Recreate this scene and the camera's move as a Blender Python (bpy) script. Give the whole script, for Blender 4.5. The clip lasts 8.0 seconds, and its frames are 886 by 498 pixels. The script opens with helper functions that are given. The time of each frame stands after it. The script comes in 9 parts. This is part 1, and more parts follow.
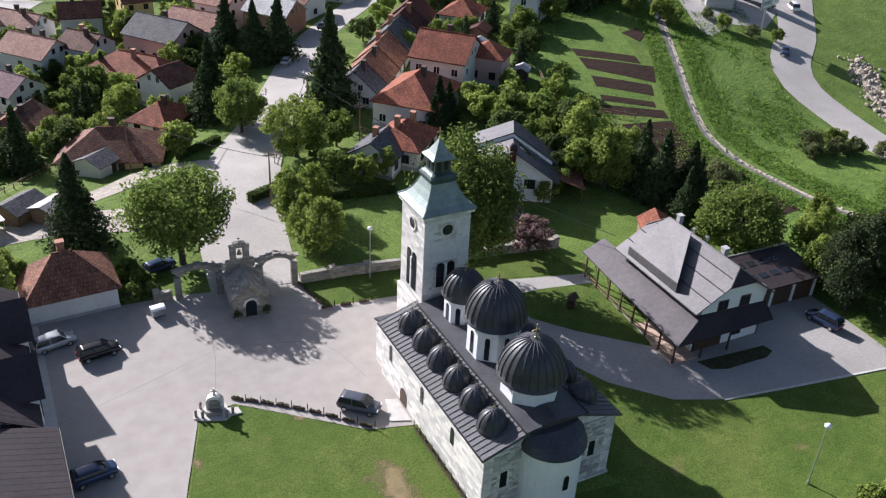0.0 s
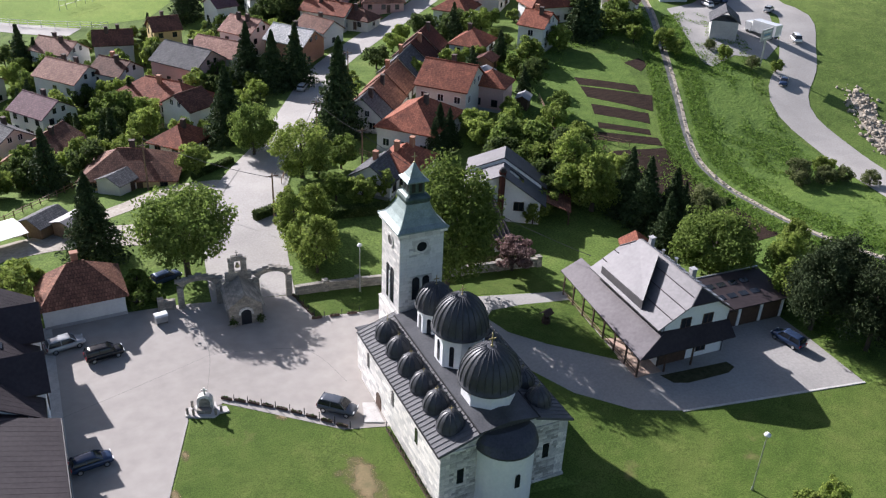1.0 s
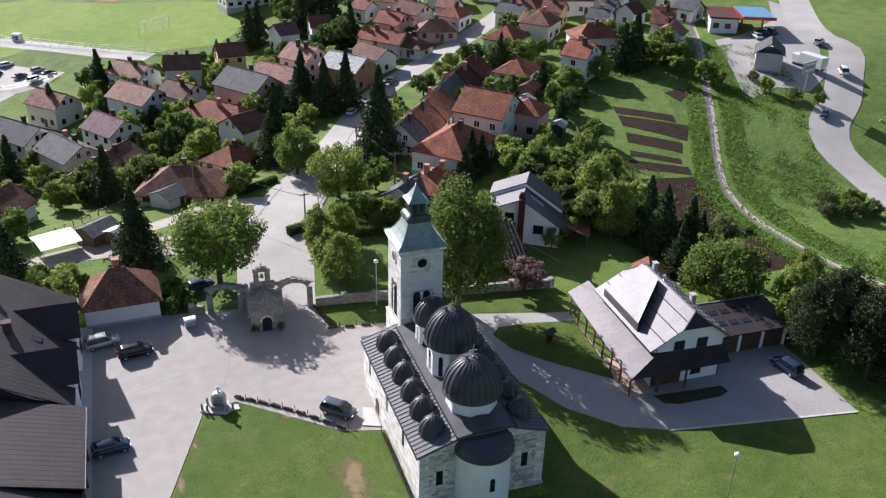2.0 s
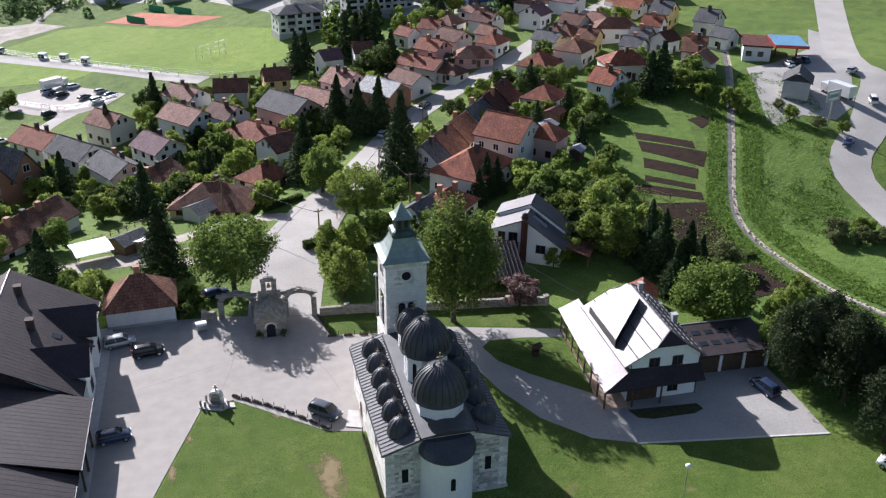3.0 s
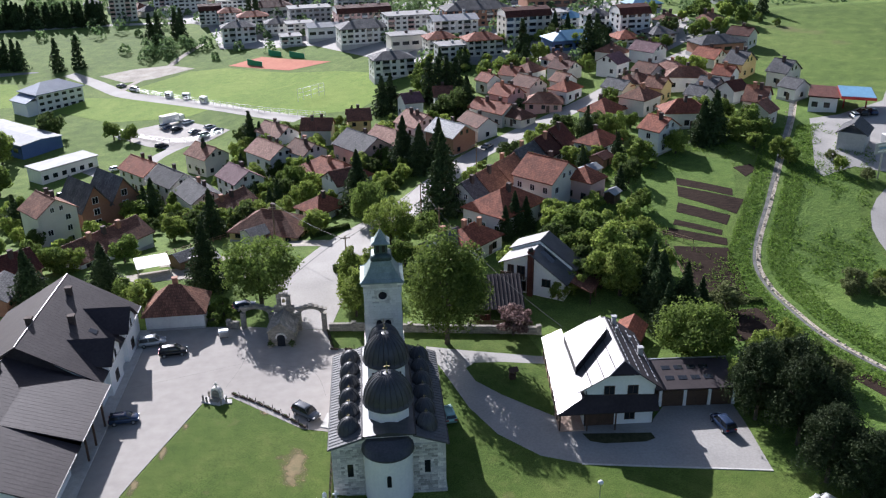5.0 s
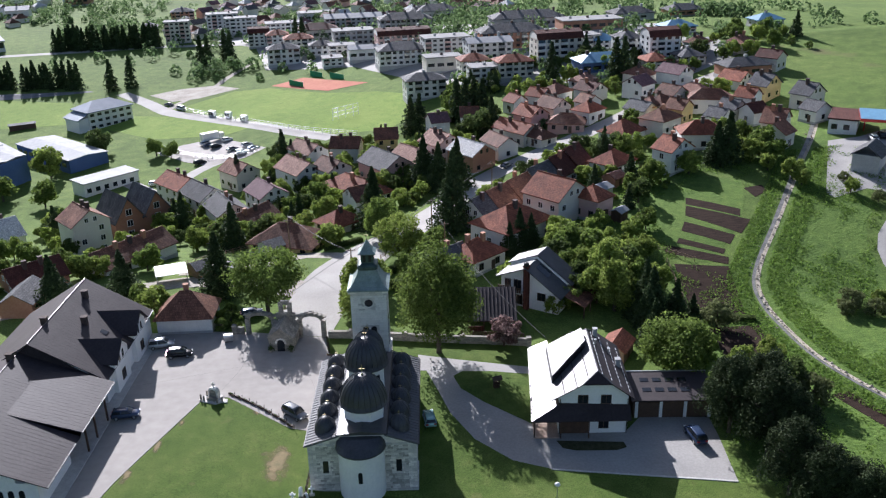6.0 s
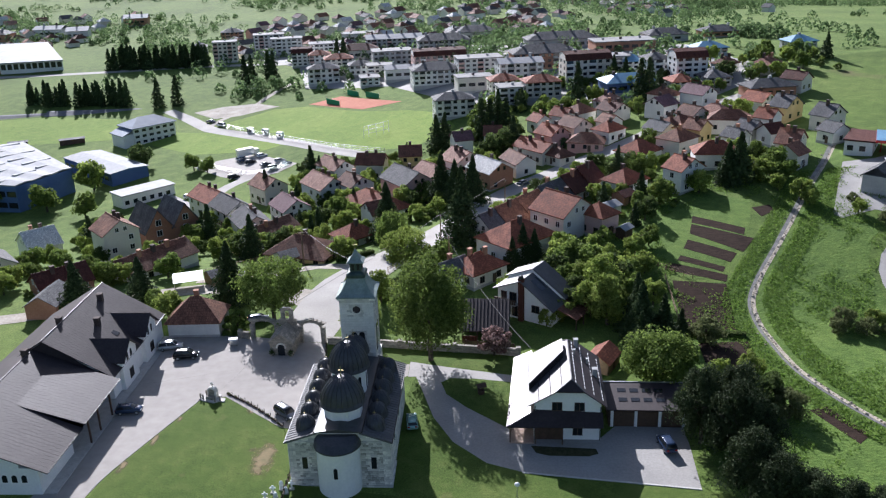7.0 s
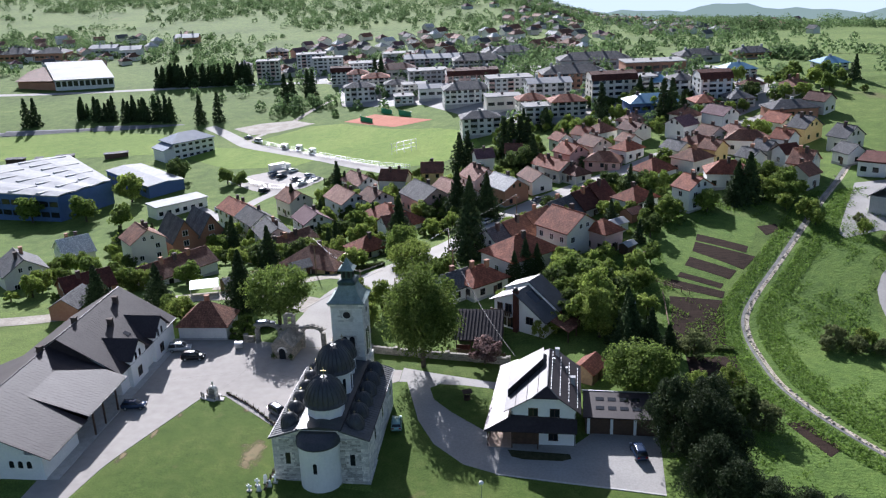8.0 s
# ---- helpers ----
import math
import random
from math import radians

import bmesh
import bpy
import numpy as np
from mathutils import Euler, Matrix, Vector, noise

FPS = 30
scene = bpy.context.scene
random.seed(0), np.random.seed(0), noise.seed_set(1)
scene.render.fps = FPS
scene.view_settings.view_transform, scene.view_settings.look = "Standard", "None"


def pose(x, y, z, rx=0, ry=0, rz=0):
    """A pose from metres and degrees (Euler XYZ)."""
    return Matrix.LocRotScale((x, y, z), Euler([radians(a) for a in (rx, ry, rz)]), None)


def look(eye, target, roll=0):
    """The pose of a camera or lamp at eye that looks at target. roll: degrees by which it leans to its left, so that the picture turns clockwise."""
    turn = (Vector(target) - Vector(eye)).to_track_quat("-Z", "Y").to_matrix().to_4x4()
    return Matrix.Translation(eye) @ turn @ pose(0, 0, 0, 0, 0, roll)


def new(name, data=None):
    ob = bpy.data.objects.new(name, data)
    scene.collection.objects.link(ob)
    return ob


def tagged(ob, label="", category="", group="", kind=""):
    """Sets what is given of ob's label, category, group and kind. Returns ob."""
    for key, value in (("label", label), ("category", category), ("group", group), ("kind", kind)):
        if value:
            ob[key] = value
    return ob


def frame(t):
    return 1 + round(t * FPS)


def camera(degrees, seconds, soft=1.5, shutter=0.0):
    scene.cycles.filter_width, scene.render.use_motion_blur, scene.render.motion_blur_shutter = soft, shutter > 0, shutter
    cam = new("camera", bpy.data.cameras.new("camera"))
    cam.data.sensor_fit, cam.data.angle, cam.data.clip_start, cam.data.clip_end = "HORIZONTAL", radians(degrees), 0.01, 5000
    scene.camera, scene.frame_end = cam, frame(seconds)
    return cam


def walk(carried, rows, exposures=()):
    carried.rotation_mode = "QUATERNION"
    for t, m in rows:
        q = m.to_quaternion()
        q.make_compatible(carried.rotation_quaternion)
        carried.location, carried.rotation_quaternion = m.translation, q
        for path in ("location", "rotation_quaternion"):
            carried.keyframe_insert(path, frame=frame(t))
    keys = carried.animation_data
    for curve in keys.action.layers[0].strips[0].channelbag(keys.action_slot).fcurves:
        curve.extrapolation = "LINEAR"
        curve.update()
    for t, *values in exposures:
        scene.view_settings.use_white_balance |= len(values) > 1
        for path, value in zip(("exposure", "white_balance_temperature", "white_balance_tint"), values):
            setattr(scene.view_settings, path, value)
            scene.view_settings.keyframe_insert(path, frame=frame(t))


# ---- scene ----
from collections import defaultdict

cam = camera(53.55, 8.0, soft=1.25)
PATH = [
    (0, (-38.74, -47.48, 60.95), (-22.06, -17.32, 40.65), 3.17),
    (0.5, (-37.45, -52.12, 62.62), (-21.15, -21.44, 42.79), 2.89),
    (1, (-35.68, -56.69, 64.37), (-20.34, -25.29, 44.90), 2.65),
    (1.5, (-32.88, -61.23, 65.88), (-19.16, -28.86, 46.81), 2.18),
    (3, (-20.80, -75.26, 69.60), (-11.64, -40.61, 51.84), 0.66),
    (3.5, (-15.88, -79.55, 70.59), (-8.31, -44.30, 53.27), 0.28),
    (4, (-10.72, -83.42, 71.37), (-4.74, -47.66, 54.48), -0.09),
    (4.5, (-5.48, -87.12, 72.02), (-1.09, -50.92, 55.57), -0.46),
    (6, (10.29, -96.99, 73.21), (10.63, -59.93, 58.15), -1.39),
    (6.5, (15.64, -100.04, 73.61), (14.74, -62.81, 58.99), -1.59),
    (7, (21.03, -103.00, 73.97), (18.92, -65.66, 59.79), -1.78),
    (7.5, (26.36, -105.84, 74.29), (23.09, -68.42, 60.54), -1.88),
    (8, (31.86, -108.53, 74.49), (27.43, -71.07, 61.19), -1.97),
]
walk(cam, [(t, look(eye, target, roll)) for t, eye, target, roll in PATH], [(0.0, 0.95, 6150, 17.0), (8.0, 0.88, 5850, 15.0)])

# ---- daylight: a clear afternoon, the sun ahead of the camera and to its left ----
SUN_AZ, SUN_EL = radians(-20), radians(28.5)
world = bpy.data.worlds.new("sky")
scene.world = world
world.use_nodes = True
wn = world.node_tree
sky = wn.nodes.new("ShaderNodeTexSky")
sky.sky_type, sky.sun_disc = "NISHITA", False
sky.sun_elevation, sky.sun_rotation = SUN_EL, SUN_AZ
sky.air_density, sky.dust_density, sky.ozone_density = 1.0, 1.5, 1.0
wn.links.new(sky.outputs[0], wn.nodes["Background"].inputs[0])
wn.nodes["Background"].inputs[1].default_value = 0.06
sun = new("sun", bpy.data.lights.new("sun", "SUN"))
sun.data.energy, sun.data.angle, sun.data.color = 5.0, radians(0.55), (1.0, 0.965, 0.93)
to_sun = Vector((math.sin(SUN_AZ) * math.cos(SUN_EL), math.cos(SUN_AZ) * math.cos(SUN_EL), math.sin(SUN_EL)))
sun.matrix_world = look(to_sun * 200, (0, 0, 0))

# ---- materials ----
MATS = {}


def surf(name, a, b, rough=0.8, scale=1.0, bump=0.3, metal=0.0, kind="noise", size=(1, 1), joint=None, spec=0.5, leaf=0.0, seed_var=0.0, fine=8.0, stretch=None):
    """A node material: two colours mixed by a coarse and a fine noise, with relief. kind: noise, tiles, blocks, seams."""
    m = bpy.data.materials.new(name)
    m.use_nodes = True
    nt = m.node_tree
    N, K = nt.nodes.new, nt.links.new
    bsdf = nt.nodes["Principled BSDF"]
    tex = N("ShaderNodeTexCoord")
    src = tex.outputs["Object"]
    if stretch:
        mp = N("ShaderNodeMapping")
        mp.inputs["Scale"].default_value = stretch
        K(src, mp.inputs[0])
        src = mp.outputs[0]
    coarse, small = N("ShaderNodeTexNoise"), N("ShaderNodeTexNoise")
    for n, s, d in ((coarse, scale, 5.0), (small, scale * fine, 3.0)):
        n.inputs["Scale"].default_value, n.inputs["Detail"].default_value = s, d
        K(src, n.inputs["Vector"])
    mixf = N("ShaderNodeMath")
    mixf.operation = "MULTIPLY_ADD"
    K(small.outputs[0], mixf.inputs[0])
    mixf.inputs[1].default_value = 0.45
    half = N("ShaderNodeMath")
    half.operation = "MULTIPLY"
    half.inputs[1].default_value = 0.55
    K(coarse.outputs[0], half.inputs[0])
    K(half.outputs[0], mixf.inputs[2])
    ramp = N("ShaderNodeValToRGB")
    ramp.color_ramp.elements[0].position, ramp.color_ramp.elements[1].position = 0.36, 0.64
    ramp.color_ramp.elements[0].color, ramp.color_ramp.elements[1].color = (*a, 1), (*b, 1)
    K(mixf.outputs[0], ramp.inputs[0])
    colour, height = ramp.outputs[0], mixf.outputs[0]
    if kind in ("tiles", "blocks"):
        br = N("ShaderNodeTexBrick")
        br.inputs["Scale"].default_value = 1.0
        br.inputs["Brick Width"].default_value, br.inputs["Row Height"].default_value = size
        br.inputs["Mortar Size"].default_value = 0.02 if kind == "blocks" else 0.035
        br.inputs["Mortar Smooth"].default_value = 0.3
        br.inputs["Color1"].default_value, br.inputs["Color2"].default_value = (0.66, 0.66, 0.66, 1), (1.16, 1.14, 1.1, 1)
        br.inputs["Mortar"].default_value = (*(joint or (0.55, 0.53, 0.5)), 1)
        br.offset = 0.5
        if kind == "blocks":
            sep, comb, addn = N("ShaderNodeSeparateXYZ"), N("ShaderNodeCombineXYZ"), N("ShaderNodeMath")
            K(src, sep.inputs[0])
            K(sep.outputs[0], addn.inputs[0])
            K(sep.outputs[1], addn.inputs[1])
            K(addn.outputs[0], comb.inputs[0])
            K(sep.outputs[2], comb.inputs[1])
            K(comb.outputs[0], br.inputs["Vector"])
        else:
            K(src, br.inputs["Vector"])
        mul = N("ShaderNodeMix")
        mul.data_type, mul.blend_type = "RGBA", "MULTIPLY"
        mul.inputs[0].default_value = 1.0
        K(colour, mul.inputs[6])
        K(br.outputs["Color"], mul.inputs[7])
        colour = mul.outputs[2]
        sub = N("ShaderNodeMath")
        sub.operation = "SUBTRACT"
        K(mixf.outputs[0], sub.inputs[0])
        K(br.outputs["Fac"], sub.inputs[1])
        height = sub.outputs[0]
    if leaf:
        geo, isl, mr = N("ShaderNodeNewGeometry"), N("ShaderNodeHueSaturation"), N("ShaderNodeMapRange")
        mr.inputs[3].default_value, mr.inputs[4].default_value = 0.75, 1.5
        K(geo.outputs["Random Per Island"], mr.inputs[0])
        K(mr.outputs[0], isl.inputs["Value"])
        K(colour, isl.inputs["Color"])
        colour = isl.outputs[0]
    if seed_var:
        info, hsv, rng = N("ShaderNodeObjectInfo"), N("ShaderNodeHueSaturation"), N("ShaderNodeMapRange")
        rng.inputs[3].default_value, rng.inputs[4].default_value = 1 - seed_var, 1 + seed_var
        K(info.outputs["Random"], rng.inputs[0])
        K(rng.outputs[0], hsv.inputs["Value"])
        K(colour, hsv.inputs["Color"])
        colour = hsv.outputs[0]
    K(colour, bsdf.inputs["Base Color"])
    bsdf.inputs["Roughness"].default_value, bsdf.inputs["Metallic"].default_value = rough, metal
    bsdf.inputs["Specular IOR Level"].default_value = spec
    if bump:
        bp = N("ShaderNodeBump")
        bp.inputs["Strength"].default_value, bp.inputs["Distance"].default_value = bump, 0.06
        K(height, bp.inputs["Height"])
        K(bp.outputs[0], bsdf.inputs["Normal"])
    if leaf:
        tr, mx = N("ShaderNodeBsdfTranslucent"), N("ShaderNodeMixShader")
        mx.inputs[0].default_value = leaf
        K(colour, tr.inputs[0])
        K(bsdf.outputs[0], mx.inputs[1])
        K(tr.outputs[0], mx.inputs[2])
        K(mx.outputs[0], nt.nodes["Material Output"].inputs["Surface"])
    MATS[name] = m
    return m


def meadow(name, tones, patch=0.02, tuft=0.5, bare=None, bare_scale=0.06, bare_at=0.68, bump=0.6):
    """Grass: three greens over large patches, tufts, fine blades, and bare earth where it is thin."""
    m = bpy.data.materials.new(name)
    m.use_nodes = True
    nt = m.node_tree
    N, K = nt.nodes.new, nt.links.new
    bsdf = nt.nodes["Principled BSDF"]
    src = N("ShaderNodeTexCoord").outputs["Object"]
    def noise_at(s, d=5.0):
        n = N("ShaderNodeTexNoise")
        n.inputs["Scale"].default_value, n.inputs["Detail"].default_value = s, d
        K(src, n.inputs["Vector"])
        return n.outputs[0]
    def ramp_of(fac, stops):
        r = N("ShaderNodeValToRGB")
        els = r.color_ramp.elements
        els[0].position, els[0].color = stops[0][0], (*stops[0][1], 1)
        els[1].position, els[1].color = stops[-1][0], (*stops[-1][1], 1)
        for p, c in stops[1:-1]:
            e = els.new(p)
            e.color = (*c, 1)
        K(fac, r.inputs[0])
        return r.outputs[0]
    def blend(fac, x, y):
        mx = N("ShaderNodeMix")
        mx.data_type = "RGBA"
        if isinstance(fac, float):
            mx.inputs[0].default_value = fac
        else:
            K(fac, mx.inputs[0])
        K(x, mx.inputs[6])
        K(y, mx.inputs[7])
        return mx.outputs[2]
    big = ramp_of(noise_at(patch), [(0.3, tones[0]), (0.5, tones[1]), (0.72, tones[2])])
    mid = ramp_of(noise_at(tuft, 6.0), [(0.3, tones[0]), (0.52, tones[1]), (0.74, tones[2])])
    blades = noise_at(tuft * 14, 4.0)
    col = blend(0.5, big, mid)
    dark = ramp_of(blades, [(0.3, (0.55, 0.55, 0.55)), (0.7, (1.35, 1.35, 1.3))])
    mul = N("ShaderNodeMix")
    mul.data_type, mul.blend_type = "RGBA", "MULTIPLY"
    mul.inputs[0].default_value = 1.0
    K(col, mul.inputs[6])
    K(dark, mul.inputs[7])
    col = mul.outputs[2]
    if bare:
        f = ramp_of(noise_at(bare_scale, 7.0), [(bare_at, (0, 0, 0)), (bare_at + 0.1, (1, 1, 1))])
        e = N("ShaderNodeRGB")
        e.outputs[0].default_value = (*bare, 1)
        col = blend(f, col, e.outputs[0])
    K(col, bsdf.inputs["Base Color"])
    bsdf.inputs["Roughness"].default_value = 0.95
    bsdf.inputs["Specular IOR Level"].default_value = 0.15
    bp = N("ShaderNodeBump")
    bp.inputs["Strength"].default_value, bp.inputs["Distance"].default_value = bump, 0.25
    K(noise_at(tuft * 3, 6.0), bp.inputs["Height"])
    K(bp.outputs[0], bsdf.inputs["Normal"])
    MATS[name] = m
    return m


meadow("grass", [(0.062, 0.10, 0.021), (0.11, 0.168, 0.035), (0.178, 0.225, 0.06)], 0.014, 0.25, (0.15, 0.13, 0.06), 0.035, 0.68)
meadow("lawn", [(0.048, 0.085, 0.015), (0.078, 0.122, 0.023), (0.12, 0.15, 0.038)], 0.07, 0.5, (0.19, 0.145, 0.07), 0.10, 0.67, 0.35)
meadow("pitch_grass", [(0.12, 0.19, 0.03), (0.165, 0.245, 0.042), (0.225, 0.285, 0.06)], 0.03, 0.3)
meadow("tall_grass", [(0.056, 0.10, 0.02), (0.10, 0.165, 0.033), (0.158, 0.22, 0.05)], 0.06, 0.6, None, 0.05, 0.7, 1.0)
surf("soil", (0.022, 0.015, 0.012), (0.05, 0.034, 0.026), 0.95, 0.5, 1.0, stretch=(1, 4, 1), spec=0.05)
surf("planting", (0.035, 0.04, 0.018), (0.085, 0.08, 0.045), 0.95, 1.5, 1.0, spec=0.05)
surf("dirt", (0.25, 0.22, 0.18), (0.42, 0.38, 0.32), 0.95, 0.25, 0.5)
surf("asphalt", (0.285, 0.26, 0.235), (0.365, 0.335, 0.305), 0.9, 0.05, 0.03, fine=12)
surf("road", (0.29, 0.272, 0.25), (0.40, 0.376, 0.345), 0.9, 0.12, 0.15, fine=30)
surf("concrete", (0.26, 0.248, 0.232), (0.35, 0.334, 0.312), 0.85, 0.15, 0.2, fine=20)


def worn(name, a, b, at):
    """Bare ground that frays out into the grass: opaque only where a coarse noise is high and near the middle of its piece."""
    m = surf(name, a, b, 0.95, 0.8, 0.3)
    nt = m.node_tree
    N, K = nt.nodes.new, nt.links.new
    tex, nz, grad, mp = N("ShaderNodeTexCoord"), N("ShaderNodeTexNoise"), N("ShaderNodeTexGradient"), N("ShaderNodeMapping")
    nz.inputs["Scale"].default_value, nz.inputs["Detail"].default_value = 0.55, 8.0
    K(tex.outputs["Object"], nz.inputs["Vector"])
    mp.inputs["Location"].default_value, mp.inputs["Scale"].default_value = (-1.0, -1.0, 0.0), (2.0, 2.0, 0.0)
    K(tex.outputs["Generated"], mp.inputs[0])
    K(mp.outputs[0], grad.inputs[0])
    grad.gradient_type = "SPHERICAL"
    mul, rng = N("ShaderNodeMath"), N("ShaderNodeMapRange")
    mul.operation = "ADD"
    K(nz.outputs[0], mul.inputs[0])
    K(grad.outputs["Fac"], mul.inputs[1])
    rng.inputs[1].default_value, rng.inputs[2].default_value = at, at + 0.35
    K(mul.outputs[0], rng.inputs[0])
    K(rng.outputs[0], nt.nodes["Principled BSDF"].inputs["Alpha"])
    return m


worn("worn_lawn", (0.13, 0.12, 0.05), (0.26, 0.185, 0.095), 0.99)
surf("road_dark", (0.17, 0.16, 0.15), (0.23, 0.215, 0.20), 0.95, 0.5, 0.1)
surf("kerb", (0.40, 0.38, 0.35), (0.55, 0.53, 0.5), 0.85, 1.0, 0.2)
surf("clay_court", (0.36, 0.10, 0.05), (0.45, 0.15, 0.08), 0.95, 0.1, 0.1)
surf("stone", (0.58, 0.565, 0.54), (0.74, 0.725, 0.70), 0.85, 0.7, 0.8, kind="blocks", size=(0.95, 0.42), joint=(0.72, 0.7, 0.68))
surf("stone_white", (0.68, 0.66, 0.625), (0.82, 0.80, 0.765), 0.85, 0.5, 0.6, kind="blocks", size=(0.95, 0.42), joint=(0.86, 0.85, 0.83))
surf("stone_gate", (0.24, 0.22, 0.19), (0.40, 0.37, 0.32), 0.9, 0.8, 0.8, kind="blocks", size=(0.6, 0.3), joint=(0.7, 0.68, 0.65))
surf("block_face", (0.36, 0.345, 0.315), (0.60, 0.58, 0.54), 0.85, 1.6, 0.6, seed_var=0.4)
surf("block_white", (0.66, 0.645, 0.615), (0.78, 0.765, 0.735), 0.85, 1.2, 0.5, seed_var=0.07)
surf("plaster", (0.74, 0.75, 0.75), (0.84, 0.84, 0.83), 0.75, 0.35, 0.12)
surf("lead", (0.032, 0.034, 0.040), (0.062, 0.065, 0.074), 0.48, 0.6, 0.25, metal=0.1)
surf("lead_sheet", (0.085, 0.086, 0.09), (0.13, 0.131, 0.136), 0.65, 0.6, 0.15, spec=0.3)
surf("copper", (0.17, 0.215, 0.205), (0.28, 0.345, 0.33), 0.6, 0.8, 0.2, metal=0.25)
surf("copper_dark", (0.03, 0.05, 0.048), (0.07, 0.11, 0.10), 0.5, 1.0, 0.2, metal=0.3)
surf("gold", (0.30, 0.25, 0.13), (0.40, 0.34, 0.19), 0.5, 2.0, 0.05, metal=0.8)
surf("iron", (0.02, 0.02, 0.022), (0.04, 0.04, 0.042), 0.5, 3.0, 0.1, metal=0.6)
surf("steel", (0.45, 0.46, 0.47), (0.6, 0.61, 0.62), 0.4, 2.0, 0.05, metal=0.8)
surf("wood_dark", (0.05, 0.028, 0.018), (0.10, 0.055, 0.035), 0.75, 1.5, 0.3)
surf("wood", (0.16, 0.10, 0.06), (0.26, 0.17, 0.10), 0.75, 1.5, 0.3)
surf("bark", (0.05, 0.038, 0.028), (0.10, 0.08, 0.06), 0.95, 2.0, 0.8)
surf("glass_dark", (0.012, 0.014, 0.018), (0.02, 0.023, 0.028), 0.08, 1.0, 0.0)
surf("frame_white", (0.7, 0.7, 0.69), (0.8, 0.8, 0.79), 0.5, 2.0, 0.0)
surf("frame_brown", (0.06, 0.035, 0.022), (0.10, 0.06, 0.04), 0.6, 2.0, 0.0)
surf("rubber", (0.012, 0.012, 0.012), (0.025, 0.025, 0.025), 0.85, 4.0, 0.1)
surf("water", (0.055, 0.055, 0.05), (0.19, 0.185, 0.17), 0.6, 0.6, 0.3)
surf("boulders", (0.30, 0.255, 0.195), (0.50, 0.435, 0.345), 0.9, 0.7, 1.0, seed_var=0.2)
surf("rubble", (0.31, 0.265, 0.20), (0.50, 0.435, 0.345), 0.95, 1.2, 1.0)
surf("chimney_dark", (0.05, 0.035, 0.03), (0.10, 0.07, 0.06), 0.9, 2.0, 0.3)
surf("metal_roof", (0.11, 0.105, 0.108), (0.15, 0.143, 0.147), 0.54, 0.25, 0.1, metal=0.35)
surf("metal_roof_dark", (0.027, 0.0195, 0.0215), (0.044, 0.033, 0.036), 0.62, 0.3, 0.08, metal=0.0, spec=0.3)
surf("roof_plum", (0.031, 0.024, 0.027), (0.05, 0.04, 0.043), 0.62, 0.3, 0.08, spec=0.25)
surf("metal_roof_brown", (0.09, 0.08, 0.084), (0.125, 0.113, 0.118), 0.43, 0.25, 0.08, metal=0.5)
surf("deck_tile", (0.40, 0.28, 0.21), (0.52, 0.38, 0.30), 0.8, 1.0, 0.1)
surf("tarp", (0.78, 0.78, 0.76), (0.86, 0.86, 0.84), 0.6, 1.0, 0.1)
for nm, a, b in (("red", (0.20, 0.066, 0.042), (0.40, 0.14, 0.082)), ("pink", (0.27, 0.14, 0.105), (0.45, 0.25, 0.19)), ("brown", (0.095, 0.045, 0.034), (0.23, 0.11, 0.076)),
                 ("redbrown", (0.14, 0.066, 0.048), (0.34, 0.165, 0.11)), ("darkred", (0.085, 0.03, 0.025), (0.14, 0.055, 0.04)), ("slate", (0.08, 0.082, 0.09), (0.15, 0.152, 0.16)),
                 ("purple", (0.14, 0.075, 0.09), (0.22, 0.13, 0.145)), ("white", (0.62, 0.62, 0.61), (0.76, 0.76, 0.75))):
    surf("roof_" + nm, a, b, 0.75, 0.5, 0.6, kind="tiles", size=(0.34, 0.4), joint=(0.5, 0.48, 0.48), seed_var=0.14, spec=0.15)
for nm, a, b in (("white", (0.62, 0.61, 0.59), (0.74, 0.73, 0.70)), ("cream", (0.58, 0.545, 0.48), (0.68, 0.645, 0.58)), ("yellow", (0.55, 0.40, 0.16), (0.64, 0.49, 0.24)),
                 ("rose", (0.52, 0.33, 0.29), (0.60, 0.40, 0.36)), ("brick", (0.33, 0.15, 0.09), (0.42, 0.22, 0.14)), ("grey", (0.33, 0.33, 0.33), (0.44, 0.44, 0.43)), ("blue", (0.05, 0.10, 0.24), (0.08, 0.14, 0.30))):
    surf("wall_" + nm, a, b, 0.85, 0.25, 0.15, seed_var=0.09, fine=12)
# leaves of the far woods carry distance haze in a lighter, bluer colour
for nm, a, b in (("leaf_green", (0.082, 0.125, 0.028), (0.18, 0.24, 0.058)), ("leaf_lime", (0.13, 0.185, 0.038), (0.26, 0.315, 0.076)), ("leaf_dark", (0.05, 0.08, 0.024), (0.108, 0.142, 0.045)),
                 ("leaf_grey", (0.095, 0.115, 0.045), (0.175, 0.195, 0.085)), ("leaf_plum", (0.15, 0.095, 0.088), (0.26, 0.18, 0.17)), ("leaf_herb", (0.105, 0.18, 0.032), (0.165, 0.25, 0.05)), ("leaf_far_haze", (0.075, 0.125, 0.05), (0.14, 0.20, 0.085)), ("needle", (0.026, 0.046, 0.018), (0.062, 0.088, 0.034)), ("needle_pine", (0.02, 0.032, 0.014), (0.06, 0.08, 0.034))):
    surf(nm, a, b, 0.7, 0.6, 0.0, leaf=0.5 if "leaf" in nm else 0.15, seed_var=0.16, spec=0.08)


# ---- mesh helpers ----
def mesh_from(name, bm):
    me = bpy.data.meshes.new(name)
    bm.normal_update()
    bm.to_mesh(me)
    bm.free()
    return me


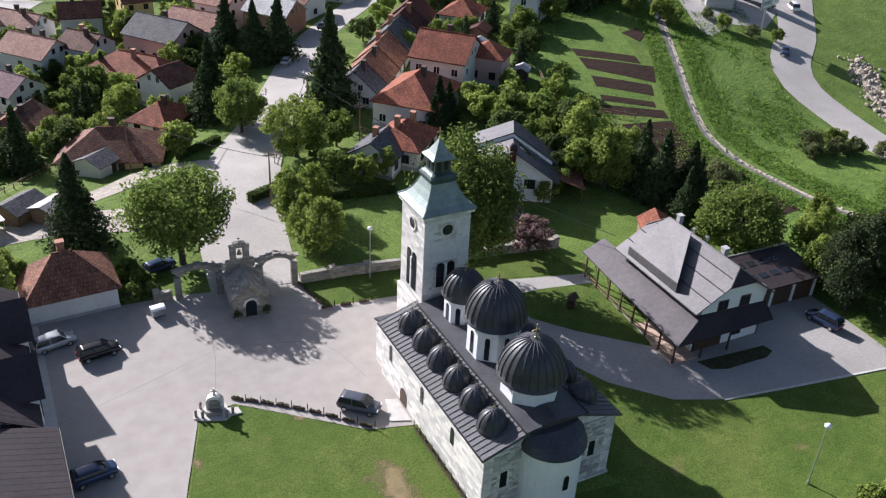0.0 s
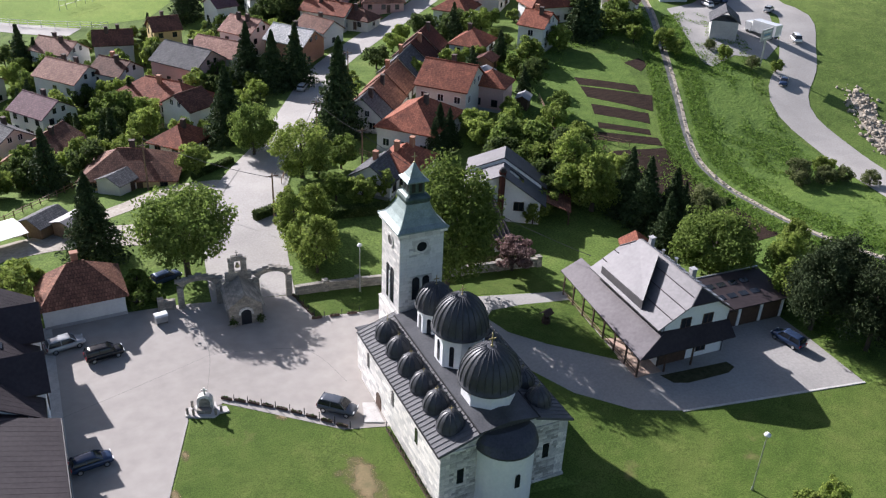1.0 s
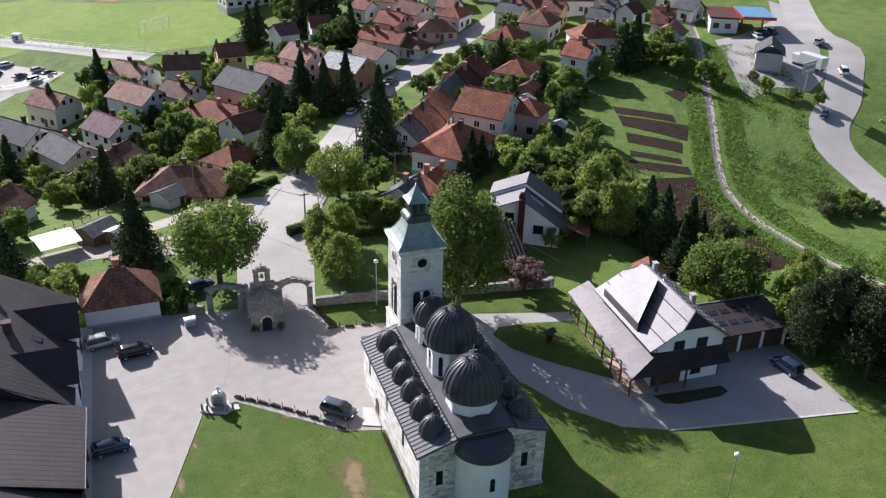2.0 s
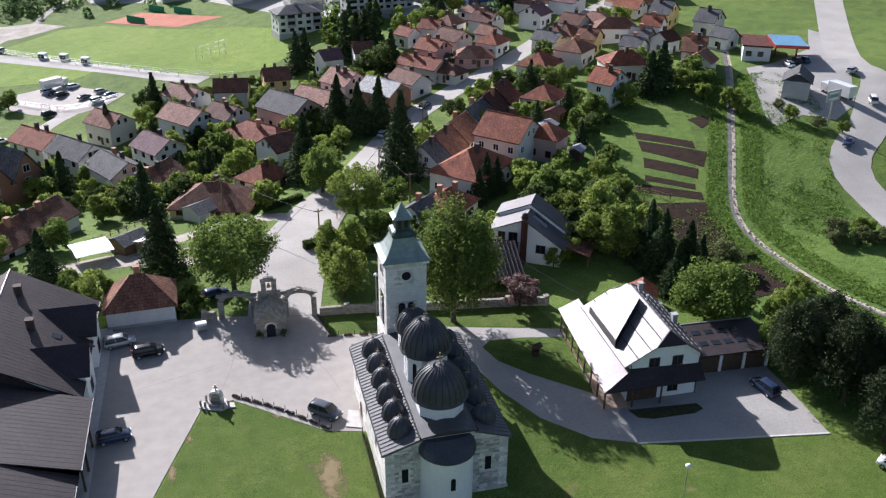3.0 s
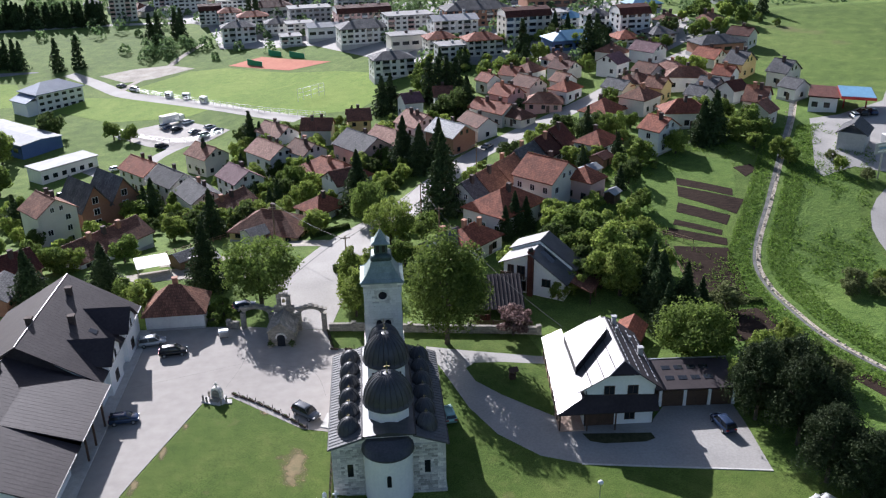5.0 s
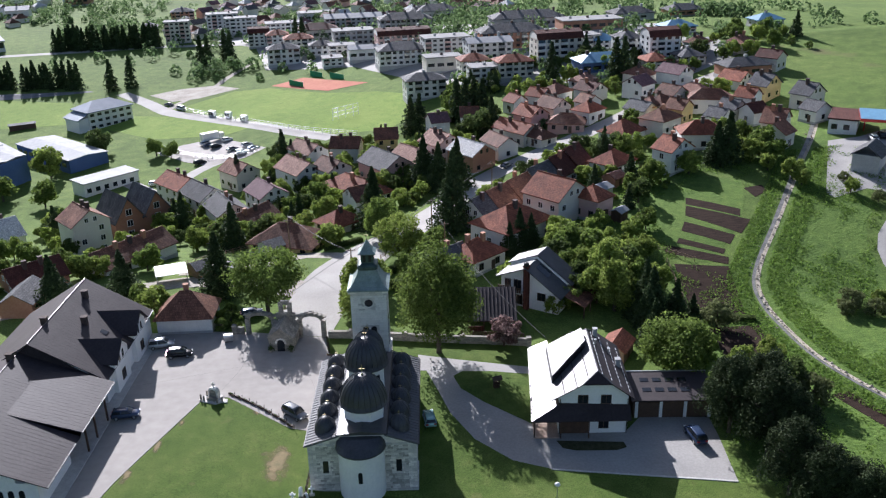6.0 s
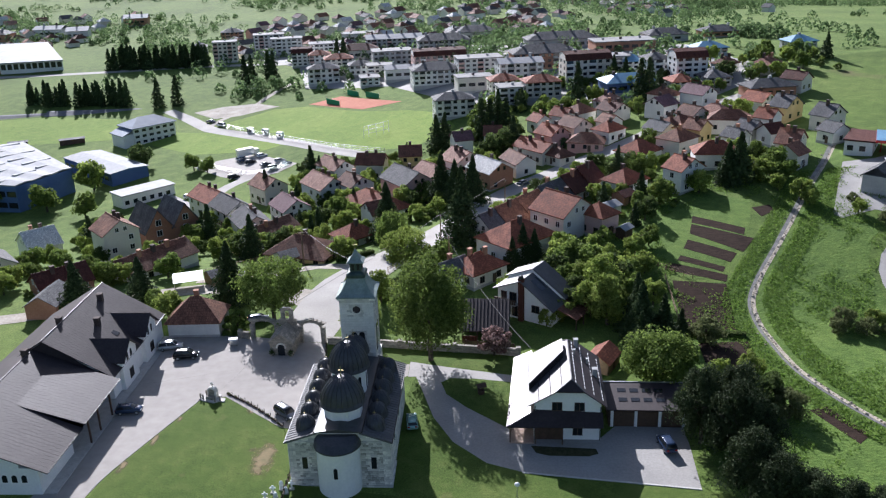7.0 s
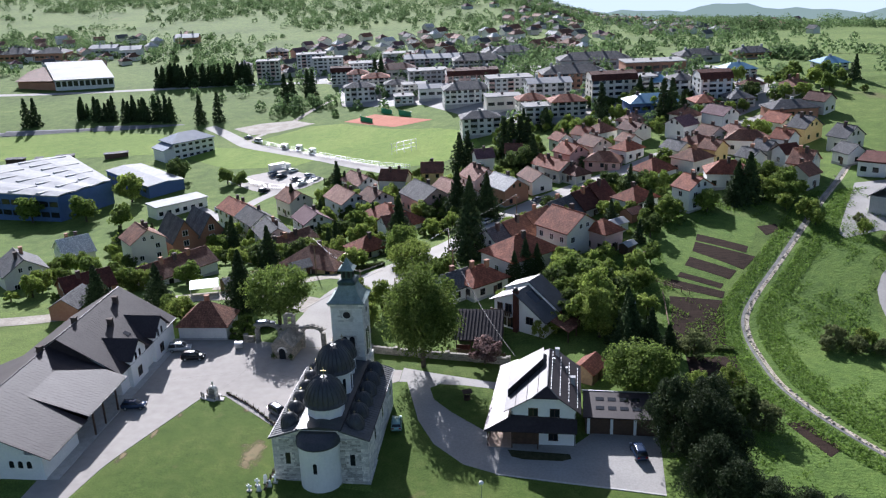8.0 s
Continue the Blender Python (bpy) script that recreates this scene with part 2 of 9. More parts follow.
def part(name, bm, material, parent=None, label=""):
    """Link a bmesh (or a finished mesh) as one mesh object under a thing or under a part."""
    me = mesh_from(name, bm) if isinstance(bm, bmesh.types.BMesh) else bm
    if material and not me.materials:
        me.materials.append(MATS[material])
    ob = new(name, me)
    if parent:
        ob.parent = parent
    if label:
        ob["label"] = label
    return ob


def thing(name, x, y, z, turn, label, category, group=""):
    ob = new(name)
    ob.matrix_basis = pose(x, y, z, 0, 0, turn)
    ob.empty_display_size = 0.5
    return tagged(ob, label, category, group)


def box(bm, x0, x1, y0, y1, z0, z1):
    v = [bm.verts.new(p) for p in ((x0, y0, z0), (x1, y0, z0), (x1, y1, z0), (x0, y1, z0), (x0, y0, z1), (x1, y0, z1), (x1, y1, z1), (x0, y1, z1))]
    for f in ((0, 3, 2, 1), (4, 5, 6, 7), (0, 1, 5, 4), (1, 2, 6, 5), (2, 3, 7, 6), (3, 0, 4, 7)):
        bm.faces.new([v[i] for i in f])
    return bm


def bevelled(bm, w=0.03):
    bmesh.ops.bevel(bm, geom=list(bm.edges), offset=w, segments=1, affect="EDGES", profile=0.5)
    return bm


def prism(bm, pts, z0, z1):
    """An upright prism over a flat outline (counter-clockwise)."""
    lo, hi = [bm.verts.new((x, y, z0)) for x, y in pts], [bm.verts.new((x, y, z1)) for x, y in pts]
    n = len(pts)
    bm.faces.new(lo[::-1])
    bm.faces.new(hi)
    for i in range(n):
        bm.faces.new((lo[i], lo[(i + 1) % n], hi[(i + 1) % n], hi[i]))
    return bm


def sweep_x(bm, prof, x0, x1):
    """A profile of (y, z), counter-clockwise seen from +x, drawn out along x."""
    a, b = [bm.verts.new((x0, y, z)) for y, z in prof], [bm.verts.new((x1, y, z)) for y, z in prof]
    n = len(prof)
    bm.faces.new(a[::-1])
    bm.faces.new(b)
    for i in range(n):
        bm.faces.new((a[i], a[(i + 1) % n], b[(i + 1) % n], b[i]))
    return bm


def lathe(bm, prof, seg=24, x=0.0, y=0.0, start=0.0, sweep=None):
    """A profile of (radius, z) from below to above, turned round the upright axis."""
    rings = []
    for r, z in prof:
        if r < 1e-4:
            rings.append([bm.verts.new((x, y, z))])
        else:
            rings.append([bm.verts.new((x + r * math.cos(start + 2 * math.pi * i / seg), y + r * math.sin(start + 2 * math.pi * i / seg), z)) for i in range(seg)])
    for a, b in zip(rings, rings[1:]):
        for i in range(seg):
            j = (i + 1) % seg
            if len(a) == 1 and len(b) > 1:
                bm.faces.new((a[0], b[j], b[i]))
            elif len(b) == 1 and len(a) > 1:
                bm.faces.new((a[i], a[j], b[0]))
            elif len(a) > 1:
                bm.faces.new((a[i], a[j], b[j], b[i]))
    if len(rings[0]) > 1:
        bm.faces.new(rings[0][::-1])
    if len(rings[-1]) > 1:
        bm.faces.new(rings[-1])
    return bm


def slab(bm, quad, thick):
    """A sloping sheet with thickness: its upper corners, counter-clockwise from above."""
    up = [bm.verts.new(p) for p in quad]
    lo = [bm.verts.new((p[0], p[1], p[2] - thick)) for p in quad]
    n = len(quad)
    bm.faces.new(up)
    bm.faces.new(lo[::-1])
    for i in range(n):
        bm.faces.new((lo[i], lo[(i + 1) % n], up[(i + 1) % n], up[i]))
    return bm


def bar(bm, p, q, r, seg=6):
    """A round bar between two points."""
    p, q = Vector(p), Vector(q)
    turn = (q - p).to_track_quat("Z", "Y").to_matrix()
    ends = []
    for c in (p, q):
        ends.append([bm.verts.new(c + turn @ Vector((r * math.cos(2 * math.pi * i / seg), r * math.sin(2 * math.pi * i / seg), 0))) for i in range(seg)])
    a, b = ends
    bm.faces.new(a[::-1])
    bm.faces.new(b)
    for i in range(seg):
        bm.faces.new((a[i], a[(i + 1) % seg], b[(i + 1) % seg], b[i]))
    return bm


def tube(bm, pts, r):
    """A thin square line through many points, in one piece."""
    prev = None
    for i, p in enumerate(pts):
        d = (Vector(pts[min(i + 1, len(pts) - 1)]) - Vector(pts[max(i - 1, 0)])).normalized()
        s = Vector((-d.y, d.x, 0)).normalized() * r
        u = Vector((0, 0, r))
        cur = [bm.verts.new(Vector(p) + o) for o in (s + u, u - s, -s - u, s - u)]
        if prev:
            for k in range(4):
                bm.faces.new((prev[k], prev[(k + 1) % 4], cur[(k + 1) % 4], cur[k]))
        else:
            bm.faces.new(cur)
        prev = cur
    bm.faces.new(prev[::-1])
    bmesh.ops.recalc_face_normals(bm, faces=bm.faces[:])
    return bm


def smooth(ob):
    ob.data.shade_smooth()
    return ob


# ---- the lie of the land ----
def east_share(x, y):
    return 1 / (1 + math.exp(-(x / (y + 110) + 0.02) / 0.035))


def land(x, y):
    """Height of the ground: level round the church, falling to the playing fields in the west, rising to the main road in the east, hills beyond the town."""
    t = min(1.0, max(0.0, (y - 45) / 80))
    a, b = 1.15 * math.tanh(x / 115), 2.35 * math.tanh(y / 235) - 1.5
    fade = 1 / (1 + (max(0.0, y - 260) / 200) ** 2)
    z = fade * t * t * (3 - 2 * t) * (-3.31 + 15.84 * a + 5.51 * b + 5.79 * a * b + 2.67 * a * a + 15.24 * b * b)
    z -= math.exp(-((x - 12) / 26) ** 2 - ((y + 4) / 14) ** 2)
    far = max(0.0, y - 420)
    if far:
        z += far * far / 9000 / (1 + far / 900) * (0.75 + 0.25 * math.sin(x / 310 + 0.8) * math.sin(y / 260 + 1)) * (0.55 + 0.45 / (1 + math.exp((x - 150) / 160)))
        over = max(0.0, y - (1010 - 250 / (1 + math.exp(-(x - 20) / 45)) - 0.12 * max(0.0, x - 100)))
        z -= (over * 0.16 + min(over, 300) ** 2 * 0.0004) * (1 - east_share(x, y))
    if y > 250:
        # the broad valley in the north-east, falling gently away from the town
        d, s = math.hypot(x - 30, y + 108), east_share(x, y)
        c = 54.0 - 0.074 * d - max(0.0, d - 1350) * 0.1 + (1 - s) * (60 + 0.06 * d)
        m = min(z, c)
        z = m - 8.0 * math.log(math.exp((m - z) / 8.0) + math.exp((m - c) / 8.0))
    return z


# ---- ground, roads, yards ----
def axis_steps(lo, hi, near_lo, near_hi, fine, coarse):
    out, v = [], lo
    while v < hi:
        out.append(v)
        d = max(near_lo - v, v - near_hi, 0.0)
        v += min(coarse, fine + d * 0.09)
    return out + [hi]


def ground_sheet():
    xs = axis_steps(-2600, 2600, -140, 170, 5.0, 120)
    ys = axis_steps(-400, 4300, -60, 420, 5.0, 120)
    verts = [(x, y, land(x, y)) for y in ys for x in xs]
    w = len(xs)
    faces = [(j * w + i, j * w + i + 1, (j + 1) * w + i + 1, (j + 1) * w + i) for j in range(len(ys) - 1) for i in range(w - 1)]
    me = bpy.data.meshes.new("ground")
    me.from_pydata(verts, [], faces)
    me.materials.append(MATS["grass"])
    me.shade_smooth()
    tagged(new("ground", me), "spring meadow land with fields, rising to hills", "ground", kind="structure")


def cover(name, pts, lift, material, label, category, cell=5.0, edge=0.0, kind="structure"):
    """A flat cover laid on the ground: an outline cut into cells that follow the land. edge: a thickness that shows at its rim."""
    bm = bmesh.new()
    bm.faces.new([bm.verts.new((x, y, 0)) for x, y in pts])
    for ax in (0, 1):
        lo, hi = min(p[ax] for p in pts), max(p[ax] for p in pts)
        k = math.floor(lo / cell) + 1
        while k * cell < hi:
            co, no = [0, 0, 0], [0, 0, 0]
            co[ax], no[ax] = k * cell, 1
            bmesh.ops.bisect_plane(bm, geom=bm.verts[:] + bm.edges[:] + bm.faces[:], plane_co=co, plane_no=no)
            k += 1
    for v in bm.verts:
        v.co.z = land(v.co.x, v.co.y) + lift
    bmesh.ops.recalc_face_normals(bm, faces=bm.faces[:])
    if sum(f.normal.z for f in bm.faces) < 0:
        bmesh.ops.reverse_faces(bm, faces=bm.faces[:])
    if edge:
        rim = [e for e in bm.edges if e.is_boundary]
        r = bmesh.ops.extrude_edge_only(bm, edges=rim)
        for v in (g for g in r["geom"] if isinstance(g, bmesh.types.BMVert)):
            v.co.z -= edge
    return tagged(part(name, bm, material), label, category, kind=kind)


def ribbon_points(pts, step):
    """Points along a smooth line through pts, with their side directions."""
    out = []
    n = len(pts)
    for i in range(n - 1):
        p0, p1, p2, p3 = (Vector(pts[max(0, min(n - 1, i + k))]) for k in (-1, 0, 1, 2))
        m = max(1, int((p2 - p1).length / step))
        for k in range(m):
            t = k / m
            out.append(0.5 * (2 * p1 + (p2 - p0) * t + (2 * p0 - 5 * p1 + 4 * p2 - p3) * t * t + (3 * p1 - p0 - 3 * p2 + p3) * t ** 3))
    out.append(Vector(pts[-1]))
    res = []
    for i, p in enumerate(out):
        d = out[min(i + 1, len(out) - 1)] - out[max(i - 1, 0)]
        d.normalize()
        res.append((p, Vector((-d.y, d.x))))
    return res


def strip(name, pts, widths, lift, material, label, category, step=4.0, across=3, kind="structure"):
    """A road or track along a line, laid on the land."""
    line = ribbon_points(pts, step)
    n = len(line)
    bm = bmesh.new()
    rows = []
    for i, (p, s) in enumerate(line):
        f = i / (n - 1) * (len(widths) - 1)
        k = min(int(f), len(widths) - 2)
        w = widths[k] + (widths[k + 1] - widths[k]) * (f - k)
        row = []
        for j in range(across + 1):
            q = p + s * w * (0.5 - j / across)
            row.append(bm.verts.new((q.x, q.y, land(q.x, q.y) + lift)))
        rows.append(row)
    for a, b in zip(rows, rows[1:]):
        for j in range(across):
            bm.faces.new((a[j], a[j + 1], b[j + 1], b[j]))
    return tagged(part(name, bm, material), label, category, kind=kind)


def kerb_line(name, pts, label, w=0.14, hgt=0.12, step=2.0, mat="kerb"):
    bm = bmesh.new()
    line = ribbon_points(pts, step)
    rows = []
    for p, s in line:
        z = land(p.x, p.y)
        rows.append([bm.verts.new((p.x + s.x * a, p.y + s.y * a, z + b)) for a, b in ((w, -0.05), (w, hgt), (-w, hgt), (-w, -0.05))])
    for a, b in zip(rows, rows[1:]):
        for j in range(3):
            bm.faces.new((a[j], a[j + 1], b[j + 1], b[j]))
    return tagged(part(name, bm, mat), label, "kerb", kind="structure")


ground_sheet()


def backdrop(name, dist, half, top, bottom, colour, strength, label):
    """A far glowing sheet of sky or hazy hills, bent round the land."""
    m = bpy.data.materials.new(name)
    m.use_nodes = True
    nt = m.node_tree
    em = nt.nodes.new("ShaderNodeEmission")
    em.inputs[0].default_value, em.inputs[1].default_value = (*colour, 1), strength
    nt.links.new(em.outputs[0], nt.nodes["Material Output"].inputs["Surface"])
    bm = bmesh.new()
    prev = None
    for k in range(121):
        a = -half + 2 * half * k / 120
        x, y = dist * math.sin(a), dist * math.cos(a)
        cur = [bm.verts.new((x, y, bottom)), bm.verts.new((x, y, top(a)))]
        if prev:
            bm.faces.new((prev[0], prev[1], cur[1], cur[0]))
        prev = cur
    ob = part(name, bm, None)
    ob.data.materials.append(m)
    return tagged(ob, label, "backdrop", kind="structure")


# haze and sky brightness are painted here as emission colour
backdrop("backdrop_1", 3900, 1.2, lambda a: 80, -900, (0.70, 0.82, 0.92), 0.62, "glowing sheet coloured as pale hazy sky low over the horizon")
backdrop("backdrop_2", 2900, 1.0, lambda a: -158 + 10 * math.sin(a * 31 + 1) + 6 * math.sin(a * 67) + 4 * math.sin(a * 140), -800, (0.27, 0.36, 0.34), 0.62, "glowing sheet coloured as low hazy blue-green hills on the horizon")
YARD = [(-43, -12), (-36.8, -12), (-34.3, 2.5), (-27.3, 22.2), (-23.2, 23.4), (-12.1, 14.2), (-7.2, 12.9), (-6.6, 22.4), (-2.5, 26.0), (2.5, 27.4), (6.75, 30.2), (6.75, 34.4), (-3.9, 35.6), (-8.3, 36.4), (-9.4, 42.6), (-24, 45.6), (-31, 46.2), (-43, 45.5)]
cover("yard", YARD, 0.05, "asphalt", "pale worn asphalt church yard with fine cracks", "yard")
cover("lawn_1", [(-36.6, -14), (-14, -30), (14, -30), (8, -2), (-7, 0), (-7.2, 12.8), (-12.1, 14.1), (-23.2, 23.2), (-27.0, 22.0), (-34.0, 2.2)], 0.035, "lawn", "mown lawn with worn brown patches beside the church", "lawn")
cover("lawn_2", [(8, -2), (14, -32), (70, -32), (56, -3), (25.4, 3.1), (20.3, 5.3), (15.2, 10.4), (11.9, 17), (9.7, 24.9), (8.2, 30.1), (6.8, 22), (6.8, 0)], 0.03, "lawn", "mown lawn between church and drive, brown in places", "lawn")
cover("lawn_3", [(12.6, 27.9), (14.1, 29.4), (18.8, 29.1), (25.3, 27.8), (24, 13.5), (17.1, 19.9), (13.7, 24)], 0.075, "lawn", "small lawn island inside the curve of the path", "lawn")
cover("lawn_4", [(-9.3, 42.4), (-1, 41.3), (24.1, 37.4), (25.5, 30.5), (13.2, 33.8), (7.8, 34.5), (3, 35.1), (-3.9, 35.7), (-8.2, 36.4)], 0.03, "lawn", "strip of lawn along the church wall", "lawn")
PATH_OUT = [(6.8, 35.4), (13.2, 33.4), (25.9, 30), (25.3, 27.4), (24.2, 13.0), (25.6, 11.6), (37.4, 11.2), (40.0, 14.4), (50.2, 13.9), (50.2, 9.1), (49.6, -1.3), (25.4, 3.2), (20.3, 5.4), (15.2, 10.5), (11.9, 17.1), (9.7, 24.9), (8.2, 30), (6.8, 30)]
cover("drive", PATH_OUT, 0.05, "concrete", "pale concrete path and drive round to the parish house", "drive")
kerb_line("kerb_1", [(-35.4, -3), (-34.2, 2.5), (-27.4, 22.0)], "worn low grey kerb along the lawn", 0.1, 0.08, 2.0, "road")
kerb_line("kerb_2", [(49.6, -1.4), (37, 0.9), (25.4, 3.1)], "pale concrete kerb of the drive")

for k, (x, y, rx, ry) in enumerate(((-12.8, 6.0, 4.8, 9.5), (-33.0, 3.5, 1.3, 4.0), (-30.7, 10.5, 1.3, 3.4), (-28.6, 16.6, 1.2, 3.0), (-17.5, 19.0, 2.5, 2.0))):
    cover(f"worn_patch_{k + 1}", [(x + rx * q * math.cos(a * 0.2618), y + ry * q * math.sin(a * 0.2618)) for a in range(24) for q in (0.78 + 0.2 * math.sin(a * 2.1 + k) + 0.12 * math.sin(a * 4.7 + 2 * k),)], 0.047, "worn_lawn", "bare brown patch worn into the lawn", "ground", cell=3.0)
cover("flower_bed", [(26.9, 9.3), (36.4, 8.4), (36.6, 7.2), (35.2, 6.6), (29.4, 6.9), (27.6, 7.6)], 0.09, "planting", "dark planted bed before the parish house", "bed", edge=0.1)
cover("door_step", [(-9.6, 14.4), (-7.6, 13.6), (-7.4, 17.2), (-8.7, 17.6)], 0.16, "kerb", "pale stone slab before the church side door", "step", edge=0.2)
cover("yard_5", [(95.6, 220.2), (111.4, 216.9), (117.2, 253.2), (102, 265.3)], 0.1, "concrete", "pale gravelled works yard", "yard")
cover("yard_6", [(81.7, 224.6), (94.6, 220), (99.4, 267.1), (85.1, 273)], 0.1, "asphalt", "grey paved works yard", "yard")
for k, pts in enumerate(([(-24.6, 25.5), (-22.8, 32.5), (-22.7, 37.5), (-24.0, 43.5)], [(-22.8, 33.0), (-18.0, 32.2), (-11.4, 29.5), (-9.0, 22.0)], [(-41.0, 27.0), (-33.0, 29.5), (-22.8, 33.0)])):
    strip(f"yard_joint_{k + 1}", pts, [0.04, 0.06, 0.04], 0.053, "road_dark", "narrow dark joint in the asphalt", "joint", step=1.0, across=1)
strip("road_edge", [(-20.4, 58), (-17.7, 63.4), (-14.9, 69.4), (-11.2, 77.5), (-6.2, 87.2)], [0.3, 0.3], 0.075, "road_dark", "dark kerb line beside the village street", "kerb", step=2.0, across=1)
strip("road_1", [(-14.6, 43.6), (-13.2, 52.8), (-10.4, 67.2), (-4.5, 82.1), (5.6, 99.9), (13.9, 115.9), (24.3, 133.4), (37.5, 146.1), (52.8, 157.6), (65.1, 167.1), (81.7, 181), (105.2, 198.2), (130.1, 212)], [11, 13, 10.5, 9, 8, 7.5, 7, 7, 7, 7], 0.06, "road", "pale asphalt village street", "road")
strip("road_2", [(-14, 61.4), (-23.9, 66.6), (-38.1, 69.8), (-52.1, 66.3), (-74.9, 54.8), (-99.9, 49.9)], [8, 6, 5, 4], 0.05, "dirt", "unpaved gravel lane", "lane")
strip("road_3", [(-8, 80), (-18.1, 83.6), (-30.2, 77.1), (-44.4, 75.7)], [4, 4, 3], 0.052, "dirt", "unpaved gravel lane between houses", "lane")
strip("road_4", [(-24.9, 204.9), (-35.0, 214.6), (-55.9, 235.4), (-78.6, 255.0), (-97.8, 269.8), (-104.6, 276.8), (-118.3, 294.8), (-133.8, 312.6)], [6, 6.5, 7, 6.5, 6], 0.08, "road", "grey country road past the playing fields", "road")
strip("road_5", [(-333.7, 399), (-256.2, 403.1), (-192.1, 410.3), (-136.7, 414.2), (-61.2, 398.3)], [6, 6], 0.08, "road", "grey cross road in the fields", "road")
strip("road_6", [(-60.9, 198.8), (-66.8, 191.5), (-70.5, 183.6), (-73.0, 171.0), (-75.2, 164.5), (-81.9, 172.0), (-91.7, 183.1), (-102.5, 193.6)], [5, 5], 0.06, "road", "narrow paved lane to the works", "lane")
strip("road_7", [(95, -40), (97, 0.1), (99.8, 30.7), (103.3, 53), (105.3, 67.6), (111.1, 77), (121.4, 85.6), (129.7, 94.7), (140.5, 108.0), (141.9, 123.2), (171.2, 170.7), (186.3, 195.5), (215, 262), (262, 330)], [8, 8.5, 9, 9], 0.08, "road", "pale asphalt main road in a curve", "road")
cover("yard_2", [(-91.0, 216.1), (-82.7, 222.4), (-73.0, 225.7), (-67.7, 224.5), (-48.8, 206.0), (-54.5, 196.8), (-66.0, 192.3), (-75.9, 199.9)], 0.09, "asphalt", "grey gravel parking place", "parking")
cover("yard_3", [(-119.0, 305.6), (-106.3, 312.3), (-90.1, 312.9), (-76.8, 302.3), (-93.4, 292.1), (-104.7, 290.9)], 0.09, "dirt", "bare pale earth beside the pitch", "ground")
cover("tennis_court", [(-61.8, 298.8), (-47.8, 305.7), (-16.2, 275.2), (-33.4, 273.7)], 0.1, "clay_court", "red clay tennis court", "court")
cover("pitch_1", [(-99.9, 278.1), (-78.0, 297.7), (-62.2, 295.4), (-33.3, 270.4), (-11.4, 257.4), (3.4, 242.8), (8.8, 220.2), (-4.9, 202.9), (-25.4, 209.4), (-49.7, 232.7), (-77.0, 257.9)], 0.06, "pitch_grass", "bright green football pitch", "pitch")
cover("pitch_2", [(-270, 299), (-190.7, 311.9), (-153.1, 301.7), (-139.5, 267), (-229.7, 261.5)], 0.06, "pitch_grass", "bright green sports field", "pitch")
cover("pitch_3", [(-130.7, 261.9), (-116.1, 272.4), (-88, 262.9), (-59.1, 236.6), (-67.9, 229.5), (-97.3, 234.6)], 0.06, "pitch_grass", "bright green meadow beside the parking place", "meadow")
cover("yard_4", [(113.7, 124.7), (100.5, 93.5), (101.5, 91.0), (110.2, 94.2), (116.3, 90.2), (125.3, 95.9), (152.4, 137.6), (150.0, 151.0), (138.3, 133.6), (122.1, 125.5)], 0.07, "concrete", "pale concrete forecourt of the petrol station", "forecourt")
cover("town_paving", [(-70, 333), (-25, 310), (10, 252), (45, 222), (100, 204), (122, 222), (120, 300), (60, 345), (0, 400), (-60, 450), (-120, 472), (-128, 440), (-85, 392)], 0.06, "concrete", "pale paved streets and yards between the blocks", "paving")
strip("path_1", [(-102.8, 278.5), (-100.3, 287.6), (-90.5, 308.7), (-86.9, 326.4), (-79.7, 352.3)], [3, 3], 0.1, "dirt", "pale footpath over the field", "path")


def field(pts):
    ob = cover("vegetable_bed", pts, 0.07, "soil", "dark tilled vegetable bed in rows", "vegetable bed", cell=3.0, edge=0.1, kind="")
    tagged(ob, group="tilled beds in the gardens")


field([(69.4, 97.8), (79.5, 89.2), (78.4, 86), (68.4, 94.1)])
field([(68.2, 93.3), (78.3, 85.3), (80.1, 84), (76.2, 78.2), (66.8, 88.2)])
field([(65.8, 85.3), (74.7, 77.7), (72.5, 74), (64, 81.1)])
field([(62.7, 77.9), (70.9, 72), (70, 70.1), (61.6, 75.8)])
field([(59.2, 75.2), (70.6, 68.7), (69.7, 66), (58.2, 71.7)])
field([(58.9, 67.1), (69.6, 65.1), (66.9, 46.9), (57.5, 48.2)])
field([(58.7, 42), (67.8, 42.7), (67.9, 32.3), (58.2, 31.5)])
field([(70.8, 18.9), (73.8, 19.9), (77.3, 11.9), (74.9, 9.5)])
field([(83.7, 99.8), (88.1, 100.5), (88.3, 97.2), (84.6, 94.5)])

STREAM = [(123.8, 155.7), (109.5, 127), (99.4, 108.8), (89.2, 90.4), (83.3, 79.8), (76.5, 67.9), (72.4, 58.8), (71.3, 51.3), (71.5, 42.9), (72.7, 32.1), (75.6, 23.6), (79.4, 16), (84.1, 8.2), (92, -4.9), (100, -40)]
strip("stream", STREAM, [1.4, 1.05, 0.65, 0.52, 0.5], 0.07, "water", "narrow shallow stream in a stone bed", "stream", step=2.0)


